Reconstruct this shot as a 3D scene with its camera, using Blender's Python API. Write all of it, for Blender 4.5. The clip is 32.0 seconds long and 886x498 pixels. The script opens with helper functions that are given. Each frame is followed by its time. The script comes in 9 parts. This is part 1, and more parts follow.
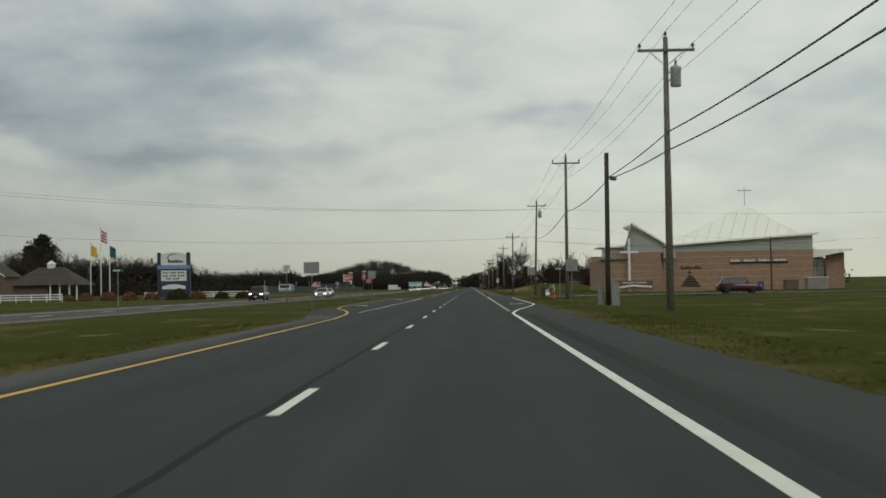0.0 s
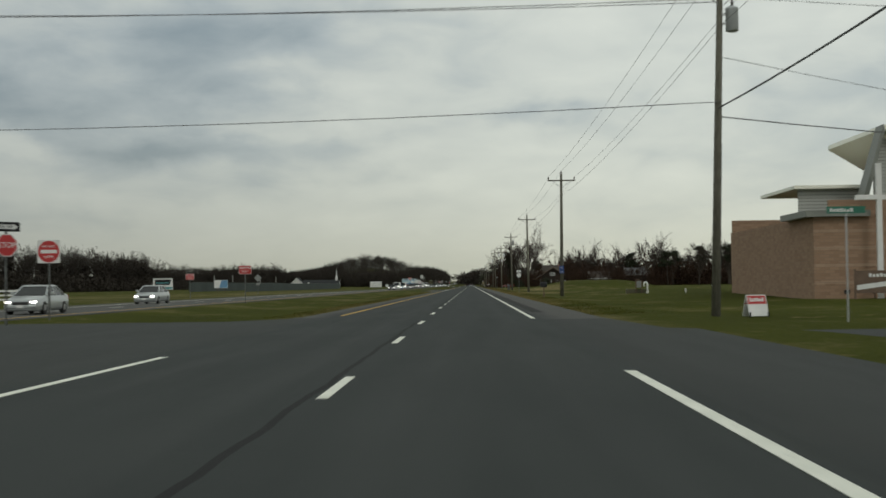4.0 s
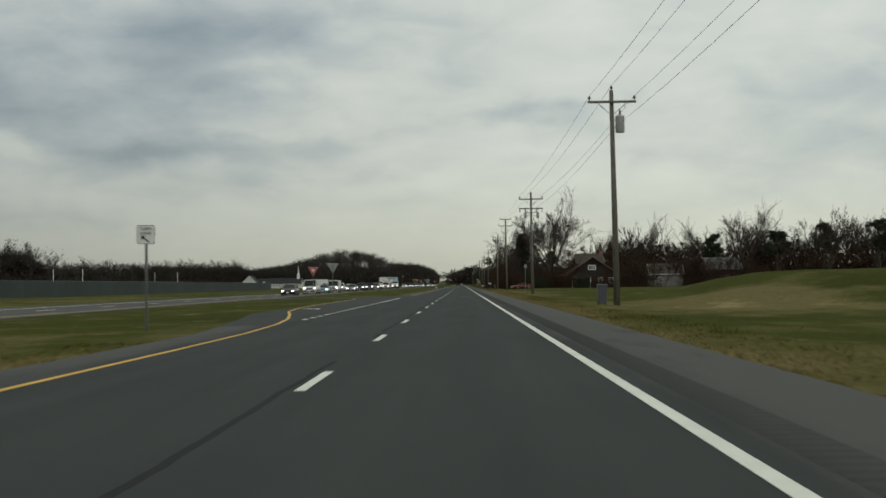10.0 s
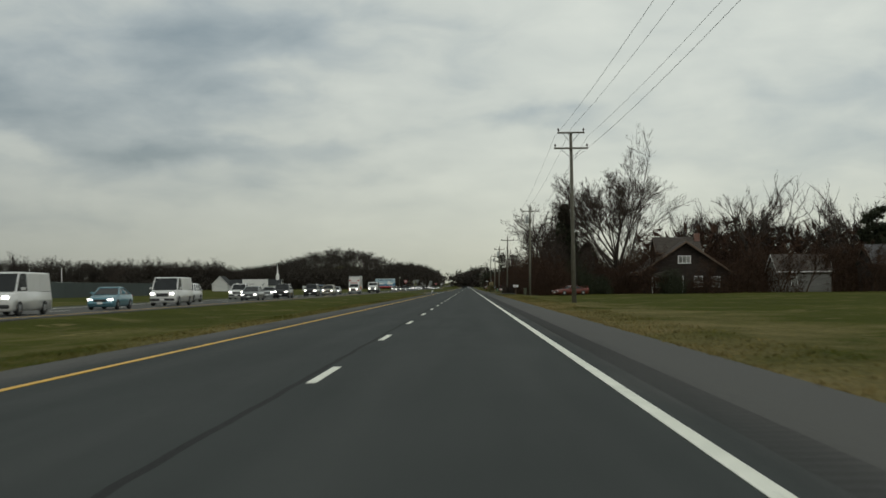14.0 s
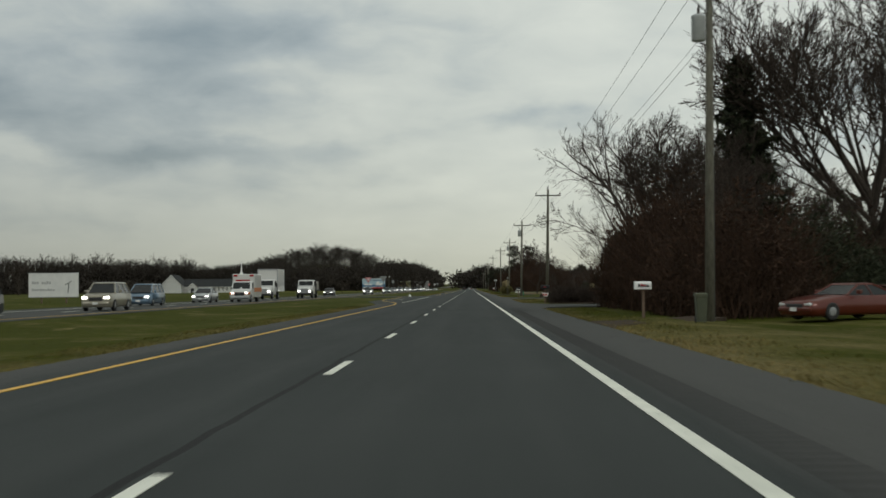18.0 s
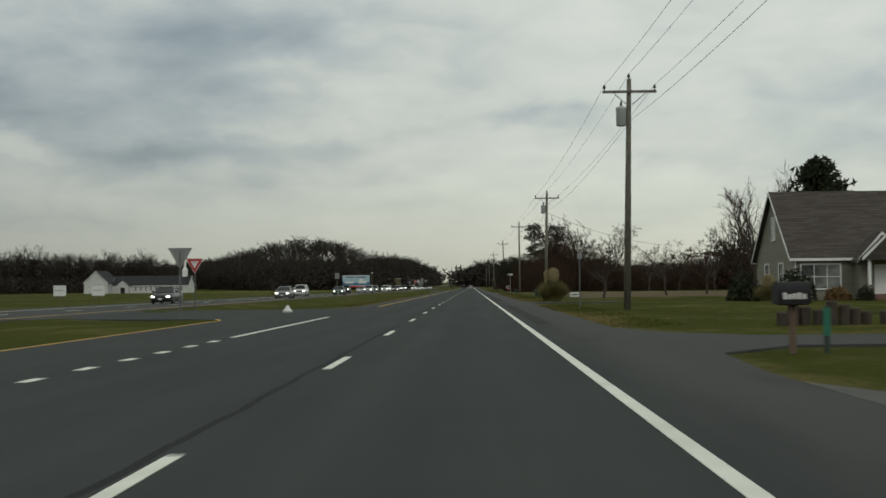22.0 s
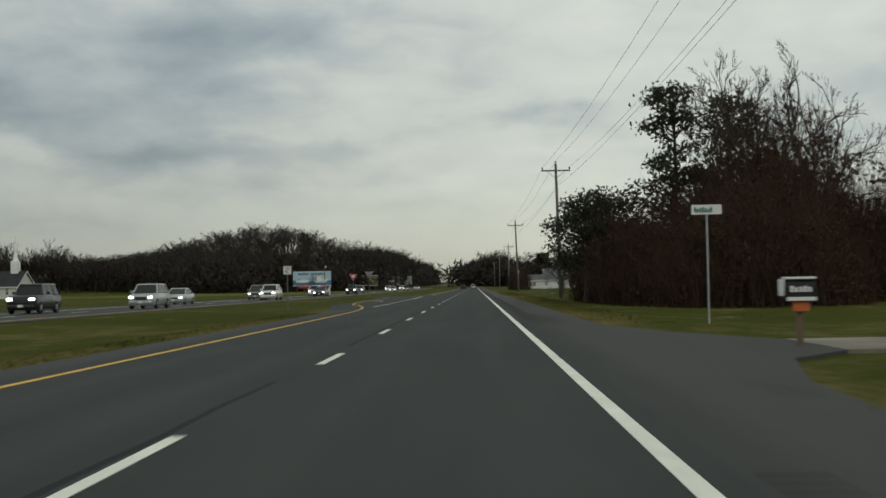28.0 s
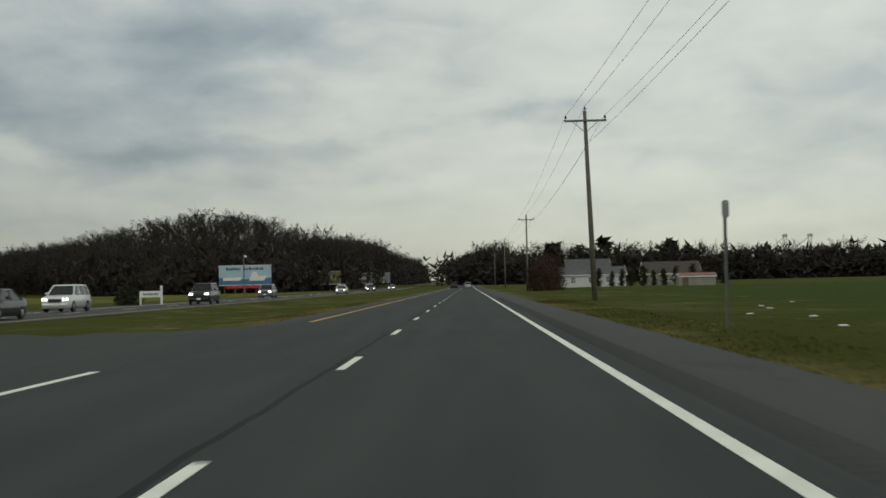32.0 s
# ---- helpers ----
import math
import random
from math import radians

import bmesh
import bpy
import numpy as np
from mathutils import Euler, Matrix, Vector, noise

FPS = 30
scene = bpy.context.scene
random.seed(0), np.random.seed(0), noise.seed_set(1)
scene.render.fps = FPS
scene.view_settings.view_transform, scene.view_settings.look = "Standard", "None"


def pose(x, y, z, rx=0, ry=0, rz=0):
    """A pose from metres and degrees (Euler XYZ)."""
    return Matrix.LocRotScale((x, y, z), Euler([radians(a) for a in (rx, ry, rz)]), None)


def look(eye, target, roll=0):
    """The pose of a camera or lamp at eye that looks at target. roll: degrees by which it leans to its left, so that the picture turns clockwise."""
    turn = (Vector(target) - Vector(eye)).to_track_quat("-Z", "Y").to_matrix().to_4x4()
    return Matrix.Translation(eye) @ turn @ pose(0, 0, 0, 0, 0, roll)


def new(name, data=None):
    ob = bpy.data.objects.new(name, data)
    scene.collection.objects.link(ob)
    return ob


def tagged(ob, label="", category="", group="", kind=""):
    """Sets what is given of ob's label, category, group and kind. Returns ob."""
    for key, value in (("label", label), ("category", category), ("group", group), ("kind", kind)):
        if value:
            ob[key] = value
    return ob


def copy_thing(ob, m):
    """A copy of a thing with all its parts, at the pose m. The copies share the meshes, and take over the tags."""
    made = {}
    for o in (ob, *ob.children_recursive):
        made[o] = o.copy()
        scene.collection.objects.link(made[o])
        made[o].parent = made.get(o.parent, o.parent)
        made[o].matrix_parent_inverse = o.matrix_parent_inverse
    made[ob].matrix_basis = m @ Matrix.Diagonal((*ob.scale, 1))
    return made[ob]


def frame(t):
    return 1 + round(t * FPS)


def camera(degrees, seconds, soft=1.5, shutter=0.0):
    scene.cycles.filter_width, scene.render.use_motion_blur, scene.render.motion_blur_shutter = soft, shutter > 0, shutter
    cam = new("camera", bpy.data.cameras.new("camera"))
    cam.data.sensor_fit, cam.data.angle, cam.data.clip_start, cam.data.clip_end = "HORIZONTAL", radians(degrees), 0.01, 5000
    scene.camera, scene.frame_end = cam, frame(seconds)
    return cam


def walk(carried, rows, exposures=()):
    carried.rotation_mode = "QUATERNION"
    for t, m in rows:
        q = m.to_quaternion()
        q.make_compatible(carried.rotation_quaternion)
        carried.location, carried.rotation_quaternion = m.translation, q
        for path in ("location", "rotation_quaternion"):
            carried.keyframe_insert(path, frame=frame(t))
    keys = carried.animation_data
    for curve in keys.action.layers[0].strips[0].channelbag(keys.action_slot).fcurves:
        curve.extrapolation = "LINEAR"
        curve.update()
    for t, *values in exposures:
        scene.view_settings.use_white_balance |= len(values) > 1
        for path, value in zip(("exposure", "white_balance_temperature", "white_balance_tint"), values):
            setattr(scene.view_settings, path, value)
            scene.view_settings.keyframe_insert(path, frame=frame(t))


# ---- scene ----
cam = camera(39.46, 32.0, soft=1.6, shutter=0.25)
EYE = 1.171
# seconds, across the road, along the road, yaw, pitch, roll
PATH = [
    (0.0, 1.879, -11.562, 1.310, 1.789, 1.026),
    (1.0, 1.835, 18.534, 1.307, 1.709, 1.166),
    (2.0, 1.771, 48.950, 1.264, 1.710, 1.413),
    (3.0, 1.751, 78.918, 1.437, 1.724, 0.943),
    (3.5, 1.661, 93.912, 1.372, 1.631, 0.824),
    (5.5, 1.451, 154.740, 1.089, 1.876, 0.697),
    (6.0, 1.451, 169.912, 1.086, 1.789, 0.761),
    (7.0, 1.453, 200.240, 1.012, 1.902, 0.769),
    (8.0, 1.537, 230.613, 0.990, 1.739, 0.976),
    (8.5, 1.601, 245.816, 0.753, 1.791, 0.911),
    (9.0, 1.720, 260.897, 0.912, 1.656, 0.424),
    (10.0, 1.828, 290.995, 0.880, 1.642, 0.729),
    (11.0, 1.899, 321.180, 0.891, 1.733, 0.527),
    (12.0, 2.024, 351.411, 0.894, 1.709, 0.918),
    (13.0, 2.025, 381.387, 1.335, 1.682, 0.887),
    (14.0, 1.953, 411.482, 1.181, 1.764, 0.542),
    (17.0, 1.983, 501.294, 1.161, 1.819, 0.630),
    (18.0, 1.970, 531.688, 1.262, 1.821, 0.510),
    (19.0, 1.946, 562.043, 1.141, 1.715, 0.590),
    (20.0, 2.005, 592.308, 1.021, 1.659, 0.716),
    (21.0, 2.109, 622.572, 1.270, 1.691, 0.604),
    (22.0, 2.099, 652.739, 1.317, 1.750, 0.637),
    (23.0, 2.118, 682.868, 1.227, 1.721, 1.275),
    (24.0, 2.082, 713.341, 0.955, 1.653, 0.686),
    (24.5, 2.171, 728.490, 0.863, 1.630, 0.854),
    (26.5, 2.540, 789.104, 0.898, 1.666, 1.153),
    (27.0, 2.561, 804.157, 1.357, 1.624, 1.018),
    (28.0, 2.405, 834.416, 1.484, 1.733, 1.017),
    (29.0, 2.233, 864.828, 1.395, 1.846, 0.687),
    (30.0, 2.134, 896.015, 1.381, 1.767, 0.474),
    (31.0, 1.910, 926.953, 1.525, 1.684, 0.957),
    (32.0, 1.833, 957.894, 1.163, 1.653, 1.308),
]
walk(cam, [(t, pose(x, y, EYE, 90 + pitch, roll, yaw)) for t, x, y, yaw, pitch, roll in PATH])

# ---- world, sun, exposure ----
world = bpy.data.worlds.new("world")
scene.world = world
world.use_nodes = True


class Nodes:
    """Short hand for building node trees."""

    def __init__(self, tree):
        self.t = tree
        self.t.nodes.clear()

    def add(self, kind, ins=None, **props):
        n = self.t.nodes.new(kind)
        for k, v in props.items():
            setattr(n, k, v)
        for k, v in (ins or {}).items():
            s = n.inputs[k]
            if isinstance(v, bpy.types.NodeSocket):
                self.t.links.new(v, s)
            else:
                s.default_value = v
        return n

    def math(self, op, a, b=0.0, c=0.0, clamp=False):
        n = self.add("ShaderNodeMath", {0: a, 1: b, 2: c}, operation=op)
        n.use_clamp = clamp
        return n.outputs[0]

    def noise(self, vec, scale, detail=3.0, rough=0.55, dist=0.0):
        return self.add("ShaderNodeTexNoise", {"Vector": vec, "Scale": scale, "Detail": detail, "Roughness": rough, "Distortion": dist}).outputs["Fac"]

    def ramp(self, fac, stops):
        n = self.add("ShaderNodeValToRGB", {"Fac": fac})
        e = n.color_ramp.elements
        while len(e) < len(stops):
            e.new(0.5)
        for el, (p, c) in zip(e, stops):
            el.position = p
            el.color = (*c, 1.0) if isinstance(c, tuple) else (c, c, c, 1.0)
        return n.outputs["Color"]

    def mix(self, fac, a, b, blend="MIX"):
        n = self.add("ShaderNodeMix", data_type="RGBA", blend_type=blend)
        for k, v in ((0, fac), (6, a), (7, b)):
            s = n.inputs[k]
            if isinstance(v, bpy.types.NodeSocket):
                self.t.links.new(v, s)
            elif isinstance(v, tuple):
                s.default_value = (*v, 1.0)
            else:
                s.default_value = v
        return n.outputs[2]

    def mapping(self, vec, scale=(1, 1, 1), loc=(0, 0, 0), rot=(0, 0, 0)):
        return self.add("ShaderNodeMapping", {"Vector": vec, "Scale": scale, "Location": loc, "Rotation": rot}).outputs[0]

    def bell(self, u, v, u0, v0, su, sv):
        """A soft round hump of height 1 at u0, v0."""
        a = self.math("POWER", self.math("DIVIDE", self.math("SUBTRACT", u, u0), su), 2.0)
        b = self.math("POWER", self.math("DIVIDE", self.math("SUBTRACT", v, v0), sv), 2.0)
        return self.math("EXPONENT", self.math("MULTIPLY", self.math("ADD", a, b), -1.0))


def build_sky():
    n = Nodes(world.node_tree)
    way = n.add("ShaderNodeTexCoord").outputs["Generated"]
    sep = n.add("ShaderNodeSeparateXYZ", {0: way})
    x, y, z = sep.outputs[0], sep.outputs[1], sep.outputs[2]
    # a flat layer of cloud high over the ground, soft and lumpy
    up = n.math("ADD", n.math("MAXIMUM", z, 0.0), 0.16)
    cx, cy = n.math("DIVIDE", x, up), n.math("DIVIDE", y, up)
    layer = n.add("ShaderNodeCombineXYZ", {0: cx, 1: cy, 2: 0.0}).outputs[0]
    warp = n.add("ShaderNodeTexNoise", {"Vector": layer, "Scale": 1.1, "Detail": 3.0}).outputs["Color"]
    bent = n.add("ShaderNodeVectorMath", {0: layer, 1: n.add("ShaderNodeVectorMath", {0: warp, 1: (0.8, 0.8, 0.0)}, operation="MULTIPLY").outputs[0]}, operation="ADD").outputs[0]
    big = n.noise(n.mapping(bent, (0.75, 0.55, 1.0), (3.1, 1.7, 0.0)), 1.0, 4.0, 0.5)
    lumps = n.noise(n.mapping(way, (1.0, 1.0, 2.4), (0.3, 0.0, 0.1)), 13.0, 6.0, 0.52, 0.35)
    tone = n.math("ADD", n.math("ADD", n.math("MULTIPLY", big, 0.50), n.math("MULTIPLY", lumps, 0.30)), 0.11)
    # banks of darker cloud with ragged edges, and the paler gaps between them
    rag = n.add("ShaderNodeTexNoise", {"Vector": n.mapping(way, (1.0, 1.0, 2.2)), "Scale": 8.0, "Detail": 5.0, "Roughness": 0.5}).outputs["Color"]
    rs = n.add("ShaderNodeSeparateXYZ", {0: rag})
    wx = n.math("ADD", x, n.math("MULTIPLY", n.math("SUBTRACT", rs.outputs[0], 0.5), 0.30))
    wz = n.math("ADD", z, n.math("MULTIPLY", n.math("SUBTRACT", rs.outputs[1], 0.5), 0.085))
    for u, v, su, sv, k in ((-0.225, 0.205, 0.115, 0.030, -0.15), (-0.22, 0.170, 0.09, 0.016, -0.11), (-0.36, 0.140, 0.07, 0.016, -0.14), (-0.22, 0.116, 0.10, 0.013, -0.15), (-0.145, 0.104, 0.04, 0.010, -0.06),
                            (-0.07, 0.094, 0.05, 0.007, -0.08), (0.048, 0.139, 0.036, 0.009, -0.11), (0.30, 0.100, 0.10, 0.016, -0.07), (-0.33, 0.056, 0.09, 0.010, -0.07), (-0.03, 0.070, 0.08, 0.007, -0.04),
                            (-0.345, 0.112, 0.05, 0.009, 0.14), (-0.30, 0.088, 0.10, 0.010, 0.05), (-0.10, 0.160, 0.055, 0.022, 0.11), (0.17, 0.185, 0.13, 0.030, 0.03), (-0.16, 0.130, 0.035, 0.008, 0.05), (0.06, 0.075, 0.12, 0.012, 0.05),
                            (0.45, 0.30, 0.3, 0.12, -0.04), (-0.5, 0.35, 0.3, 0.1, -0.05), (0.0, 0.5, 0.5, 0.15, 0.04)):
        tone = n.math("ADD", tone, n.math("MULTIPLY", n.bell(wx, wz, u, v, su, sv), k))
    cloud = n.ramp(tone, [(0.26, (0.255, 0.318, 0.350)), (0.40, (0.425, 0.482, 0.490)), (0.52, (0.605, 0.645, 0.600)), (0.64, (0.715, 0.750, 0.680))])
    low = n.math("EXPONENT", n.math("MULTIPLY", n.math("MAXIMUM", z, 0.0), -15.0))
    cloud = n.mix(n.math("MULTIPLY", low, 0.85), cloud, (0.605, 0.605, 0.462))
    # the overcast is heavier to the west
    west = n.math("DIVIDE", n.math("SUBTRACT", n.math("MULTIPLY", x, -1.0), -0.15), 0.50, clamp=True)
    west = n.math("MULTIPLY", west, n.math("EXPONENT", n.math("MULTIPLY", n.math("MAXIMUM", z, 0.0), -8.0)))
    cloud = n.mix(n.math("MULTIPLY", west, 0.95), cloud, (0.47, 0.485, 0.53), "MULTIPLY")
    sky = n.add("ShaderNodeTexSky", sky_type="NISHITA", sun_disc=False, sun_elevation=radians(28), sun_rotation=radians(200))
    clear = n.add("ShaderNodeBackground", {"Color": sky.outputs[0], "Strength": 0.08}).outputs[0]
    grey = n.add("ShaderNodeBackground", {"Color": cloud, "Strength": 1.0}).outputs[0]
    mixed = n.add("ShaderNodeMixShader", {0: 0.93, 1: clear, 2: grey}).outputs[0]
    n.add("ShaderNodeOutputWorld", {0: mixed})


build_sky()
sun = new("sun", bpy.data.lights.new("sun", "SUN"))
sun.data.energy, sun.data.angle, sun.data.color = 0.45, radians(14), (1.0, 0.96, 0.9)
sun.matrix_world = look((0, 0, 60), (-14, 32, 34))

# ---- materials ----
def material(name):
    m = bpy.data.materials.new(name)
    m.use_nodes = True
    return m, Nodes(m.node_tree)


def finish(n, colour, rough=0.7, metal=0.0, bump=None, height=0.02, spec=0.5, extra=None):
    ins = {"Base Color": colour if isinstance(colour, bpy.types.NodeSocket) else (*colour, 1.0), "Roughness": rough, "Metallic": metal, "Specular IOR Level": spec}
    ins.update(extra or {})
    if bump is not None:
        ins["Normal"] = n.add("ShaderNodeBump", {"Height": bump, "Strength": 0.6, "Distance": height}).outputs[0]
    b = n.add("ShaderNodeBsdfPrincipled", ins)
    n.add("ShaderNodeOutputMaterial", {0: b.outputs[0]})


def place(n):
    """World place of the shaded point, in metres."""
    return n.add("ShaderNodeNewGeometry").outputs["Position"]


def simple(name, a, b, rough=0.6, scale=3.0, metal=0.0, grain=40.0, height=0.004, spec=0.5):
    """Two tones in soft stains, with a fine grain over them and a shade of its own per object."""
    m, n = material(name)
    p = place(n)
    s = n.noise(p, scale, 4.0)
    g = n.noise(p, grain, 2.0)
    own = n.add("ShaderNodeObjectInfo").outputs["Random"]
    f = n.math("ADD", n.math("MULTIPLY", s, 0.8), n.math("MULTIPLY", g, 0.25))
    f = n.math("ADD", f, n.math("MULTIPLY", own, 0.12))
    c = n.ramp(f, [(0.3, a), (0.85, b)])
    r = n.math("ADD", n.math("MULTIPLY", s, 0.2), rough - 0.1)
    finish(n, c, r, metal, g, height, spec)
    return m


def make_asphalt():
    m, n = material("asphalt")
    p = place(n)
    sep = n.add("ShaderNodeSeparateXYZ", {0: p})
    x, y = sep.outputs[0], sep.outputs[1]
    stretched = n.mapping(p, (1.0, 0.06, 1.0))
    streak = n.noise(stretched, 1.6, 4.0)
    blotch = n.noise(p, 0.22, 4.0)
    grain = n.noise(p, 90.0, 2.0)
    # the tar joint beside the lane line, wandering a little
    wander = n.math("MULTIPLY", n.math("SUBTRACT", n.noise(n.mapping(p, (0.0, 1.0, 0.0)), 0.35, 3.0), 0.5), 0.18)
    joint = n.math("LESS_THAN", n.math("ABSOLUTE", n.math("ADD", n.math("ADD", x, 0.17), wander)), 0.045)
    gap = n.math("GREATER_THAN", n.noise(n.mapping(p, (0.0, 1.0, 0.0), (0, 13, 0)), 0.05, 2.0), 0.42)
    joint = n.math("MULTIPLY", joint, gap)
    seam = n.math("LESS_THAN", n.math("ABSOLUTE", n.math("SUBTRACT", n.math("ADD", x, wander), 3.93)), 0.06)
    stone = n.noise(p, 22.0, 3.0, 0.7)
    f = n.math("ADD", n.math("MULTIPLY", streak, 0.45), n.math("MULTIPLY", blotch, 0.30))
    f = n.math("ADD", f, n.math("ADD", n.math("MULTIPLY", grain, 0.15), n.math("MULTIPLY", stone, 0.15)))
    c = n.ramp(f, [(0.32, (0.030, 0.035, 0.034)), (0.75, (0.053, 0.059, 0.057))])
    # wheel tracks polished a shade paler
    for u in (-2.75, -0.95, 0.95, 2.75):
        track = n.math("MULTIPLY", n.bell(x, 0.0, u, 0.0, 0.38, 1.0), n.math("MULTIPLY", streak, 0.34))
        c = n.mix(track, c, (0.072, 0.076, 0.074))
    # the shoulders are older and paler, with a ragged change from the lanes
    out = n.math("ADD", n.math("ABSOLUTE", n.math("SUBTRACT", x, 0.05)), n.math("MULTIPLY", n.math("SUBTRACT", n.noise(n.mapping(p, (1.0, 0.12, 1.0), (9, 0, 0)), 1.1, 5.0, 0.65), 0.5), 1.7))
    edge = n.math("DIVIDE", n.math("SUBTRACT", out, 3.75), 0.85, clamp=True)
    # turn lanes and the side road are as dark as the lanes
    lanes = n.math("MULTIPLY", n.math("GREATER_THAN", x, 3.8), n.math("MULTIPLY", n.math("GREATER_THAN", y, -100.0), n.math("LESS_THAN", y, 150.0)))
    for y0, y1 in ((44.0, 155.0), (328.0, 421.0), (628.0, 725.0), (902.0, 997.0)):
        here = n.math("MULTIPLY", n.math("GREATER_THAN", y, y0), n.math("LESS_THAN", y, y1))
        lanes = n.math("ADD", lanes, n.math("MULTIPLY", here, n.math("MULTIPLY", n.math("LESS_THAN", x, 0.0), n.math("GREATER_THAN", x, -16.0))))
    edge = n.math("MULTIPLY", edge, n.math("SUBTRACT", 1.0, n.math("MULTIPLY", lanes, 0.8)), clamp=True)
    older = n.add("ShaderNodeMapRange", {0: y, 1: 480.0, 2: 600.0, 3: 0.80, 4: 0.36}).outputs[0]
    c = n.mix(n.math("MULTIPLY", edge, older), c, n.ramp(stone, [(0.3, (0.080, 0.078, 0.073)), (0.7, (0.124, 0.120, 0.113))]))
    # dirt gathered along the milled strip
    film = n.math("MULTIPLY", n.bell(x, 0.0, 4.32, 0.0, 0.36, 1.0), n.math("MULTIPLY", n.math("SUBTRACT", streak, 0.25), 1.7, clamp=True))
    c = n.mix(n.math("MULTIPLY", film, 0.5), c, (0.030, 0.031, 0.030))
    oil = n.math("MULTIPLY", n.math("SUBTRACT", n.noise(n.mapping(p, (1.0, 0.22, 1.0), (4, 0, 0)), 0.5, 3.0), 0.60), 7.0, clamp=True)
    c = n.mix(n.math("MULTIPLY", oil, n.math("MULTIPLY", edge, 0.75)), c, (0.030, 0.030, 0.030))
    for u, v, su, sv in ((4.5, 213.5, 0.45, 3.5), (4.0, 209.0, 0.3, 2.0), (5.9, 101.0, 0.5, 2.5), (5.0, 91.5, 0.45, 2.5), (4.6, 597.0, 0.5, 6.0), (4.7, 876.0, 0.6, 4.0), (4.4, 882.0, 0.5, 2.0), (-5.6, 69.0, 0.7, 4.0), (-8.0, 400.0, 1.5, 2.5), (-8.0, 972.0, 1.5, 2.5)):
        stain = n.math("MULTIPLY", n.bell(x, y, u, v, su, sv), n.math("MULTIPLY", blotch, 1.5), clamp=True)
        c = n.mix(n.math("MULTIPLY", stain, 0.75), c, (0.017, 0.017, 0.017))
    c = n.mix(n.math("MULTIPLY", joint, 0.7), c, (0.012, 0.012, 0.012))
    c = n.mix(n.math("MULTIPLY", seam, 0.15), c, (0.03, 0.03, 0.03))
    finish(n, c, 0.87, 0.0, n.math("ADD", grain, n.math("MULTIPLY", stone, 0.8)), 0.008, 0.12)
    return m


def turf(n, p):
    """Winter turf: green, with dry edges along the asphalt, straw patches and bare soil. Gives colour and fine grain."""
    sep = n.add("ShaderNodeSeparateXYZ", {0: p})
    x, y = sep.outputs[0], sep.outputs[1]
    big = n.noise(p, 0.07, 5.0, 0.6)
    mid = n.noise(n.mapping(p, (1.0, 0.5, 1.0)), 0.42, 6.0, 0.66)
    fine = n.noise(n.mapping(p, (1.0, 0.6, 1.0)), 7.0, 5.0, 0.72)
    green = n.ramp(n.math("ADD", n.math("MULTIPLY", fine, 0.6), n.math("MULTIPLY", big, 0.4)), [(0.32, (0.026, 0.033, 0.005)), (0.68, (0.080, 0.087, 0.0135))])
    dry = n.ramp(fine, [(0.28, (0.078, 0.068, 0.024)), (0.75, (0.225, 0.185, 0.085))])
    rag = n.math("MULTIPLY", n.math("SUBTRACT", mid, 0.5), 2.2)
    right = n.math("SUBTRACT", 1.0, n.math("DIVIDE", n.math("SUBTRACT", n.math("ADD", x, rag), 6.0), 1.7), clamp=True)
    right = n.math("MULTIPLY", right, n.math("GREATER_THAN", x, 0.0))
    left = n.math("MULTIPLY", n.math("DIVIDE", n.math("ADD", n.math("SUBTRACT", x, rag), 7.0), 2.4, clamp=True), n.math("LESS_THAN", x, 0.0))
    band = n.math("ADD", right, left)
    f = n.math("ADD", n.math("MULTIPLY", big, 0.60), n.math("MULTIPLY", mid, 0.66))
    f = n.math("ADD", f, n.math("MULTIPLY", band, 0.17))
    # where the turf is known to be parched: the verge by the mound, the car's lawn, the lawn's edge
    for u, v, su, sv, k in ((11.5, 270.0, 5.0, 17.0, 0.30), (15.5, 351.0, 5.0, 9.0, 0.45), (8.5, 450.0, 4.0, 110.0, 0.16), (9.5, 566.0, 4.0, 9.0, 0.14), (-8.5, 232.0, 3.0, 20.0, 0.06), (9.0, 905.0, 3.0, 40.0, 0.05), (-45.0, 330.0, 22.0, 130.0, 0.16), (13.0, 800.0, 6.0, 60.0, 0.05)):
        f = n.math("ADD", f, n.math("MULTIPLY", n.bell(x, y, u, v, su, sv), k))
    f = n.math("MULTIPLY", n.math("SUBTRACT", f, 0.655), 4.5, clamp=True)
    c = n.mix(f, green, dry)
    tuft = n.noise(n.mapping(p, (0.8, 0.55, 1.0), (7, 3, 0)), 0.36, 6.0, 0.72)
    for u, v, su, sv, k in ((15.5, 351.0, 4.0, 7.0, 0.12), (13.0, 226.0, 3.0, 4.0, 0.07), (11.5, 268.0, 4.0, 14.0, 0.05), (-8.5, 232.0, 2.5, 8.0, 0.06)):
        tuft = n.math("ADD", tuft, n.math("MULTIPLY", n.bell(x, y, u, v, su, sv), k))
    straw = n.math("MULTIPLY", n.math("SUBTRACT", tuft, 0.61), 10.0, clamp=True)
    c = n.mix(n.math("MULTIPLY", straw, 0.85), c, n.ramp(fine, [(0.3, (0.17, 0.13, 0.055)), (0.7, (0.36, 0.29, 0.145))]))
    soil = n.math("MULTIPLY", n.math("SUBTRACT", n.noise(p, 0.8, 4.0), 0.60), 8.0, clamp=True)
    c = n.mix(n.math("MULTIPLY", soil, n.math("MULTIPLY", band, 0.75)), c, (0.066, 0.046, 0.030))
    return c, fine


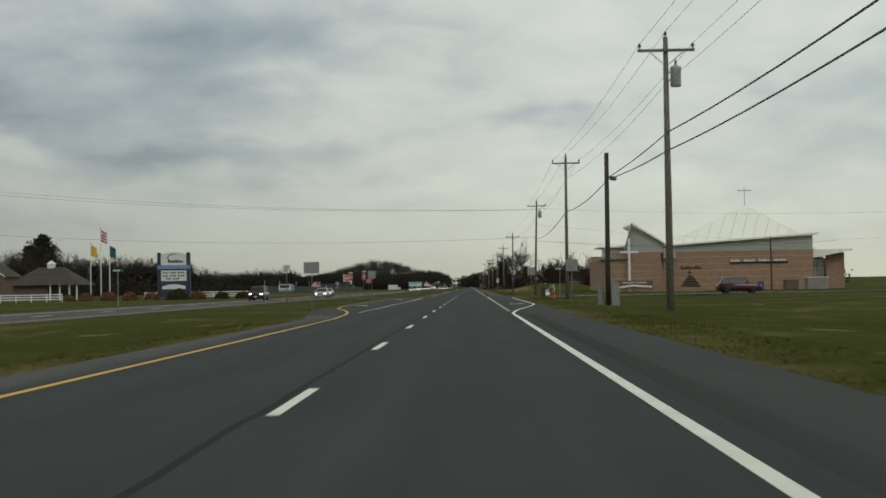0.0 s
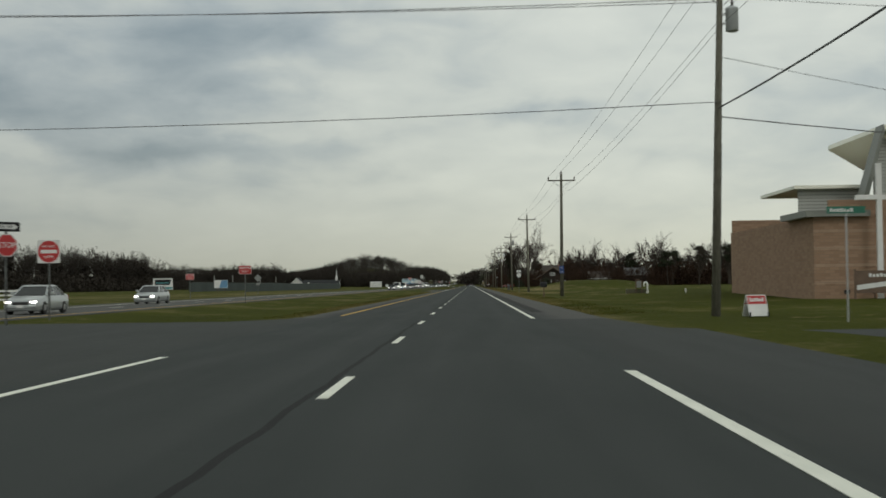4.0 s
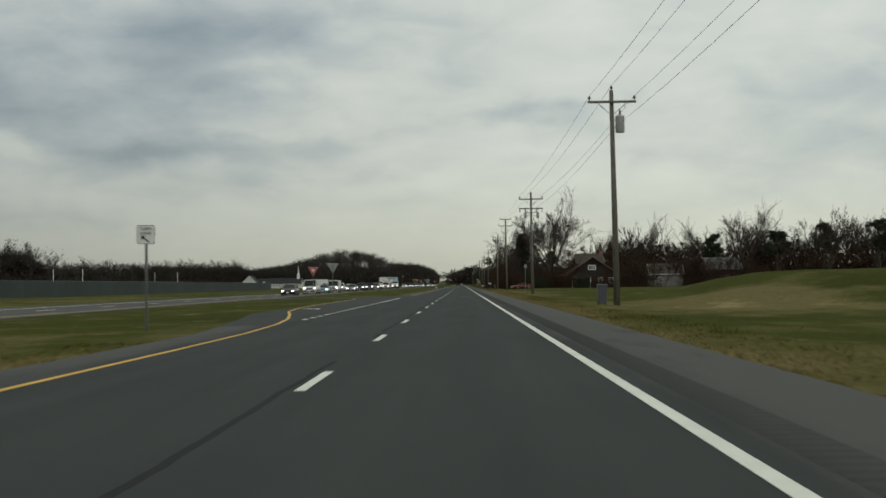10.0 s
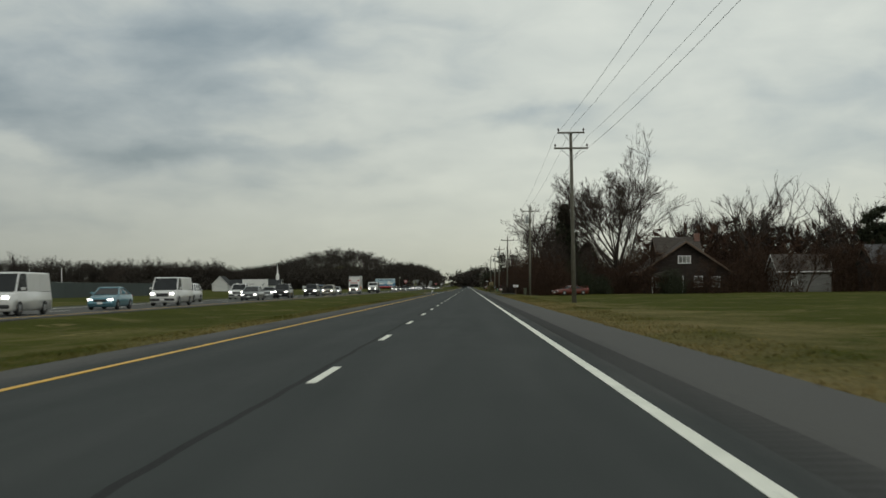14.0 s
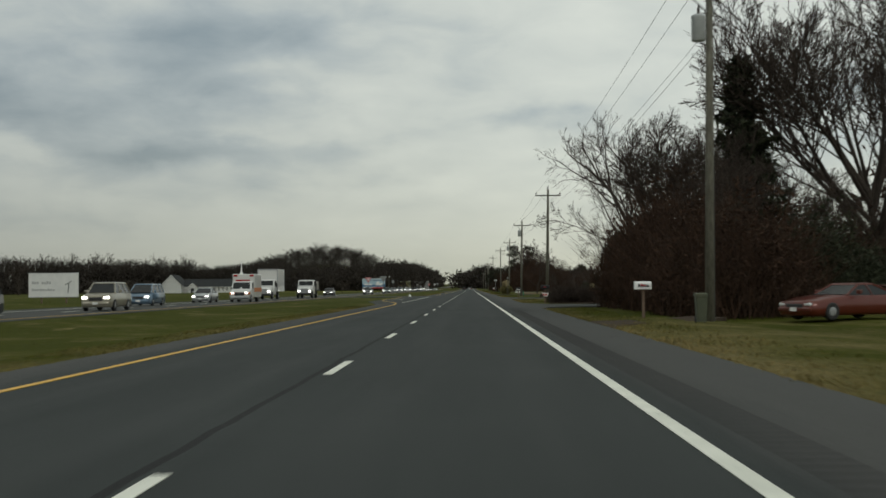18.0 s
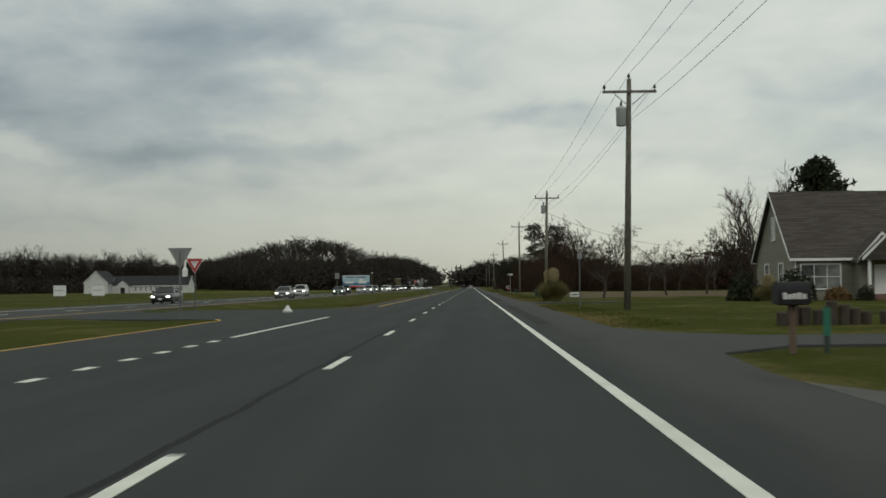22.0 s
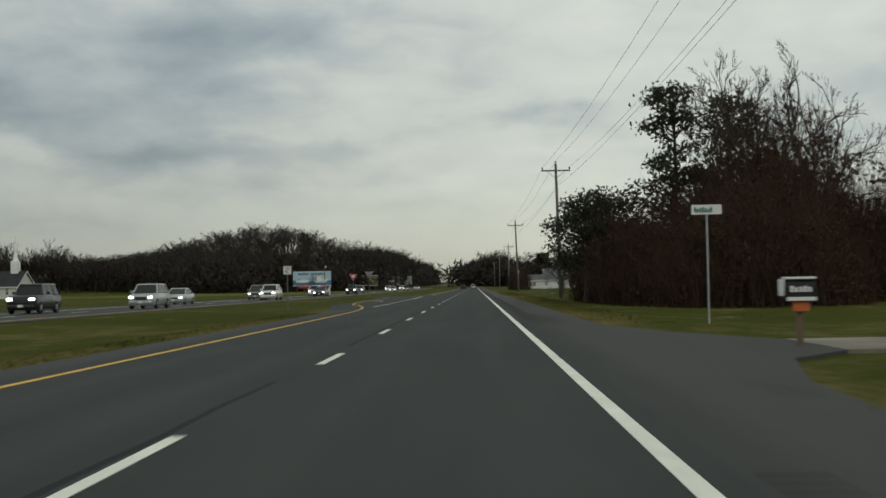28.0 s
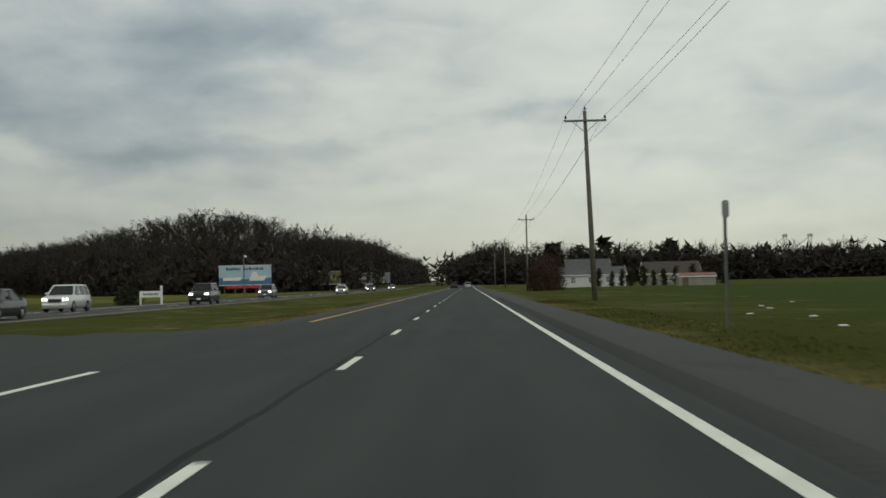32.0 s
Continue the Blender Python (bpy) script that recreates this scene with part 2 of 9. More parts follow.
def make_grass():
    m, n = material("grass_ground")
    p = place(n)
    c, fine = turf(n, p)
    hgt = n.math("ADD", n.math("MULTIPLY", fine, 0.9), n.math("MULTIPLY", n.noise(p, 60.0, 2.0), 0.4))
    finish(n, c, 1.0, 0.0, hgt, 0.07, 0.04)
    return m


def make_blades(name, low, high):
    """Blades in the colour of the turf they stand in, each a shade of its own."""
    m, n = material(name)
    c, fine = turf(n, place(n))
    r = n.add("ShaderNodeNewGeometry").outputs["Random Per Island"]
    c = n.mix(1.0, c, n.ramp(r, [(0.0, low), (1.0, high)]), "MULTIPLY")
    finish(n, c, 0.8, spec=0.15)
    return m


def make_paint(name, a, b):
    m, n = material(name)
    p = place(n)
    wear = n.math("MULTIPLY", n.math("SUBTRACT", n.noise(n.mapping(p, (1, 0.5, 1)), 14.0, 5.0, 0.7), 0.60), 6.0, clamp=True)
    spots = n.noise(p, 1.3, 3.0)
    c = n.ramp(spots, [(0.3, a), (0.7, b)])
    c = n.mix(n.math("MULTIPLY", wear, 0.7), c, (0.07, 0.07, 0.068))
    finish(n, c, 0.6, 0.0, n.noise(p, 120.0, 2.0), 0.003, 0.4)
    return m


def make_bark(name, a, b):
    m, n = material(name)
    p = place(n)
    g = n.noise(n.mapping(p, (8, 8, 1.2)), 2.5, 4.0)
    own = n.add("ShaderNodeObjectInfo").outputs["Random"]
    c = n.ramp(n.math("ADD", g, n.math("MULTIPLY", own, 0.15)), [(0.3, a), (0.8, b)])
    finish(n, c, 0.9, 0.0, g, 0.02, 0.2)
    return m


def make_leaves(name, a, b, rough=0.7):
    m, n = material(name)
    r = n.add("ShaderNodeNewGeometry").outputs["Random Per Island"]
    s = n.noise(place(n), 0.8, 2.0)
    f = n.math("ADD", n.math("MULTIPLY", r, 0.6), n.math("MULTIPLY", s, 0.4))
    finish(n, n.ramp(f, [(0.1, a), (0.9, b)]), rough, spec=0.25)
    return m


def make_coursed(name, a, b, joint, run, rise, mort=0.02, rough=0.85, across="xz"):
    """Coursed masonry or siding too far off to build stone by stone."""
    m, n = material(name)
    p = place(n)
    sep = n.add("ShaderNodeSeparateXYZ", {0: p})
    u = n.math("ADD", sep.outputs[0], sep.outputs[1])
    v = n.add("ShaderNodeCombineXYZ", {0: u, 1: sep.outputs[2], 2: 0.0}).outputs[0]
    br = n.add("ShaderNodeTexBrick", {"Vector": v, "Color1": (*a, 1), "Color2": (*b, 1), "Mortar": (*joint, 1), "Scale": 1.0, "Mortar Size": mort, "Brick Width": run, "Row Height": rise, "Mortar Smooth": 0.2})
    stain = n.noise(p, 0.5, 4.0)
    c = n.mix(n.math("MULTIPLY", stain, 0.25), br.outputs["Color"], (0.75, 0.72, 0.68), "MULTIPLY")
    finish(n, c, rough, 0.0, n.math("SUBTRACT", 1.0, br.outputs["Fac"]), 0.012, 0.3)
    return m


ASPHALT = make_asphalt()
GRASS = make_grass()
WHITE_LINE = make_paint("white_line_paint", (0.66, 0.67, 0.58), (0.82, 0.82, 0.72))
YELLOW_LINE = make_paint("yellow_line_paint", (0.56, 0.32, 0.03), (0.68, 0.40, 0.05))
RUMBLE = simple("milled_asphalt", (0.028, 0.028, 0.027), (0.052, 0.052, 0.050), 0.9, 2.0, spec=0.12)
CONCRETE = simple("pale_concrete", (0.19, 0.18, 0.155), (0.30, 0.285, 0.25), 0.85, 0.8, spec=0.3)
POLE_WOOD = make_bark("weathered_pole_wood", (0.082, 0.078, 0.062), (0.190, 0.182, 0.146))
DARK_POLE = make_bark("dark_pole_wood", (0.035, 0.028, 0.023), (0.085, 0.068, 0.055))
STEEL = simple("galvanised_steel", (0.34, 0.35, 0.35), (0.48, 0.49, 0.49), 0.45, 6.0, metal=0.7)
SIGN_BACK = simple("dull_sign_aluminium", (0.20, 0.21, 0.205), (0.29, 0.30, 0.295), 0.55, 3.0, metal=0.35)
CAN_GREY = simple("grey_enamel", (0.36, 0.38, 0.38), (0.50, 0.52, 0.52), 0.45, 4.0)
PORCELAIN = simple("brown_porcelain", (0.05, 0.04, 0.035), (0.12, 0.10, 0.09), 0.3, 8.0)
WIRE = simple("dark_cable", (0.05, 0.05, 0.05), (0.10, 0.10, 0.10), 0.6, 3.0)
BARK = make_bark("grey_brown_bark", (0.032, 0.026, 0.021), (0.080, 0.066, 0.053))
TWIG = make_leaves("brown_twigs", (0.026, 0.020, 0.016), (0.072, 0.054, 0.043), 0.9)
RUSSET = make_leaves("russet_twigs_and_leaves", (0.018, 0.011, 0.007), (0.078, 0.043, 0.026), 0.9)
NEEDLE = make_leaves("dark_evergreen_needles", (0.012, 0.016, 0.009), (0.045, 0.052, 0.026), 0.8)
WOODS = make_leaves("distant_winter_woods", (0.022, 0.0185, 0.0145), (0.049, 0.041, 0.033), 0.95)
WHITE_PAINT = simple("white_paint", (0.66, 0.66, 0.64), (0.80, 0.80, 0.78), 0.5, 2.0)
DARK_PAINT = simple("near_black_paint", (0.009, 0.009, 0.010), (0.022, 0.022, 0.023), 0.65, 3.0, spec=0.25)
SIGN_RED = simple("red_sign_sheeting", (0.38, 0.018, 0.022), (0.50, 0.035, 0.035), 0.45, 2.0)
SIGN_GREEN = simple("green_sign_sheeting", (0.010, 0.12, 0.075), (0.02, 0.17, 0.11), 0.45, 2.0)
SIGN_BLUE = simple("blue_sign_sheeting", (0.012, 0.05, 0.20), (0.025, 0.08, 0.28), 0.45, 2.0)
SIGN_WHITE = simple("white_sign_sheeting", (0.62, 0.63, 0.62), (0.76, 0.76, 0.74), 0.45, 2.0)
SIGN_YELLOW = simple("yellow_sign_sheeting", (0.62, 0.40, 0.02), (0.75, 0.5, 0.04), 0.45, 2.0)
GREEN_PLASTIC = simple("dark_green_plastic", (0.012, 0.030, 0.022), (0.030, 0.055, 0.042), 0.5, 2.0)
GREY_PLASTIC = simple("blue_grey_plastic", (0.040, 0.046, 0.055), (0.080, 0.088, 0.10), 0.5, 2.0)
HYDRANT_RED = simple("red_enamel", (0.42, 0.02, 0.018), (0.58, 0.05, 0.035), 0.4, 6.0)
HYDRANT_GREEN = simple("green_enamel", (0.03, 0.20, 0.10), (0.07, 0.30, 0.16), 0.4, 6.0)

# ---- mesh helpers ----
class MB:
    """Gathers vertices and faces of one mesh."""

    def __init__(self):
        self.v, self.f = [], []

    def add(self, verts, faces):
        o = len(self.v)
        self.v += [tuple(p) for p in verts]
        self.f += [tuple(i + o for i in f) for f in faces]
        return self

    def box(self, x0, x1, y0, y1, z0, z1, bev=0.0):
        if bev <= 0:
            return self.add([(x0, y0, z0), (x1, y0, z0), (x1, y1, z0), (x0, y1, z0), (x0, y0, z1), (x1, y0, z1), (x1, y1, z1), (x0, y1, z1)],
                            [(3, 2, 1, 0), (4, 5, 6, 7), (0, 1, 5, 4), (1, 2, 6, 5), (2, 3, 7, 6), (3, 0, 4, 7)])
        b = min(bev, (x1 - x0) / 2.2, (y1 - y0) / 2.2, (z1 - z0) / 2.2)
        rings = []
        for z, k in ((z0, b), (z0 + b, 0), (z1 - b, 0), (z1, b)):
            rings.append([(x0 + b, y0 + k, z), (x1 - b, y0 + k, z), (x1 - k, y0 + b, z), (x1 - k, y1 - b, z), (x1 - b, y1 - k, z), (x0 + b, y1 - k, z), (x0 + k, y1 - b, z), (x0 + k, y0 + b, z)])
        return self.loft(rings)

    def loft(self, rings, caps=True):
        n = len(rings[0])
        fs = []
        for i in range(len(rings) - 1):
            for j in range(n):
                k = (j + 1) % n
                fs.append((i * n + j, i * n + k, (i + 1) * n + k, (i + 1) * n + j))
        if caps:
            fs.append(tuple(range(n - 1, -1, -1)))
            fs.append(tuple((len(rings) - 1) * n + j for j in range(n)))
        return self.add([p for r in rings for p in r], fs)

    def tube(self, pts, radii, n=8, caps=True):
        pts = [Vector(p) for p in pts]
        rings = []
        for i, p in enumerate(pts):
            d = (pts[min(i + 1, len(pts) - 1)] - pts[max(i - 1, 0)]).normalized()
            a = d.orthogonal().normalized() if abs(d.z) < 0.99 else Vector((1, 0, 0)).cross(d).normalized()
            if abs(d.z) < 0.99:
                a = Vector((0, 0, 1)).cross(d).normalized()
            b = d.cross(a)
            r = radii[i] if isinstance(radii, (list, tuple)) else radii
            rings.append([p + (a * math.cos(t) + b * math.sin(t)) * r for t in [2 * math.pi * (k + 0.5) / n for k in range(n)]])
        return self.loft(rings, caps)

    def lathe(self, c, prof, n=12):
        """A turned body: prof is radius and height, from the bottom up, round the upright through c."""
        rings = [[(c[0] + r * math.cos(2 * math.pi * k / n), c[1] + r * math.sin(2 * math.pi * k / n), c[2] + z) for k in range(n)] for r, z in prof]
        return self.loft(rings)

    def slab(self, poly, y0, y1):
        """A polygon in x and z, counter-clockwise seen from the front, given a depth from y0 to y1."""
        n = len(poly)
        vs = [(x, y0, z) for x, z in poly] + [(x, y1, z) for x, z in poly]
        fs = [tuple(range(n)), tuple(range(2 * n - 1, n - 1, -1))] + [(i, i + n, (i + 1) % n + n, (i + 1) % n) for i in range(n)]
        return self.add(vs, fs)

    def plate(self, poly, z0, z1):
        """A polygon in x and y, counter-clockwise from above, from z0 to z1."""
        n = len(poly)
        vs = [(x, y, z0) for x, y in poly] + [(x, y, z1) for x, y in poly]
        fs = [tuple(range(n - 1, -1, -1)), tuple(range(n, 2 * n))] + [(i, (i + 1) % n, (i + 1) % n + n, i + n) for i in range(n)]
        return self.add(vs, fs)

    def move(self, m):
        self.v = [tuple(m @ Vector(p)) for p in self.v]
        return self

    def data(self, name, mat, smooth=False):
        me = bpy.data.meshes.new(name)
        me.from_pydata(self.v, [], self.f)
        me.materials.append(mat)
        if smooth:
            me.polygons.foreach_set("use_smooth", [True] * len(me.polygons))
        me.update()
        return me


def part(name, mb, mat, parent=None, label="", smooth=False):
    ob = new(name, mb.data(name, mat, smooth) if isinstance(mb, MB) else mb)
    if parent is not None:
        ob.parent = parent
    if label:
        ob["label"] = label
    return ob


def thing(name, label, category, group="", at=(0, 0, 0), turn=0.0):
    ob = new(name)
    ob.empty_display_size = 0.2
    ob.matrix_world = pose(*at, 0, 0, turn)
    return tagged(ob, label, category, group)


def raw(name, verts, faces, mat, parent=None, kind="", label="", category=""):
    """One mesh object straight from arrays of vertices and faces."""
    me = bpy.data.meshes.new(name)
    v = np.asarray(verts, dtype=np.float32)
    f = np.asarray(faces, dtype=np.int32)
    me.vertices.add(len(v))
    me.vertices.foreach_set("co", v.ravel())
    k = f.shape[1]
    me.loops.add(f.size)
    me.loops.foreach_set("vertex_index", f.ravel())
    me.polygons.add(len(f))
    me.polygons.foreach_set("loop_start", np.arange(0, f.size, k, dtype=np.int32))
    me.update(calc_edges=True)
    me.materials.append(mat)
    ob = new(name, me)
    if parent is not None:
        ob.parent = parent
    return tagged(ob, label, category, kind=kind)


# ---- ground ----
def smooth_step(a, b, v):
    t = np.clip((v - a) / (b - a), 0, 1)
    return t * t * (3 - 2 * t)


# breaks of the median: start of the taper, tip of the turn lane, nose, far side of the opening
BREAKS = [(38, 60, 127, 152), (322, 345, 398, 418), (622, 645, 699.5, 722), (896, 918, 973, 994)]


def far_rise(y):
    return 0.0042 * np.maximum(0.0, np.asarray(y, float) - 1300.0)


def ground_z(x, y):
    x, y = np.asarray(x, float), np.asarray(y, float)
    z = np.full(np.broadcast(x, y).shape, -0.03)
    # the shallow swale of the median
    dip = np.ones_like(z)
    for taper, tip, nose, end in BREAKS:
        dip = dip * (1 - smooth_step(taper - 12, taper, y) * smooth_step(end + 14, end + 3, y))
    z = z - 0.22 * dip * smooth_step(-5.6, -8.5, x) * smooth_step(-16.2, -13.0, x)
    # the verge falls a little, then the fields lie level
    z = z + 0.05 * smooth_step(6.6, 8.0, x) - 0.10 * smooth_step(8.5, 12.0, x)
    wob = 0.06 * np.sin(x * 0.31 + y * 0.05) * np.sin(y * 0.083 + 1.3) + 0.04 * np.sin(x * 0.9 + y * 0.37)
    z = z + wob * smooth_step(7.5, 11.0, np.abs(x - 0.5)) * smooth_step(-18.0, -14.5, x)
    z = z + wob * smooth_step(-29.0, -32.0, x)
    # far off the land and the road rise a little
    z = z + far_rise(y)
    # the grassy mound
    r = np.sqrt(((x - 27.5) / 17.0) ** 2 + ((y - 370.0) / 40.0) ** 2)
    z = z + 1.85 * smooth_step(1.0, 0.25, r)
    # the rise on which the far grove stands
    z = z + 20.0 * np.exp(-((x + 106.0) / np.where(x < -106.0, 62.0, 40.0)) ** 2 - ((y - 1505.0) / 75.0) ** 2)
    # the bank of a pond's edge past the church
    r2 = np.sqrt(((x - 22.0) / 13.0) ** 2 + ((y - 243.0) / 55.0) ** 2)
    z = z + 0.5 * smooth_step(1.0, 0.2, r2)
    # drives are graded level with the road
    for x1, y0, y1 in ((44, 606.5, 618.5), (26, 676.3, 681.2), (13, 738.6, 741), (30, 661, 664.6), (90, 853, 862)):
        flat = smooth_step(x1 + 4, x1, x) * smooth_step(5.5, 6.2, x) * smooth_step(y0 - 3.5, y0 - 0.5, y) * smooth_step(y1 + 3.5, y1 + 0.5, y)
        z = z * (1 - flat) - 0.07 * flat
    return z


def build_ground():
    xs = np.unique(np.concatenate([np.array([-3000, -1500, -800, -500, -350, -250, -180, -130]), np.arange(-170, -30, 7.0), np.arange(-31, -16, 1.5), np.arange(-16.5, -4, 0.8),
                                   [-4.9, -4, 0, 4, 6.0], np.arange(6.3, 14, 0.7), np.arange(14, 60, 2.0), np.arange(60, 130, 8), [150, 200, 300, 450, 700, 1200, 2000, 3000]]))
    ys = np.unique(np.concatenate([[-600, -200, -100, -60], np.arange(-40, 1060, 3.0), np.arange(1060, 1700, 20), [1800, 2000, 2400, 3000, 3800, 4600]]))
    X, Y = np.meshgrid(xs, ys)
    Z = ground_z(X, Y)
    nx, ny = len(xs), len(ys)
    i, j = np.meshgrid(np.arange(nx - 1), np.arange(ny - 1))
    a = (j * nx + i).ravel()
    raw("ground", np.column_stack([X.ravel(), Y.ravel(), Z.ravel()]), np.column_stack([a, a + 1, a + nx + 1, a + nx]), GRASS, kind="structure",
        label="mown winter grass, green with dry tan patches", category="ground")


build_ground()

ROAD_START, ROAD_END = -60.0, 2600.0


def long_box(mb, x0, x1, y0, y1, z0, z1):
    """A strip along the road, bent where the land begins to rise."""
    ys = [y0] + [y for y in (1300.0,) if y0 < y < y1] + [y1]
    return mb.loft([[(x0, y, z0 + float(far_rise(y))), (x1, y, z0 + float(far_rise(y))), (x1, y, z1 + float(far_rise(y))), (x0, y, z1 + float(far_rise(y)))][::-1] for y in ys])


def build_road():
    mb = MB()
    long_box(mb, -4.9, 6.0, ROAD_START, ROAD_END, -0.12, 0.0)
    ob = part("road", mb, ASPHALT)
    tagged(ob, "dark grey asphalt carriageway with painted lane lines", "road", kind="structure")
    mb = MB()
    long_box(mb, -28.0, -16.8, ROAD_START, ROAD_END, -0.12, 0.0)
    opp = part("road_oncoming", mb, ASPHALT)
    tagged(opp, "dark grey asphalt carriageway for oncoming traffic", "road", kind="structure")
    for taper, tip, nose, end in BREAKS:
        mb = MB()
        mb.plate([(-4.898, taper), (-4.898, end + 8), (-5.2, end + 2), (-7.0, end - 0.5), (-16.802, end), (-16.802, nose + 4.0), (-8.5, nose + 1.5), (-7.4, nose), (-7.4, tip), (-6.2, tip - 10)], -0.12, -0.004)
        tagged(part("turn_lane", mb, ASPHALT), "asphalt turn lane and opening through the median", "road", kind="structure")
    return ob, opp


ROAD, OPP = build_road()


def build_markings():
    dash = MB().box(-0.062, 0.062, 0.0, 3.05, 0.0, 0.006).data("lane_dash", WHITE_LINE)
    for k in range(-4, 170):
        ob = part("lane_dash", dash, WHITE_LINE, ROAD)
        ob.location = (0, k * 12.192, 0.002 + float(far_rise(k * 12.192)))
    for k in range(-4, 170):
        ob = part("lane_dash", dash, WHITE_LINE, OPP)
        ob.location = (-21.55, k * 12.192 + 5, 0.002 + float(far_rise(k * 12.192 + 5)))
    skip = MB().box(-0.085, 0.085, 0.0, 0.68, 0.0, 0.006).data("turn_lane_dash", WHITE_LINE)

    def line(name, x, y0, y1, w, mat, parent, label):
        mb = MB()
        long_box(mb, x - w / 2, x + w / 2, y0, y1, 0.002, 0.008)
        part(name, mb, mat, parent, label)

    def band(name, pts, w, mat, parent, label):
        """A painted line that bends through pts."""
        P = [Vector((x, y, 0)) for x, y in pts]
        mb, left, right = MB(), [], []
        for i, p in enumerate(P):
            d = (P[min(i + 1, len(P) - 1)] - P[max(i - 1, 0)]).normalized()
            s = Vector((-d.y, d.x, 0)) * w / 2
            left.append(p + s)
            right.append(p - s)
        for i in range(len(P) - 1):
            mb.add([(right[i].x, right[i].y, 0.006), (right[i + 1].x, right[i + 1].y, 0.006), (left[i + 1].x, left[i + 1].y, 0.006), (left[i].x, left[i].y, 0.006)], [(0, 1, 2, 3)])
        part(name, mb, mat, parent, label)

    # right edge line, broken by the side road at the church
    line("edge_line", 3.66, ROAD_START, 42, 0.15, WHITE_LINE, ROAD, "solid white edge line")
    line("edge_line", 3.66, 101, 125.5, 0.15, WHITE_LINE, ROAD, "solid white edge line")
    line("edge_line", 3.66, 151, ROAD_END, 0.15, WHITE_LINE, ROAD, "solid white edge line")
    band("edge_line", [(3.66 + 2.32 * float(smooth_step(40.0, 72.0, q)), q) for q in range(42, 74, 2)] + [(6.0, 90), (6.0, 112), (6.15, 115.5), (6.6, 118), (8.2, 119.5), (20, 121.0), (40, 121.5)], 0.13, WHITE_LINE, ROAD, "white line bending into the side road")
    for k in range(30):
        y = 46.8 + k * 2.26
        if y < 100:
            part("turn_lane_dash", skip, WHITE_LINE, ROAD).location = (3.66, y, 0.002)
    prev = ROAD_START
    for taper, tip, nose, end in BREAKS:
        line("yellow_line", -3.56, prev, taper - 8, 0.13, YELLOW_LINE, ROAD, "solid yellow edge line")
        band("yellow_line", [(-3.56, taper - 8), (-3.62, taper), (-3.9, taper + 7), (-4.4, taper + 13), (-5.3, taper + 20), (-6.2, tip + 3), (-6.9, tip + 12), (-7.15, tip + 22), (-7.2, nose - 8), (-7.25, nose - 1), (-7.8, nose + 1)], 0.12, YELLOW_LINE, ROAD, "yellow line round the turn lane")
        y = taper + 12
        solid = 17.0 if taper == 622 else 23.5
        while y < nose - solid - 2.5:
            part("turn_lane_dash", skip, WHITE_LINE, ROAD).location = (-3.68, y, 0.002)
            y += 2.3
        line("turn_line", -3.68, nose - solid, nose + 3.0, 0.14, WHITE_LINE, ROAD, "solid white turn lane line")
        prev = end + 6
    line("yellow_line", -3.56, prev, ROAD_END, 0.13, YELLOW_LINE, ROAD, "solid yellow edge line")
    line("yellow_line", -17.95, ROAD_START, ROAD_END, 0.13, YELLOW_LINE, OPP, "solid yellow edge line")
    line("edge_line", -25.2, ROAD_START, ROAD_END, 0.13, WHITE_LINE, OPP, "solid white edge line")


build_markings()

# ---- utility poles and lines ----
# across, along, height of the top, lean of the top across
POLES = [(10.55, 42.6, 12.0, 0.05, "right_can"), (10.35, 97.9, 12.6, 0.1, "plain"), (10.45, 154.2, 12.5, 0.4, "right_can"), (9.7, 219.7, 11.0, 0.1, "plain"), (9.75, 284.3, 10.9, -0.1, "plain"),
         (9.8, 354.8, 11.1, -0.12, "right_can"), (9.52, 425.8, 11.1, -0.05, "double"), (9.37, 498.5, 12.0, -0.1, "low_arm"), (9.97, 573.2, 11.6, 0.15, "left_can"), (9.5, 653.0, 10.8, 0.2, "plain"),
         (9.3, 710.2, 10.75, 0.25, "left_can"), (9.75, 780.2, 10.8, 0.25, "left_can"), (9.97, 854.1, 11.4, 0.0, "hook"), (9.8, 941.1, 11.6, -0.25, "plain"), (9.3, 1031.1, 11.3, -0.32, "plain"),
         (11.1, 1150.0, 11.6, 0.0, "plain"), (11.0, 1262.0, 11.6, 0.0, "plain"), (11.0, 1375.0, 11.6, 0.0, "plain"), (11.0, -25.0, 12.0, 0.0, "plain")]


def transformer(parent, x, z, k=1.0):
    can = MB().lathe((x, 0, z), [(r * k, q * (0.4 + 0.6 * k)) for r, q in ((0.20, 0.0), (0.235, 0.03), (0.235, 0.78), (0.245, 0.8), (0.245, 0.85), (0.15, 0.92), (0.05, 0.94))], 14)
    c = part("transformer", can, CAN_GREY, parent, "grey steel transformer can", True)
    part("bushing", MB().lathe((x, -0.06, z + 0.9), [(0.05, 0), (0.07, 0.05), (0.04, 0.1), (0.06, 0.16), (0.03, 0.24), (0.02, 0.3)], 8), PORCELAIN, c)
    part("bracket", MB().box(min(0, x), max(0, x), -0.03, 0.03, z + 0.25, z + 0.31), STEEL, c)
    part("bracket", MB().box(min(0, x), max(0, x), -0.03, 0.03, z + 0.6, z + 0.66), STEEL, c)


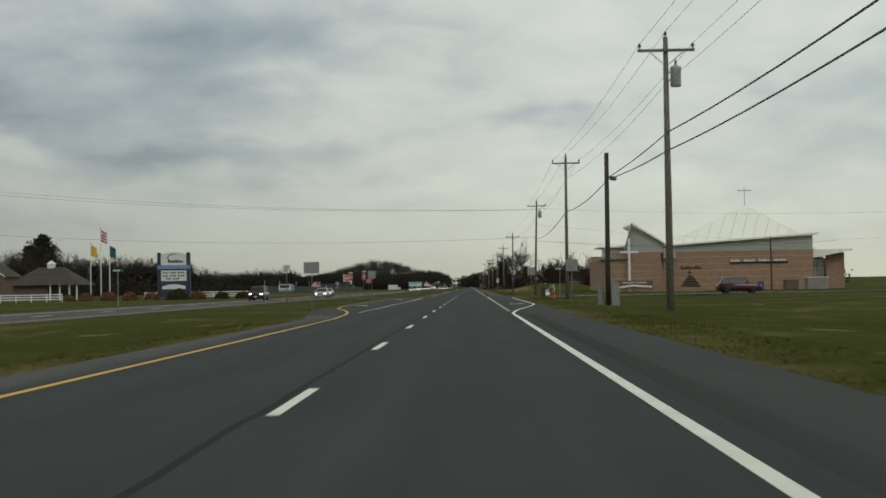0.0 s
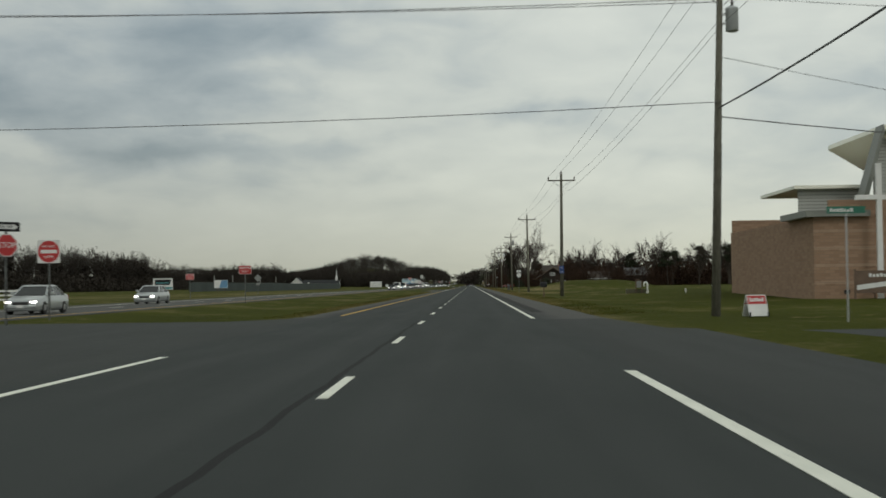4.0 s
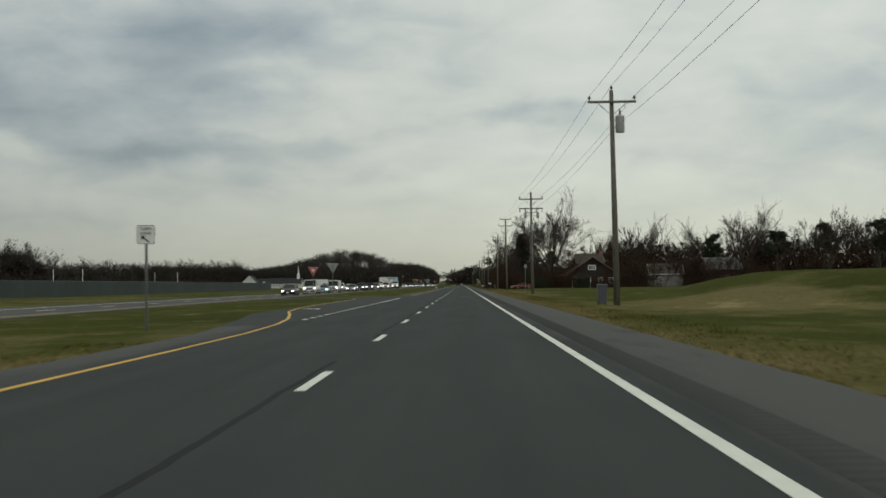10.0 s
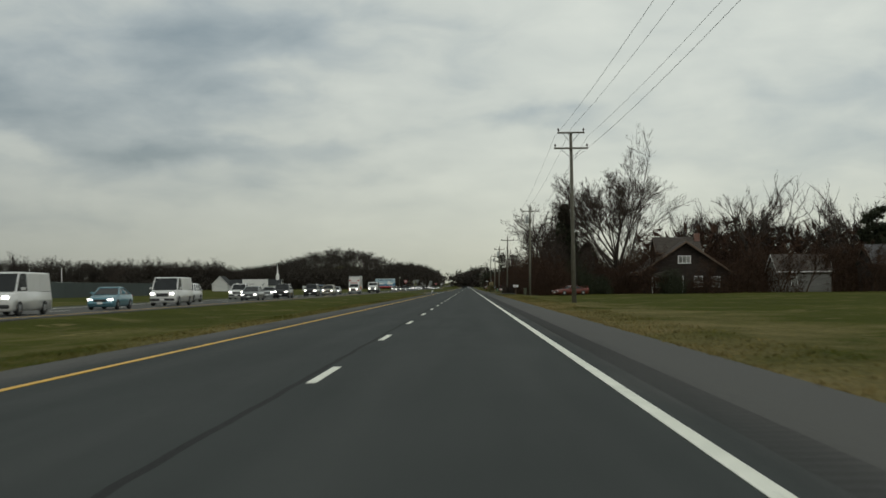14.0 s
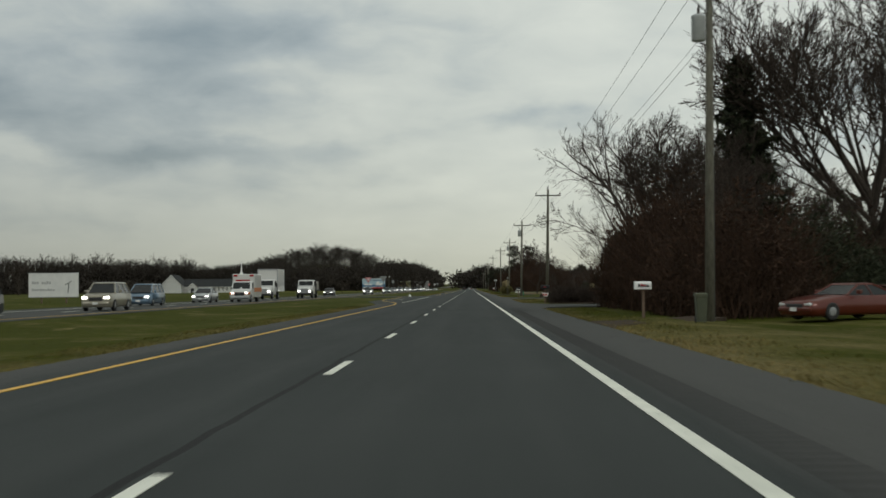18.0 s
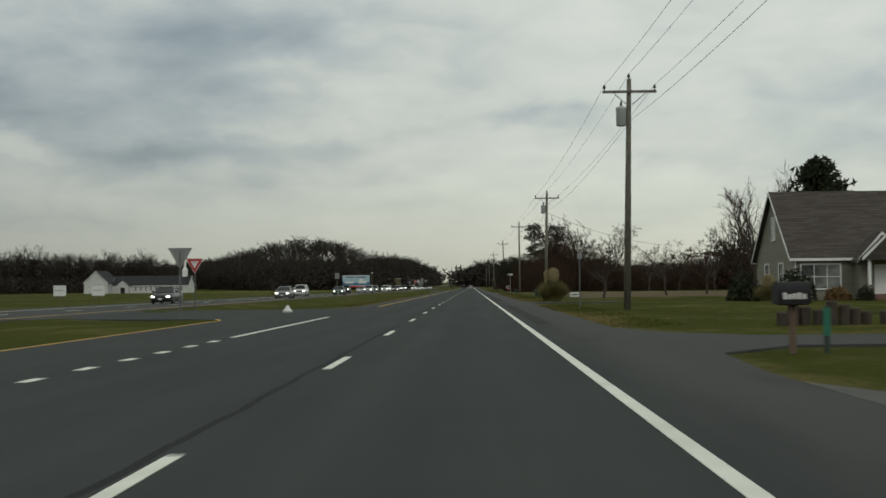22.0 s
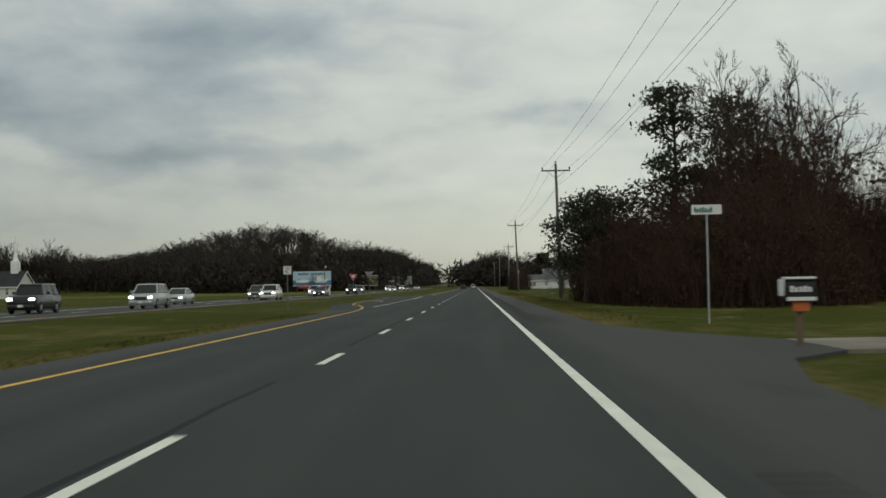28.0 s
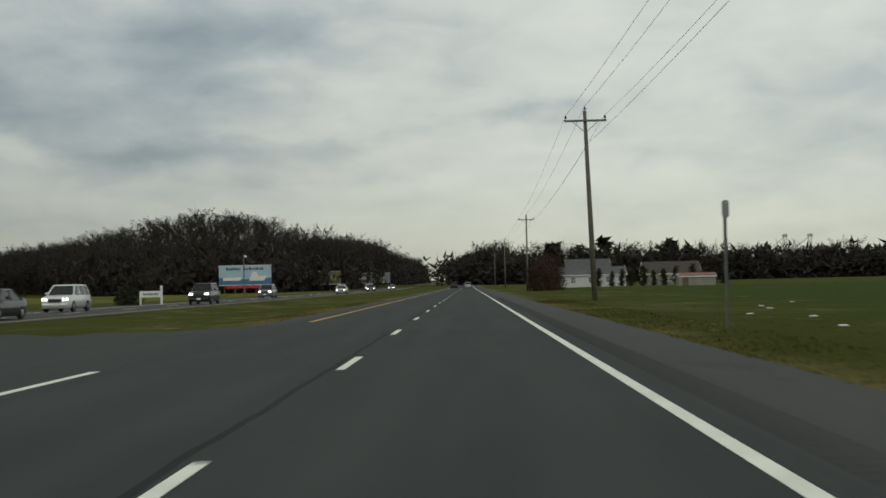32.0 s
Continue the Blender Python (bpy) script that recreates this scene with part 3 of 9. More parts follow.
def crossarm(parent, z, w=1.25, y=-0.17, pins=True, hang=False):
    part("crossarm", MB().box(-w, w, y - 0.05, y + 0.06, z - 0.06, z + 0.06, 0.015), POLE_WOOD, parent)
    for s in (-1, 1):
        part("brace", MB().tube([(s * 0.62 * w, y - 0.07, z - 0.05), (s * 0.1, y + 0.02, z - 0.62)], 0.022, 5), STEEL, parent)
        for q in ((0.93,) if not hang else (0.93, 0.45)):
            if pins:
                part("insulator", MB().lathe((s * w * q, y, z + 0.06), [(0.025, 0), (0.03, 0.08), (0.075, 0.1), (0.08, 0.16), (0.05, 0.18), (0.06, 0.22), (0.03, 0.25)], 8), PORCELAIN, parent)
            if hang:
                part("insulator", MB().lathe((s * w * q, y, z - 0.38), [(0.05, 0), (0.07, 0.05), (0.04, 0.1), (0.06, 0.16), (0.03, 0.3)], 8), PORCELAIN, parent)


def utility_pole(x, y, top, lean, style):
    base = float(ground_z(x, y))
    p = thing("utility_pole", "weathered wooden utility pole with crossarm and insulators", "utility pole", "poles along the road", (x, y, base))
    h = top - base
    part("pole", MB().tube([(0, 0, -0.3), (lean * 0.5, 0, h * 0.5), (lean, 0, h)], [0.165, 0.14, 0.105], 12), POLE_WOOD, p, "", True)
    if style in ("low_arm",):
        crossarm(p, h - 0.05, 0.95)
        crossarm(p, h - 1.15, 1.2, -0.2, True)
    elif style == "double":
        crossarm(p, h - 0.75, 1.3, -0.17, True, False)
        crossarm(p, h - 1.75, 1.3, 0.17, False, True)
        transformer(p, -0.62, h - 2.85, 0.66)
        transformer(p, 0.72, h - 2.85, 0.66)
        part("cutout_frame", MB().box(-0.45, 0.45, -0.22, -0.18, h - 4.25, h - 4.2).box(-0.45, -0.41, -0.22, -0.18, h - 4.25, h - 3.8).box(0.41, 0.45, -0.22, -0.18, h - 4.25, h - 3.8), STEEL, p)
        part("line_box", MB().lathe((0.12, -0.25, h - 4.1), [(0.12, 0), (0.14, 0.05), (0.14, 0.5), (0.08, 0.56)], 10), CAN_GREY, p)
    else:
        crossarm(p, h - 0.62)
        part("insulator", MB().lathe((0, 0, h), [(0.03, 0), (0.03, 0.06), (0.075, 0.08), (0.08, 0.14), (0.05, 0.17), (0.06, 0.2), (0.03, 0.24)], 8), PORCELAIN, p)
    if style == "right_can":
        transformer(p, 0.42, h - 2.2)
    if style == "left_can":
        transformer(p, -0.38, h - 2.2)
    if style == "hook":
        part("jumper", MB().tube([(0.9, -0.17, h - 0.6), (0.85, -0.15, h - 1.15), (0.5, -0.1, h - 1.4), (0.14, 0, h - 1.3)], 0.02, 5), WIRE, p)
    # the fittings follow the lean of the pole's top
    for c in p.children:
        if c.name.split(".")[0] != "pole":
            c.location.x = lean * 0.96
    part("ground_wire", MB().tube([(0.155, -0.06, 0), (lean * 0.5 + 0.13, -0.05, h * 0.5)], 0.012, 4), WIRE, p)
    return p


for spec in POLES:
    utility_pole(*spec)


def cable(a, b, sag, r, label, group="overhead lines", name="overhead_wire"):
    a, b = Vector(a), Vector(b)
    n = 14
    pts = [a.lerp(b, i / n) - Vector((0, 0, sag * 4 * (i / n) * (1 - i / n))) for i in range(n + 1)]
    ob = part(name, MB().tube(pts, r, 4), WIRE, None)
    return tagged(ob, label, "wire", group)


def string_lines():
    order = sorted(POLES, key=lambda p: p[1])
    for a, b in zip(order, order[1:]):
        for off, dz in ((-1.16, -0.32), (0.0, 0.24), (1.16, -0.32)):
            s = 0.45 if b[1] - a[1] < 85 else 0.7
            cable((a[0] + a[3] + off, a[1] - 0.17, a[2] + dz), (b[0] + b[3] + off, b[1] - 0.17, b[2] + dz), s, 0.008, "thin bare power line strung between poles")
        cable((a[0] + a[3] * 0.8 + 0.14, a[1], a[2] - 1.9), (b[0] + b[3] * 0.8 + 0.14, b[1], b[2] - 1.9), 0.5, 0.008, "lower neutral wire strung between poles")


string_lines()
# the short dark pole by the first verge, with its service cables
sp = thing("service_pole", "short dark wooden pole without crossarm", "utility pole", "", (9.8, 60.3, float(ground_z(9.8, 60.3))))
part("pole", MB().tube([(0, 0, -0.3), (0.08, 0, 8.85)], [0.155, 0.125], 12), DARK_POLE, sp, "", True)
part("splice_case", MB().tube([(0.3, -0.25, 7.35), (0.55, 0.1, 7.35)], [0.13, 0.13], 8), WIRE, sp)

# ---- vegetation ----
def prisms(seg, sides=3):
    """Thin tapered sticks from rows of x0 y0 z0 x1 y1 z1 r0 r1."""
    s = np.asarray(seg, float)
    a, b = s[:, 0:3], s[:, 3:6]
    d = b - a
    d /= np.linalg.norm(d, axis=1)[:, None] + 1e-9
    ref = np.where(np.abs(d[:, 2:3]) > 0.9, np.array([[1.0, 0, 0]]), np.array([[0, 0, 1.0]]))
    u = np.cross(d, ref)
    u /= np.linalg.norm(u, axis=1)[:, None] + 1e-9
    w = np.cross(d, u)
    vs = []
    for end, r in ((a, s[:, 6]), (b, s[:, 7])):
        for k in range(sides):
            t = 2 * math.pi * k / sides
            vs.append(end + (u * math.cos(t) + w * math.sin(t)) * r[:, None])
    v = np.stack(vs, 1).reshape(-1, 3)
    o = (np.arange(len(s)) * 2 * sides)[:, None]
    f = np.concatenate([o + np.array([[k, (k + 1) % sides, sides + (k + 1) % sides, sides + k]]) for k in range(sides)])
    return v, f


def grow(rng, height, levels=4, spread=0.75, limbs=7, fork=3.0, thick=None, low=0.3, droop=0.0, upward=0.25, wiggle=0.16, trunk=0.72, reach=0.62, thin=0.48, finest=0.007):
    """Sticks of a bare tree, level by level: a list of arrays."""
    thick = thick or height * 0.018
    out = [[] for _ in range(levels)]

    def stem(p, d, length, r, level):
        n = 4 if level < 2 else (3 if level == 2 else 2)
        pts, q, v = [p], p, d
        for i in range(n):
            v = v + rng.normal(0, wiggle, 3) + np.array([0, 0, upward * 0.25 - (droop if level >= 2 else 0)])
            v = v / np.linalg.norm(v)
            q = q + v * length / n
            pts.append(q)
        tip = 0.45 if level == 0 else 0.3
        for i in range(n):
            r0, r1 = r * (1 - (1 - tip) * i / n), r * (1 - (1 - tip) * (i + 1) / n)
            out[level].append((*pts[i], *pts[i + 1], max(r0, finest + 0.002), max(r1, finest)))
        if level + 1 >= levels:
            return
        k = limbs if level == 0 else max(2, int(round(fork + rng.normal(0, 0.8))))
        for i in range(k):
            f = (low + (1 - low) * (i + rng.random() * 0.8) / k) if level == 0 else 0.25 + 0.75 * (i + rng.random()) / k
            j = min(int(f * n), n - 1)
            base = pts[j] + (pts[j + 1] - pts[j]) * (f * n - j)
            dd = pts[j + 1] - pts[j]
            dd = dd / np.linalg.norm(dd)
            side = rng.normal(0, 1, 3) if level else np.array([math.cos(2.4 * i), math.sin(2.4 * i), 0.0]) + rng.normal(0, 0.25, 3)
            side -= dd * side.dot(dd)
            side /= np.linalg.norm(side) + 1e-9
            ang = spread * (0.75 + 0.5 * rng.random())
            nd = dd * math.cos(ang) + side * math.sin(ang) + np.array([0, 0, upward])
            nd /= np.linalg.norm(nd)
            stem(base, nd, length * (reach * 0.72 / trunk if level == 0 else 0.58) * (1.15 - 0.45 * f) * (0.8 + 0.4 * rng.random()), r * thin, level + 1)

    stem(np.zeros(3), np.array([0, 0, 1.0]), height * trunk, thick, 0)
    return [np.array(o) for o in out]


def blades(seg, wide=1.5):
    """Each stick as one thin flat ribbon, for twigs too fine to need a round section."""
    s = np.asarray(seg, float)
    a, b = s[:, 0:3], s[:, 3:6]
    w = np.cross(b - a, np.random.default_rng(len(s)).normal(0, 1, a.shape))
    w /= np.linalg.norm(w, axis=1)[:, None] + 1e-9
    p, q = w * s[:, 6:7] * wide, w * s[:, 7:8] * wide
    v = np.stack([a - p, a + p, b + q, b - q], 1).reshape(-1, 3)
    return tris(v, np.arange(4 * len(s)).reshape(-1, 4))


def tris(v, f):
    return v, np.concatenate([f[:, [0, 1, 2]], f[:, [0, 2, 3]]])


def merged(*pieces):
    """Several meshes of triangles as one."""
    vs, fs, o = [], [], 0
    for v, f in pieces:
        vs.append(v)
        fs.append(f + o)
        o += len(v)
    return np.concatenate(vs), np.concatenate(fs)


def fuzz(rng, c, n, size, stretch=2.5, rise=0.0):
    """n small triangles at the places c, turned at random."""
    c = np.asarray(c, float)
    i = rng.integers(0, len(c), n)
    p = c[i]
    a = rng.normal(0, 1, (n, 3)) + np.array([0, 0, rise])
    a /= np.linalg.norm(a, axis=1)[:, None]
    b = rng.normal(0, 1, (n, 3))
    b -= a * (a * b).sum(1)[:, None]
    b /= np.linalg.norm(b, axis=1)[:, None]
    s = size * (0.5 + rng.random(n))[:, None]
    v = np.stack([p - b * s / stretch, p + b * s / stretch, p + a * s * 1.3], 1).reshape(-1, 3)
    return v, np.arange(3 * n).reshape(-1, 3)


def bare_tree(rng, height, label, levels=5, name="bare_tree", **kw):
    lev = grow(rng, height, levels, **kw)
    t = thing(name, label, "tree")
    v, f = prisms(np.concatenate(lev[:2]), 6)
    raw("trunk", v, f, BARK, t)
    v, f = merged(tris(*prisms(lev[2], 3)), blades(np.concatenate(lev[3:])))
    raw("crown", v, f, TWIG, t)
    return t


def conifer(rng, height, width, label, name="evergreen_tree", clumps=900, base=0.06, ragged=0.35, power=0.8, size=0.34):
    t = thing(name, label, "tree")
    part("trunk", MB().tube([(0, 0, -0.2), (0.05, 0, height * 0.5), (0, 0, height * 0.97)], [height * 0.018 + 0.04, height * 0.011 + 0.02, 0.02], 7), BARK, t)
    cs, sticks = [], []
    boughs = max(24, clumps // 16)
    for k in range(boughs):
        h = base + (1 - base) * ((k + rng.random()) / boughs) ** 0.9
        ang = rng.random() * 2 * math.pi
        reach = width / 2 * ((1 - h) ** power + 0.06) * (1 - ragged * rng.random() ** 0.7)
        tip = np.array([reach * math.cos(ang), reach * math.sin(ang), h * height + 0.22 * reach])
        root = np.array([0, 0, h * height - 0.15 * reach])
        sticks.append((*root, *tip, 0.035, 0.01))
        m = max(4, int(22 * (0.3 + reach / (width / 2))))
        q = 0.25 + 0.75 * rng.random((m, 1)) ** 0.7
        cs.append(root + (tip - root) * q + rng.normal(0, 0.16 + 0.10 * reach, (m, 3)) * np.array([1, 1, 0.55]))
    v, f = prisms(sticks, 3)
    raw("branchwork", v, f, BARK, t)
    v, f = fuzz(rng, np.concatenate(cs), 8 * clumps, size * 0.8, 3.0)
    raw("crown", v, f, NEEDLE, t)
    return t


def pine(rng, height, width, label, name="pine_tree", lo=0.55, n=26, size=0.36, puff=0.42):
    """A tall bare trunk with a broad ragged crown near the top."""
    t = thing(name, label, "tree")
    part("trunk", MB().tube([(0, 0, -0.2), (0.2, 0.1, height * 0.55), (0.1, 0, height * 0.95)], [0.22, 0.15, 0.04], 7), BARK, t)
    cs, sticks = [], []
    for k in range(n):
        h = height * (lo + (0.98 - lo) * rng.random())
        ang, r = rng.random() * 6.28, width / 2 * (0.25 + 0.75 * rng.random()) * (1.15 - max(0.0, h / height - 0.6) * 1.6)
        c = np.array([r * math.cos(ang), r * math.sin(ang), h + 0.15 * r])
        sticks.append((0.1, 0, h - 0.6, *c, 0.07, 0.02))
        cs.append(c + rng.normal(0, puff, (46, 3)) * np.array([1.0, 1.0, 0.65]))
    v, f = prisms(sticks, 4)
    raw("branchwork", v, f, BARK, t)
    v, f = fuzz(rng, np.concatenate(cs), 160 * n, size, 2.0)
    raw("crown", v, f, NEEDLE, t)
    return t


def put(t, x, y, s=1.0, turn=0.0, sink=0.0):
    """Stands a thing on the ground at x, y."""
    t.matrix_world = pose(x, y, float(ground_z(x, y)) - sink, 0, 0, turn) @ Matrix.Scale(s, 4)
    return t


def again(t, x, y, s=1.0, turn=0.0):
    ob = copy_thing(t, pose(x, y, float(ground_z(x, y)), 0, 0, turn))
    ob.matrix_basis = pose(x, y, float(ground_z(x, y)), 0, 0, turn) @ Matrix.Scale(s, 4)
    return ob


rng = np.random.default_rng(7)

# far woods: templates of rough bare trees and of evergreens, sown along the wood's edge
def rough_tree(rng, height, levels=4, limbs=7, fork=3.1, haze=320, size=0.40, finest=0.02, low=0.3):
    """A far bare tree: forking limbs that end in a haze of upswept twigs."""
    lev = grow(rng, height, levels, spread=0.66, limbs=limbs, fork=fork, upward=0.2, low=low, trunk=0.56, reach=0.66, wiggle=0.12, finest=finest, thick=height * 0.016)
    ends = lev[-1][:, 3:6]
    return merged(tris(*prisms(np.concatenate(lev[:2]), 3)), blades(np.concatenate(lev[2:]), 1.5), fuzz(rng, np.concatenate([ends, ends + rng.normal(0, 0.25, ends.shape)]), haze, size, 15.0, 1.1))


def rough_brush(rng, height, n=210, size=0.62):
    c = rng.normal(0, 1, (90, 3)) * np.array([2.2, 2.2, height * 0.32]) + np.array([0, 0, height * 0.45])
    c[:, 2] = np.clip(np.abs(c[:, 2]), 0.0, height * (0.75 + 0.25 * rng.random(len(c))))
    return fuzz(rng, c, n, size, 4.0, 0.6)


def rough_pine(rng, height):
    c = []
    for _ in range(60):
        h = 0.3 + 0.7 * rng.random()
        r = 2.6 * (1.05 - h) ** 0.6 * math.sqrt(rng.random())
        a = rng.random() * 6.28
        c.append((r * math.cos(a), r * math.sin(a), h * height))
    v, f = fuzz(rng, np.array(c), 300, 0.8, 1.8)
    v1, f1 = prisms([(0, 0, 0, 0, 0, height * 0.9, 0.22, 0.05)], 3)
    return np.concatenate([v1, v]), np.concatenate([f1[:, [0, 1, 2]], f1[:, [0, 2, 3]], f + len(v1)])


TREES = [rough_tree(rng, 10.0) for _ in range(8)]
BRUSH = [rough_brush(rng, 4.0) for _ in range(5)]
FINE_TREES = [rough_tree(rng, 10.0, 5, 9, 4.2, 1500, 0.30, 0.010) for _ in range(5)]
FINE_BRUSH = [rough_brush(rng, 4.0, 800, 0.34) for _ in range(4)]
PINES = [rough_pine(rng, 10.0) for _ in range(4)]


def sow(name, spots, mat, label, templates):
    """One object of many trees: spots are rows of x, y, height scale, width scale."""
    vs, fs, o = [], [], 0
    for x, y, hs, ws in spots:
        v, f = templates[int(rng.integers(len(templates)))]
        a = rng.random() * 6.28
        c, s = math.cos(a), math.sin(a)
        w = np.column_stack([(v[:, 0] * c - v[:, 1] * s) * ws + x, (v[:, 0] * s + v[:, 1] * c) * ws + y, v[:, 2] * hs + float(ground_z(x, y)) - 0.1])
        vs.append(w)
        fs.append(f + o)
        o += len(v)
    return raw(name, np.concatenate(vs), np.concatenate(fs), mat, kind="stuff", label=label, category="woodland")


def edge(pts, step, rows, gap, height, vary=0.18, wide=1.0):
    """Places for trees along a broken line, with rows behind the first to its left."""
    spots = []
    for (x0, y0, h0), (x1, y1, h1) in zip(pts, pts[1:]):
        L = math.hypot(x1 - x0, y1 - y0)
        nx, ny = -(y1 - y0) / L, (x1 - x0) / L
        for k in range(int(L / step)):
            for r in range(rows):
                f = (k + rng.random()) * step / L
                off = r * gap + rng.normal(0, gap * 0.3)
                h = (h0 + (h1 - h0) * f) * height * (1 + vary * rng.normal()) / 10.0
                spots.append((x0 + (x1 - x0) * f + nx * off, y0 + (y1 - y0) * f + ny * off, max(0.3, h), wide * max(0.5, h)))
    return spots


def woods():
    left = [(-205, 240, 18), (-200, 520, 18), (-196, 700, 19), (-192, 846, 20), (-215, 900, 13), (-220, 1010, 15), (-215, 1300, 19), (-215, 1500, 21)]
    sow("woodland", edge(left, 5.0, 2, 8.0, 1.08, 0.13), WOODS, "long edge of bare winter woods beyond the playing fields", TREES)
    sow("woodland", edge([(p[0] + 4, p[1], p[2] * 0.55) for p in left], 9.0, 2, 6.0, 1.15), WOODS, "dark pines along the edge of the winter woods", PINES)
    sow("woodland_brush", edge([(p[0] + 7, p[1], 10) for p in left], 3.6, 2, 4.0, 1.5, 0.25, 1.0), WOODS, "dark brush along the foot of the woods", BRUSH)
    spots = []
    for x in np.arange(-215, -38, 8.0):
        for y in np.arange(1290, 1600, 13.5):
            px, py = x + rng.normal(0, 1.8), y + rng.normal(0, 1.8)
            front = 1298 + max(0.0, (-92 - px)) * 1.1 + max(0.0, px + 55) * 2.2
            if front < py < front + 250:
                h = 1.72 * (1 + 0.05 * rng.normal())
                spots.append((px, py, h, h * 1.45))
    sow("woodland", spots, WOODS, "bare hardwood grove on a low rise beside the highway", TREES)
    strip = [(-190, 1440, 16), (-118, 1345, 15), (-92, 1298, 16), (-60, 1298, 16), (-44, 1335, 16.5), (-40, 1420, 16.5), (-40, 1560, 16), (-40, 1750, 16), (-38, 2000, 16)]
    sow("woodland", edge(strip[4:], 5.0, 2, 8.0, 1.12, 0.1), WOODS, "bare hardwoods running on along the highway", TREES)
    sow("woodland_brush", edge([(x, y - 3, 10) for x, y, h in strip], 2.6, 4, 4.0, 2.0, 0.3, 0.8), WOODS, "dark undergrowth at the edge of the hardwood grove", BRUSH)
    right = [(16, 2000, 15), (15, 1560, 15), (17, 1480, 16), (60, 1475, 15), (120, 1480, 13.5), (200, 1490, 13.5), (330, 1480, 13.5), (430, 1450, 14)]
    sow("woodland", edge(right[::-1], 5.0, 2, 8.0, 1.1, 0.12), WOODS, "bare winter woods beyond the green field", TREES)
    sow("woodland", edge([(x, y + 3, h * 0.95) for x, y, h in right[1:]][::-1], 16.0, 2, 6.0, 1.0, 0.15, 1.5), NEEDLE, "dark pines among the woods beyond the field", PINES)
    sow("woodland_brush", edge([(x, y - 3, 10) for x, y, h in right][::-1], 3.5, 3, 4.0, 2.5, 0.2, 1.2), WOODS, "dark undergrowth at the foot of the far woods", BRUSH)
    # belt behind the bungalow and the sheds
    belt = [(190, 650, 13), (120, 625, 12), (70, 626, 10), (42, 634, 9)]
    sow("woodland", edge(belt, 4.5, 2, 7.0, 1.32, 0.15), WOODS, "belt of bare trees behind the sheds and bungalow", FINE_TREES)
    yard = [(22, 612, 0.85), (29, 611, 1.0), (35, 609, 0.9), (44, 606, 1.0), (47, 590, 0.7), (51, 592, 0.8), (57, 593, 0.75), (62, 592, 0.8), (68, 593, 0.75), (74, 594, 0.8), (40, 587, 0.5), (28.5, 592, 0.75), (80, 596, 0.9), (88, 594, 0.8), (24, 588, 0.6), (36.5, 587, 0.55), (43, 589, 0.65), (54, 590, 0.7), (65, 590, 0.75), (59.5, 589, 0.6), (71, 590, 0.6)]
    sow("yard_brush", [(x, y, s, s * 0.95) for x, y, s in yard], RUSSET, "russet bare trees close about the bungalow and sheds", FINE_TREES)
    sow("woodland_brush", edge([(x, y - 4, 10) for x, y, h in belt], 3.2, 3, 4.0, 2.1, 0.25, 0.9), RUSSET, "russet brush under the belt of trees", FINE_BRUSH)
    # behind the beige house and at the end of the stubble field
    back = [(150, 905, 7), (90, 915, 8), (52, 910, 8)]
    sow("woodland", edge(back, 5.0, 2, 6.0, 1.15, 0.25), WOODS, "straggling bare trees at the end of the stubble field", FINE_TREES)
    sow("woodland_brush", edge([(x, y - 5, 10) for x, y, h in back], 2.6, 3, 3.5, 2.0, 0.25, 1.0), RUSSET, "russet brush at the end of the stubble field", FINE_BRUSH)
    thicket("thicket", [(13, 1146, 2.0, 4, 5.0), (14.5, 1151, 2.4, 4, 6.0)], "russet roadside brush by a far pole", n_leaf=5000, n_stick=600, size=0.3)
    # end of the road
    sow("woodland", edge([(300, 2650, 16), (-300, 2650, 16)], 9.0, 2, 8.0, 1.0, 0.2, 1.3), WOODS, "far tree line where the road vanishes", TREES)


# trees that stand on their own
T_WIDE = bare_tree(rng, 17.0, "wide-crowned bare maple with many upswept limbs", 6, spread=0.66, limbs=15, fork=5.2, low=0.22, upward=0.22, thick=0.34, wiggle=0.10, trunk=0.36, reach=0.92, thin=0.44, finest=0.009)
put(T_WIDE, 25.3, 600, 1.08, 20)
T_WIDE = bare_tree(rng, 17.5, "wide-crowned bare tree at the wood's edge", 5, spread=0.7, limbs=10, fork=4.4, low=0.3, upward=0.24, thick=0.36, wiggle=0.10, trunk=0.36, reach=0.80)
put(T_WIDE, 48, 612, 1.04, 30)
T_TALL = bare_tree(rng, 13.0, "slender bare roadside tree", 6, spread=0.60, limbs=9, fork=3.9, upward=0.16, trunk=0.55, low=0.3, reach=0.66, wiggle=0.12)
put(T_TALL, 22.0, 622, 0.8, 40)
T_DENSE = bare_tree(rng, 12.0, "dense twiggy bare tree over the roadside thicket", 6, spread=0.62, limbs=14, fork=4.6, upward=0.14, trunk=0.62, low=0.12, reach=0.62, wiggle=0.13, thick=0.17, finest=0.005)
put(T_DENSE, 12.4, 603.5, 0.92, 0)
for x, y, k, a in ((14.2, 597.5, 0.82, 80), (16.2, 604.0, 0.86, 200), (14.0, 590.5, 0.66, 140), (20.0, 606.0, 0.8, 260), (18.6, 590.0, 0.55, 20)):
    again(T_DENSE, x, y, k, a)
T_SLIM = bare_tree(rng, 13.0, "slender bare tree among others", 5, spread=0.60, limbs=10, fork=4.2, upward=0.16, trunk=0.55, low=0.3, reach=0.66, wiggle=0.12)
put(T_SLIM, 58, 606, 0.85, 77)
T_GNARL = bare_tree(rng, 8.0, "small gnarled bare tree", 6, spread=0.8, limbs=8, fork=3.3, low=0.3, upward=0.08, wiggle=0.22, trunk=0.45, reach=0.75)
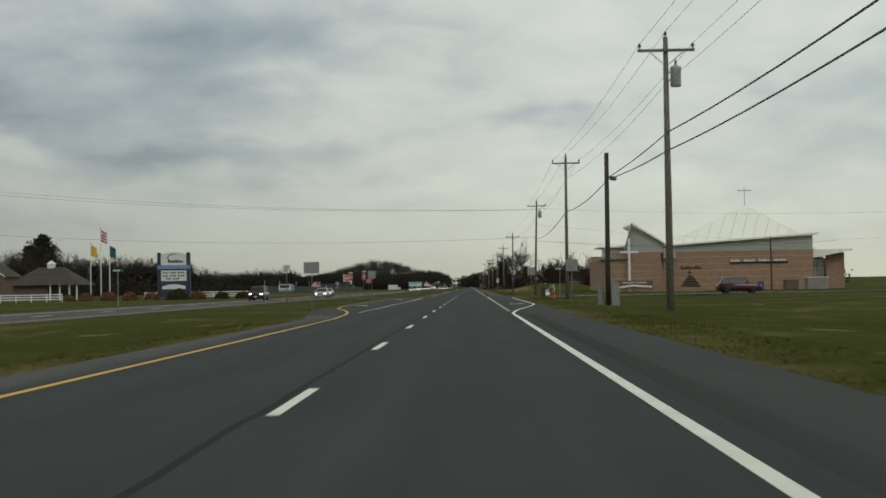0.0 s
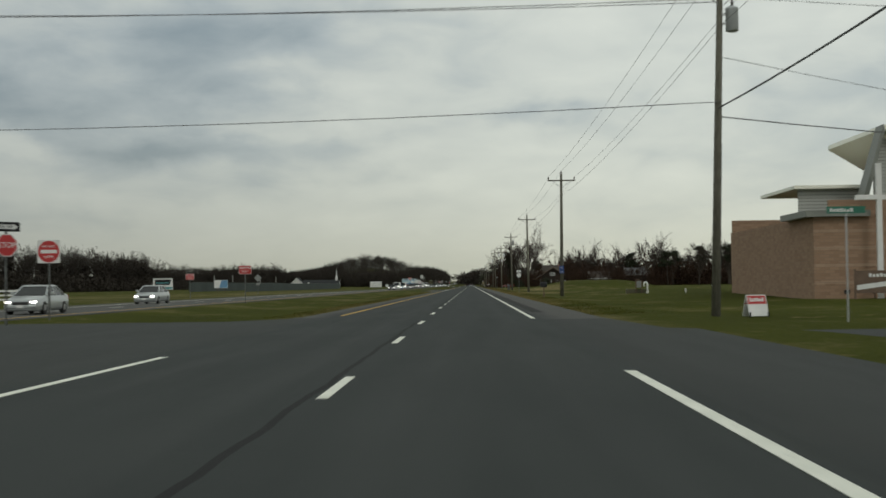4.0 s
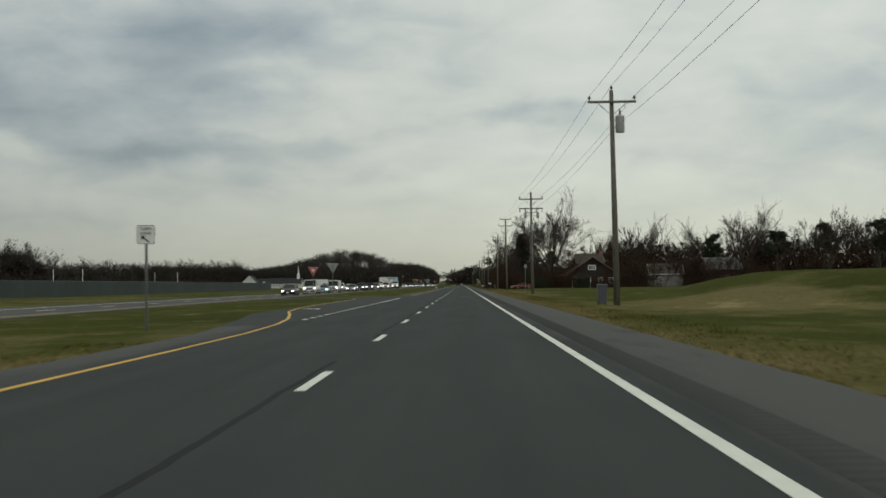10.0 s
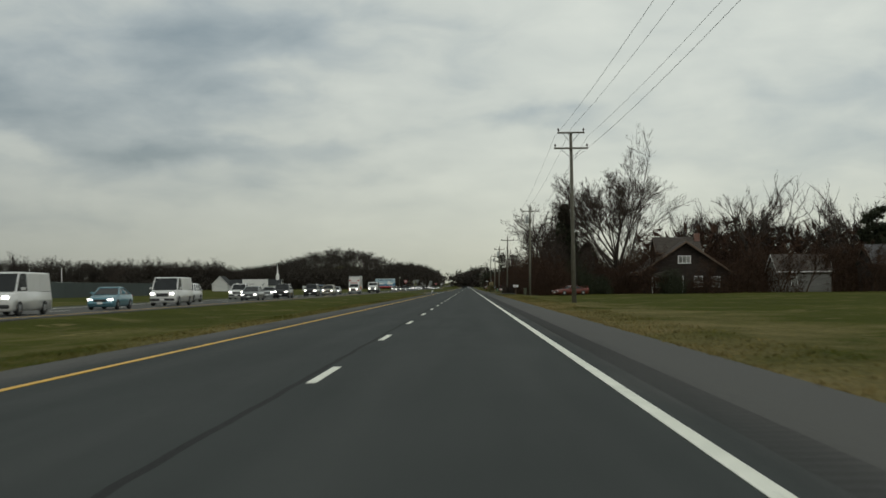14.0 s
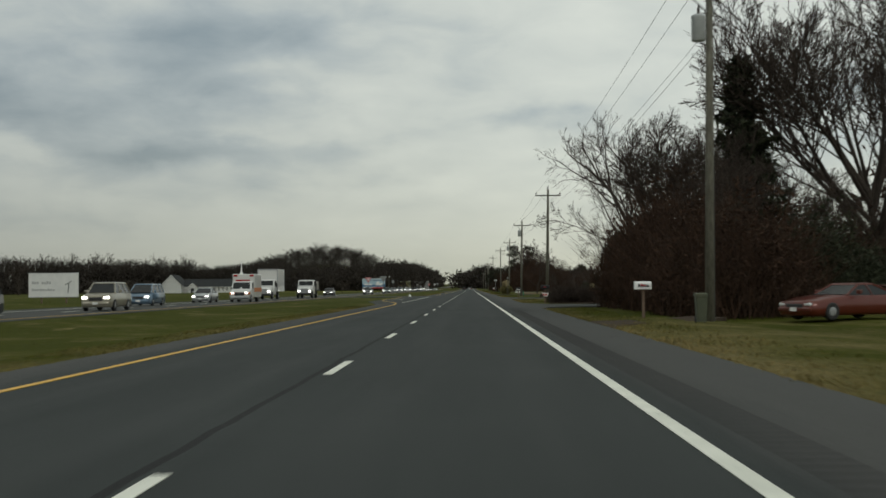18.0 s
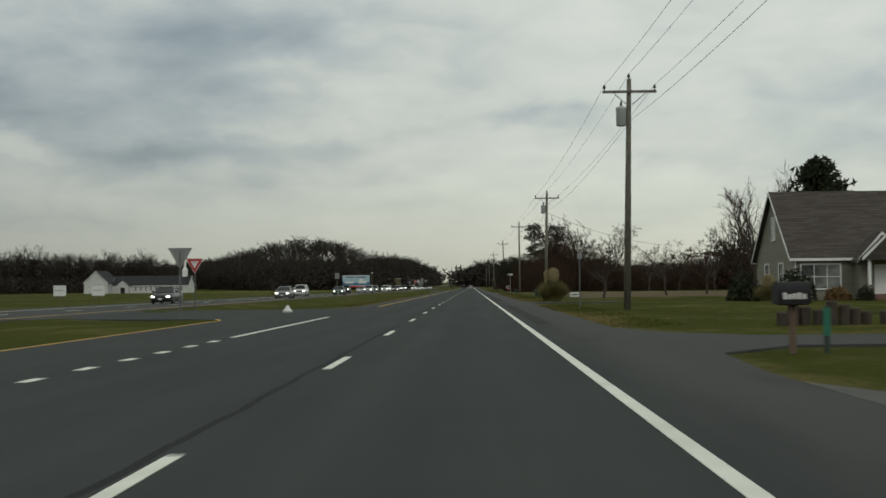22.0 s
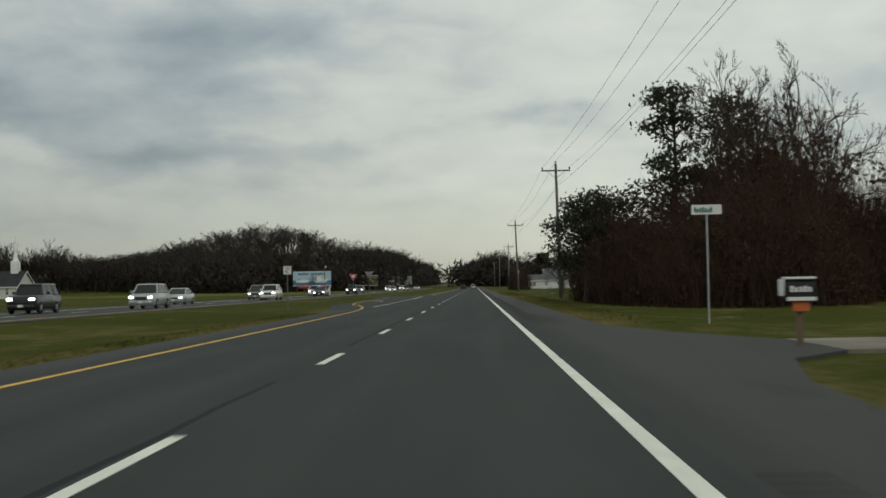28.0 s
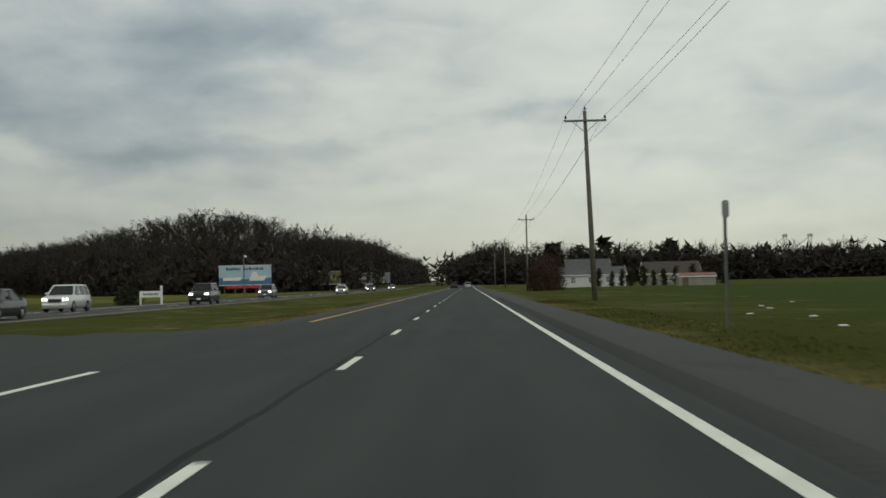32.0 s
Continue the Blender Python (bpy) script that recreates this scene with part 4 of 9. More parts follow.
put(T_GNARL, 15.0, 774, 1.0, 10)
T_BIRCH = bare_tree(rng, 16.0, "tall bare tree with drooping twigs", 6, spread=0.5, limbs=12, fork=3.8, low=0.16, droop=0.12, upward=0.16, thick=0.24, trunk=0.85, reach=0.5, thin=0.42, finest=0.004)
v, f = prisms(np.concatenate(grow(rng, 9.2, 6, spread=0.5, limbs=13, fork=3.8, low=0.12, droop=0.0, upward=0.05, thick=0.055, trunk=0.88, reach=0.36, thin=0.5, finest=0.004)), 3)
m = np.array(pose(0, 0, 4.4, 0, -72, 0))
raw("limb", v @ m[:3, :3].T + m[:3, 3], f, TWIG, T_BIRCH, label="long low limb reaching towards the road")
put(T_BIRCH, 16.9, 640, 1.0, 0)
again(T_TALL, 18.3, 643, 1.2, 170)
again(T_TALL, 21.5, 643, 1.2, 70)
for x, y, s, a, k in ((72, 600, 0.95, 10, 0), (82, 604, 0.8, 140, 1), (66, 618, 0.8, 200, 0), (38, 622, 0.85, 99, 1), (44, 630, 0.7, 250, 0),
                      (90, 590, 1.0, 33, 1), (101, 585, 0.75, 71, 0), (118, 592, 0.7, 10, 1), (60, 780, 0.8, 12, 0), (52, 792, 1.0, 44, 1), (66, 805, 0.8, 44, 1), (40, 880, 0.75, 12, 2), (33, 868, 0.95, 90, 2), (48, 886, 1.0, 130, 2),
                      (26, 872, 0.8, 200, 2), (60, 894, 0.9, 10, 2), (21, 925, 0.8, 40, 1), (26, 915, 1.15, 60, 1), (20.6, 909, 1.22, 15, 1), (34, 792, 0.8, 10, 0), (24, 934, 0.75, 100, 1),
                      (-96, 262, 0.75, 10, 0), (-232, 1010, 0.9, 30, 0), (-225, 990, 0.8, 80, 0), (-152, 950, 0.7, 80, 0), (-31, 1082, 0.55, 10, 2), (-33, 870, 0.5, 110, 2), (30, 800, 1.1, 50, 2), (24, 792, 0.8, 150, 2), (34, 800, 0.55, 60, 0), (41, 792, 0.8, 110, 1)):
    again((T_WIDE, T_SLIM if x > 30 or x < 0 else T_TALL, T_GNARL)[k], x, y, s * (1.22 if 584 < y < 635 and x > 30 else 1.0), a)

CEDAR = conifer(rng, 13.4, 5.4, "tall dark ragged red cedar", "cedar_tree", 1500, 0.18, 0.5, 0.65, 0.36)
put(CEDAR, 16.6, 598)
CEDAR2 = pine(rng, 14.3, 5.2, "old dark cedar with broken crown over the thicket", "cedar_tree", 0.38, 70, 0.13, 0.40)
put(CEDAR2, 15.6, 916)
again(CEDAR2, 20.6, 922, 1.0, 120)
SCRUB = pine(rng, 7.6, 4.8, "low ragged cedar leaning over the verge", "cedar_tree", 0.28, 90, 0.10, 0.36)
put(SCRUB, 9.3, 911.5, 0.9)
again(SCRUB, 11.6, 919.5, 1.0, 90)
FIR = conifer(rng, 8.4, 6.6, "dense dark yard fir", "fir_tree", 2200, 0.08, 0.45, 0.5, 0.28)
put(FIR, 21.8, 696)
again(FIR, 23.6, 698, 0.92, 140)
again(FIR, 37, 777, 1.6, 40)
again(FIR, 62, 770, 1.0, 240)
again(FIR, -112, 315, 2.0, 30)
again(FIR, -118, 322, 1.7, 130)
PINE = pine(rng, 15.0, 7.0, "tall pine with a ragged dark crown")
put(PINE, 100, 583)
for x, y, s, a in ((92, 600, 1.0, 30), (108, 598, 0.95, 90), (84, 612, 0.9, 10), (120, 606, 1.0, 200), (132, 598, 0.95, 60), (78, 590, 0.85, 170), (140, 610, 1.0, 300), (150, 600, 0.9, 20), (128, 585, 1.05, 120), (66, 606, 0.85, 250)):
    again(PINE, x, y, s, a)
CYPRESS = conifer(rng, 3.8, 1.3, "narrow dark clipped cypress", "cypress", 260, 0.03, 0.1, 0.35, 0.24)
put(CYPRESS, 30.0, 1225)
for k in range(11):
    again(CYPRESS, 33.0 + k * 2.3 + (1.5 if k > 6 else 0), 1226 + (k % 3), 0.85 + 0.1 * (k % 4), k * 40)


def thicket(name, boxes, label, mat=RUSSET, n_leaf=26000, n_stick=2600, size=0.2):
    """Tangled brush in rounded heaps: rows of centre x, y, half widths, height."""
    cs, sticks = [], []
    area = sum(b[2] * b[3] for b in boxes)
    for x, y, rx, ry, h in boxes:
        k = max(60, int(4000 * rx * ry / area))
        d = rng.normal(0, 1, (k, 3))
        d /= np.linalg.norm(d, axis=1)[:, None]
        d[:, 2] = np.abs(d[:, 2])
        r = rng.random(k)[:, None] ** 0.25 * (1 + 0.2 * np.sin(d[:, :1] * 9 + x) * np.cos(d[:, 1:2] * 7 + y) + 0.1 * np.sin(d[:, 2:3] * 13 + 3 * x))
        p = d * r * np.array([rx, ry, h]) + np.array([x, y, 0])
        p[:, 2] += ground_z(p[:, 0], p[:, 1])
        cs.append(p)
        for _ in range(int(n_stick * rx * ry / area)):
            a = rng.random() * 6.28
            q = math.sqrt(rng.random())
            bx, by = x + rx * q * math.cos(a), y + ry * q * math.sin(a)
            z = float(ground_z(bx, by))
            hh = h * (0.6 + 0.55 * rng.random()) * math.sqrt(max(0.08, 1.05 - q * q))
            lean = np.clip(rng.normal(0, 0.45, 2), -0.8, 0.8) * min(hh, 3.6)
            mid = (bx + lean[0] * 0.4, by + lean[1] * 0.4, z + hh * 0.65)
            end = (bx + lean[0], by + lean[1], z + hh)
            sticks += [(bx, by, z - 0.05, *mid, 0.016, 0.010), (*mid, *end, 0.010, 0.004)]
            for _ in range(5):
                e2 = np.array(mid) + rng.normal(0, 0.45, 3) + np.array([0, 0, 0.25])
                sticks.append((*mid, *e2, 0.009, 0.004))
    cc = np.concatenate(cs)
    v, f = fuzz(rng, np.concatenate([cc + rng.normal(0, 0.22, cc.shape) for _ in range(4)]), n_leaf, size, 4.5)
    v, f = merged((v, f), blades(sticks, 1.1))
    return raw(name, v, f, mat, kind="stuff", label=label, category="brush")


woods()
thicket("thicket", [(13.2, 584, 3.6, 4.5, 5.0), (12.6, 592, 3.2, 5.0, 6.2), (12.8, 598, 3.5, 5.0, 6.4), (12.3, 603.5, 3.0, 4.0, 5.8), (20, 599, 5, 6, 5.4), (19, 606, 5, 5, 5.6), (26, 602, 4.5, 5, 4.6), (24, 590, 3.0, 2.5, 3.2)],
        "dense russet roadside thicket of bare stems", n_leaf=130000, n_stick=11000, size=0.15)
thicket("thicket", [(30, 608, 6, 6, 9.0), (40, 614, 6, 6, 9.0), (50, 610, 6, 5, 8.0), (62, 614, 7, 6, 7.0), (28, 587, 3, 2, 4.2), (36, 588, 4, 2.2, 2.9), (41.5, 590, 3, 2.2, 4.4), (47, 591, 3.4, 2.2, 5.0), (57.5, 593, 3, 2.2, 4.6), (63, 592, 4, 2.4, 5.2), (73, 593, 4.5, 2.4, 5.4)],
        "dark bushes round the bungalow", n_leaf=80000, n_stick=4200, size=0.2)
thicket("thicket", [(17, 898, 5.5, 6, 6.5), (12.6, 909, 3.4, 5, 6.2), (12.4, 918, 3.4, 6, 6.8), (14.5, 924, 2.6, 4, 5.0), (16.4, 913, 3.4, 5, 8.4), (20.5, 909, 5.5, 8, 11.5), (28, 905, 6, 6, 9.0), (37, 901, 6, 6, 6.0), (26, 920, 5, 8, 10.0)],
        "tangled russet thicket overgrown with vines", n_leaf=170000, n_stick=14000, size=0.155)
thicket("yew_heap", [(17.2, 585.5, 2.5, 2.4, 4.3), (20.4, 586.5, 1.8, 1.8, 2.6), (30.5, 586, 2.0, 2.0, 3.6)], "dark overgrown evergreen bushes behind the parked car", NEEDLE, 24000, 500, 0.14)
thicket("thicket", [(46, 900, 6, 5, 7.8), (56, 902, 6, 5, 7.2), (67, 905, 7, 5, 7.4), (80, 908, 8, 5, 6.6)], "russet brush at the end of the stubble field", n_leaf=45000, n_stick=4000, size=0.26)
SHRUB = bare_tree(rng, 6.2, "sprawling bare shrub with arching twigs at the field's corner", 6, "bare_shrub", spread=0.95, limbs=34, fork=4.3, low=0.05, upward=0.10, droop=0.04, thick=0.075, wiggle=0.15, trunk=0.32, reach=0.98, thin=0.48, finest=0.0035)
put(SHRUB, 12.9, 928.5)
again(SHRUB, 15.6, 931.5, 0.9, 130)


def hedge_row(y0):
    thicket("hedge", [(8.7 + 1.25 * k, y0 + 0.3 * (k % 3), 0.9, 1.0, 1.0 + 0.08 * (k % 2)) for k in range(11)], "low brown bare hedge by the drive", TWIG, 9000, 2600, 0.12)


hedge_row(624.2)


def bush(rng, r, h, mat, label, name="bush", n=2600, size=0.14):
    d = rng.normal(0, 1, (700, 3))
    d /= np.linalg.norm(d, axis=1)[:, None]
    d[:, 2] = np.abs(d[:, 2])
    p = d * (rng.random(700)[:, None] ** 0.3) * np.array([r, r, h]) * (1 + 0.08 * np.sin(d[:, :1] * 8))
    t = thing(name, label, "bush")
    v, f = fuzz(rng, p, n, size, 2.0)
    raw("foliage", v, f, mat, t)
    v, f = prisms([(0, 0, -0.05, *(q * 0.6), 0.03, 0.01) for q in p[:14]], 3)
    raw("stems", v, f, BARK, t)
    return t


OLIVE = make_leaves("olive_foliage", (0.030, 0.034, 0.012), (0.085, 0.082, 0.035))
STRAW = make_leaves("straw_grass_blades", (0.26, 0.21, 0.10), (0.50, 0.42, 0.25))
TAN = make_leaves("tan_dry_leaves", (0.10, 0.060, 0.025), (0.25, 0.150, 0.065))
GREEN_BUSH = bush(rng, 1.3, 2.3, NEEDLE, "rounded dark evergreen yard bush")
put(GREEN_BUSH, 24.4, 738)
for x, y, s in ((21.4, 741, 0.95), (29.3, 738.6, 0.5), (34.5, 741, 0.55), (-27.6, 1064, 0.9), (91.5, 473, 1.5), (105.5, 472, 1.7), (109.5, 474, 1.6), (88.5, 476, 1.2), (94.5, 478, 0.7)):
    again(GREEN_BUSH, x, y, s, x * 10)
OLIVE_BUSH = bush(rng, 1.4, 1.3, OLIVE, "loose olive green shrub")
put(OLIVE_BUSH, 22.8, 739.0)
TAN_BUSH = bush(rng, 1.2, 1.2, TAN, "tan dry ornamental shrub")
put(TAN_BUSH, 27.6, 739.4, 0.8)
for k, (x, y, s) in enumerate(((-49, 184, 1.1), (-44.5, 182.5, 1.3), (-41.5, 183.5, 1.2), (-53, 186, 1.1), (-38.0, 185.5, 0.9), (-57, 188, 1.2), (-60.5, 187, 1.1), (-35, 187.0, 0.9), (-64, 189, 1.0), (-32.5, 192, 0.8))):
    again((TAN_BUSH, OLIVE_BUSH, TAN_BUSH)[k % 3], x, y, s, k * 50)


def pampas(x, y, s, label):
    t = thing("pampas_grass", label, "plant")
    sticks, plume = [], []
    for _ in range(3000):
        a, r = rng.random() * 6.28, 0.62 * math.sqrt(rng.random())
        th = radians(2 + 30 * r + 22 * rng.random() ** 2)
        p, d = np.array([r * math.cos(a), r * math.sin(a), 0]), np.array([math.cos(a), math.sin(a), 0])
        L, t0 = (1.68 - 0.62 * r * r / 0.38) * (0.6 + 0.4 * rng.random()), th * 0.6
        for q in range(4):
            e = p + (d * math.sin(t0) + np.array([0, 0, math.cos(t0)])) * L / 4
            sticks.append((*p, *e, 0.009 - 0.001 * q, 0.008 - 0.0015 * q))
            p, t0 = e, t0 + th * (0.2 + 0.5 * rng.random())
    v, f = prisms(sticks, 3)
    raw("foliage", v, f, make_leaves("pampas_blades", (0.070, 0.070, 0.024), (0.25, 0.215, 0.09)), t)
    for k in range(24):
        a, r = rng.random() * 6.28, 0.08 + 0.5 * rng.random()
        top = np.array([r * math.cos(a), r * math.sin(a), 2.2 + 0.16 * rng.random() - 0.6 * r])
        c = np.array([top * np.array([1 - 0.2 * q, 1 - 0.2 * q, 1 - 0.36 * q]) + rng.normal(0, 0.01 + 0.03 * math.sin(3.1 * q), 3) for q in np.linspace(0, 1, 60)])
        v, f = fuzz(rng, c, 300, 0.11, 7.0, 2.6)
        v2, f2 = prisms([(0.2 * top[0], 0.2 * top[1], 0.2, *top, 0.008, 0.004)], 3)
        raw("plume", np.concatenate([v, v2]), np.concatenate([f, f2[:, [0, 1, 2]] + len(v), f2[:, [0, 2, 3]] + len(v)]), STRAW, t)
    return put(t, x, y, s)


PAMPAS = pampas(8.1, 744.5, 1.06, "large straw-coloured pampas grass clump with plumes")
again(PAMPAS, 22.2, 737.0, 0.8, 100)

# ---- buildings ----
CHURCH_BRICK = make_coursed("tan_split_block", (0.290, 0.185, 0.122), (0.360, 0.238, 0.160), (0.27, 0.195, 0.14), 0.61, 0.20, 0.012)
BAND_BRICK = make_coursed("pale_block_band", (0.36, 0.25, 0.175), (0.41, 0.29, 0.205), (0.28, 0.205, 0.15), 0.61, 0.20, 0.012)
METAL_SIDING = make_coursed("pale_ribbed_metal_siding", (0.40, 0.41, 0.38), (0.44, 0.45, 0.42), (0.24, 0.25, 0.23), 40.0, 0.22, 0.03, 0.55)
ROOF_WHITE = simple("white_metal_roofing", (0.86, 0.85, 0.72), (0.91, 0.90, 0.79), 0.35, 0.4)
# darker than the white sheets, so the seams draw lines on the roof
SEAM = simple("darker_roof_seam", (0.46, 0.47, 0.41), (0.56, 0.57, 0.50), 0.5, 0.6)
TRIM_GREEN = simple("grey_green_trim", (0.16, 0.17, 0.15), (0.24, 0.25, 0.22), 0.5, 1.0)
SIDING_WHITE = make_coursed("white_lap_siding", (0.60, 0.61, 0.59), (0.66, 0.67, 0.65), (0.36, 0.37, 0.36), 60.0, 0.15, 0.02, 0.6)
SIDING_BEIGE = make_coursed("beige_lap_siding", (0.235, 0.225, 0.180), (0.265, 0.255, 0.205), (0.14, 0.135, 0.11), 60.0, 0.14, 0.02, 0.65)
SHINGLE = make_coursed("brown_grey_shingles", (0.060, 0.050, 0.042), (0.095, 0.082, 0.070), (0.04, 0.034, 0.03), 0.9, 0.14, 0.02, 0.9)
SHINGLE_GREY = make_coursed("grey_shingles", (0.085, 0.085, 0.088), (0.13, 0.13, 0.132), (0.05, 0.05, 0.05), 0.9, 0.16, 0.02, 0.9)
RED_BRICK = make_coursed("red_brick", (0.14, 0.055, 0.038), (0.20, 0.08, 0.055), (0.26, 0.24, 0.21), 0.21, 0.075, 0.01)
DARK_SHAKE = make_coursed("dark_brown_wall_shakes", (0.028, 0.021, 0.018), (0.048, 0.037, 0.031), (0.02, 0.015, 0.012), 0.5, 0.2, 0.03, 0.9)
BROWN_WOOD = simple("brown_stained_wood", (0.09, 0.060, 0.042), (0.17, 0.115, 0.08), 0.8, 2.0)


def make_glass():
    m, n = material("glass_with_painted_reflections")
    p = place(n)
    # pale patches in the base colour imitate reflected sky and curtains behind
    c = n.ramp(n.noise(p, 0.8, 2.0), [(0.3, (0.05, 0.054, 0.054)), (0.7, (0.30, 0.31, 0.29))])
    finish(n, c, 0.06, 0.0, spec=0.7)
    return m


GLASS = make_glass()


def moved(mb, m):
    return mb.move(m) if m is not None else mb


def window(parent, cx, z0, w, h, m, cols=1, rows=2, trim=None, name="window"):
    """A window whose outer face lies at y = 0 and looks towards -y, carried to its wall by m."""
    trim = trim or WHITE_PAINT
    b = 0.09
    fr = MB()
    fr.box(cx - w / 2 - b, cx + w / 2 + b, -0.06, 0.05, z0 + h, z0 + h + b)
    fr.box(cx - w / 2 - b, cx - w / 2, -0.05, 0.05, z0, z0 + h)
    fr.box(cx + w / 2, cx + w / 2 + b, -0.05, 0.05, z0, z0 + h)
    win = part(name, moved(fr, m), trim, parent)
    part("sill", moved(MB().box(cx - w / 2 - b - 0.04, cx + w / 2 + b + 0.04, -0.10, 0.05, z0 - 0.07, z0), m), trim, win)
    pw, ph = w / cols, h / rows
    for i in range(cols):
        for j in range(rows):
            x0, x1 = cx - w / 2 + i * pw + 0.025, cx - w / 2 + (i + 1) * pw - 0.025
            a, c = z0 + j * ph + 0.025, z0 + (j + 1) * ph - 0.025
            part("pane", moved(MB().box(x0, x1, -0.008, 0.012, a, c), m), GLASS, win)
    bars = MB()
    for i in range(cols + 1):
        x = cx - w / 2 + i * pw
        bars.box(max(x - 0.025, cx - w / 2), min(x + 0.025, cx + w / 2), -0.025, 0.02, z0, z0 + h)
    for j in range(rows + 1):
        z = z0 + j * ph
        bars.box(cx - w / 2, cx + w / 2, -0.02, 0.018, max(z - 0.025, z0), min(z + 0.025, z0 + h))
    part("sash", moved(bars, m), trim, win)
    return win


def gable_shell(parent, x0, x1, y0, y1, eave, ridge, wall, roof, along="x", over=0.35, th=0.2, trim=None, name="wall"):
    """Four walls and a gable roof. along: the way the ridge runs."""
    t = 0.22
    part(name, MB().box(x0, x1, y0, y0 + t, -0.3, eave), wall, parent)
    part(name, MB().box(x0, x1, y1 - t, y1, -0.3, eave), wall, parent)
    part(name, MB().box(x0, x0 + t, y0 + t, y1 - t, -0.3, eave), wall, parent)
    part(name, MB().box(x1 - t, x1, y0 + t, y1 - t, -0.3, eave), wall, parent)
    trim = trim or WHITE_PAINT
    if along == "x":
        ym, k = (y0 + y1) / 2, (ridge - eave) / ((y1 - y0) / 2)
        for x in (x0, x1 - t):
            part("gable", MB().add([(x, y0, eave), (x + t, y0, eave), (x + t, y1, eave), (x, y1, eave), (x, ym, ridge), (x + t, ym, ridge)], [(0, 3, 2, 1), (0, 1, 5, 4), (2, 3, 4, 5), (0, 4, 3), (1, 2, 5)]), wall, parent)
        for s, ya in ((-1, y0), (1, y1)):
            ye, ze = ya + s * over, eave - over * k
            part("roof", MB().add([(x0 - over, ye, ze), (x1 + over, ye, ze), (x1 + over, ym, ridge), (x0 - over, ym, ridge), (x0 - over, ye, ze + th), (x1 + over, ye, ze + th), (x1 + over, ym, ridge + th), (x0 - over, ym, ridge + th)],
                                  [(0, 1, 2, 3), (4, 7, 6, 5), (0, 4, 5, 1), (1, 5, 6, 2), (2, 6, 7, 3), (3, 7, 4, 0)]), roof, parent)
            part("gutter", MB().box(x0 - over, x1 + over, ye - 0.07, ye + 0.05, ze - 0.02, ze + th - 0.03), trim, parent)
        for x in (x0 - over - 0.03, x1 + over):
            part("bargeboard", MB().add([(x, y0 - over, eave - over * k - 0.05), (x, ym, ridge - 0.05), (x, y1 + over, eave - over * k - 0.05), (x, y1 + over, eave - over * k + th), (x, ym, ridge + th), (x, y0 - over, eave - over * k + th),
                                         (x + 0.03, y0 - over, eave - over * k - 0.05), (x + 0.03, ym, ridge - 0.05), (x + 0.03, y1 + over, eave - over * k - 0.05), (x + 0.03, y1 + over, eave - over * k + th), (x + 0.03, ym, ridge + th), (x + 0.03, y0 - over, eave - over * k + th)],
                                        [(0, 1, 4, 5), (1, 2, 3, 4), (6, 11, 10, 7), (7, 10, 9, 8), (0, 6, 7, 1), (1, 7, 8, 2), (5, 4, 10, 11), (4, 3, 9, 10)]), trim, parent)
    else:
        xm, k = (x0 + x1) / 2, (ridge - eave) / ((x1 - x0) / 2)
        for y in (y0, y1 - t):
            part("gable", MB().slab([(x0, eave), (x1, eave), (xm, ridge)], y, y + t), wall, parent)
        for s, xa in ((-1, x0), (1, x1)):
            xe, ze = xa + s * over, eave - over * k
            q = [(xe, ze), (xm, ridge), (xm, ridge + th), (xe, ze + th)]
            part("roof", MB().slab(q if s < 0 else q[::-1], y0 - over, y1 + over), roof, parent)
        q = [(x0 - over, eave - over * k - 0.05), (xm, ridge - 0.05), (x1 + over, eave - over * k - 0.05), (x1 + over, eave - over * k + th), (xm, ridge + th), (x0 - over, eave - over * k + th)]
        part("bargeboard", MB().slab([q[0], q[1], q[4], q[5]], y0 - over - 0.03, y0 - over), trim, parent)
        part("bargeboard", MB().slab([q[1], q[2], q[3], q[4]], y0 - over - 0.03, y0 - over), trim, parent)


def bars(parent, x, z, w, h, n, mat, y, m=None, name="lettering", gaps=None):
    """A line of writing too small to read, as short upright bars."""
    mb = MB()
    step = w / n
    for i in range(n):
        if gaps and i in gaps:
            continue
        k = 0.62 + 0.3 * ((i * 7) % 5) / 5
        mb.box(x + i * step, x + i * step + step * 0.72, y - 0.012, y, z, z + h * (1 if i % 3 == 0 else k))
    part(name, moved(mb, m), mat, parent)


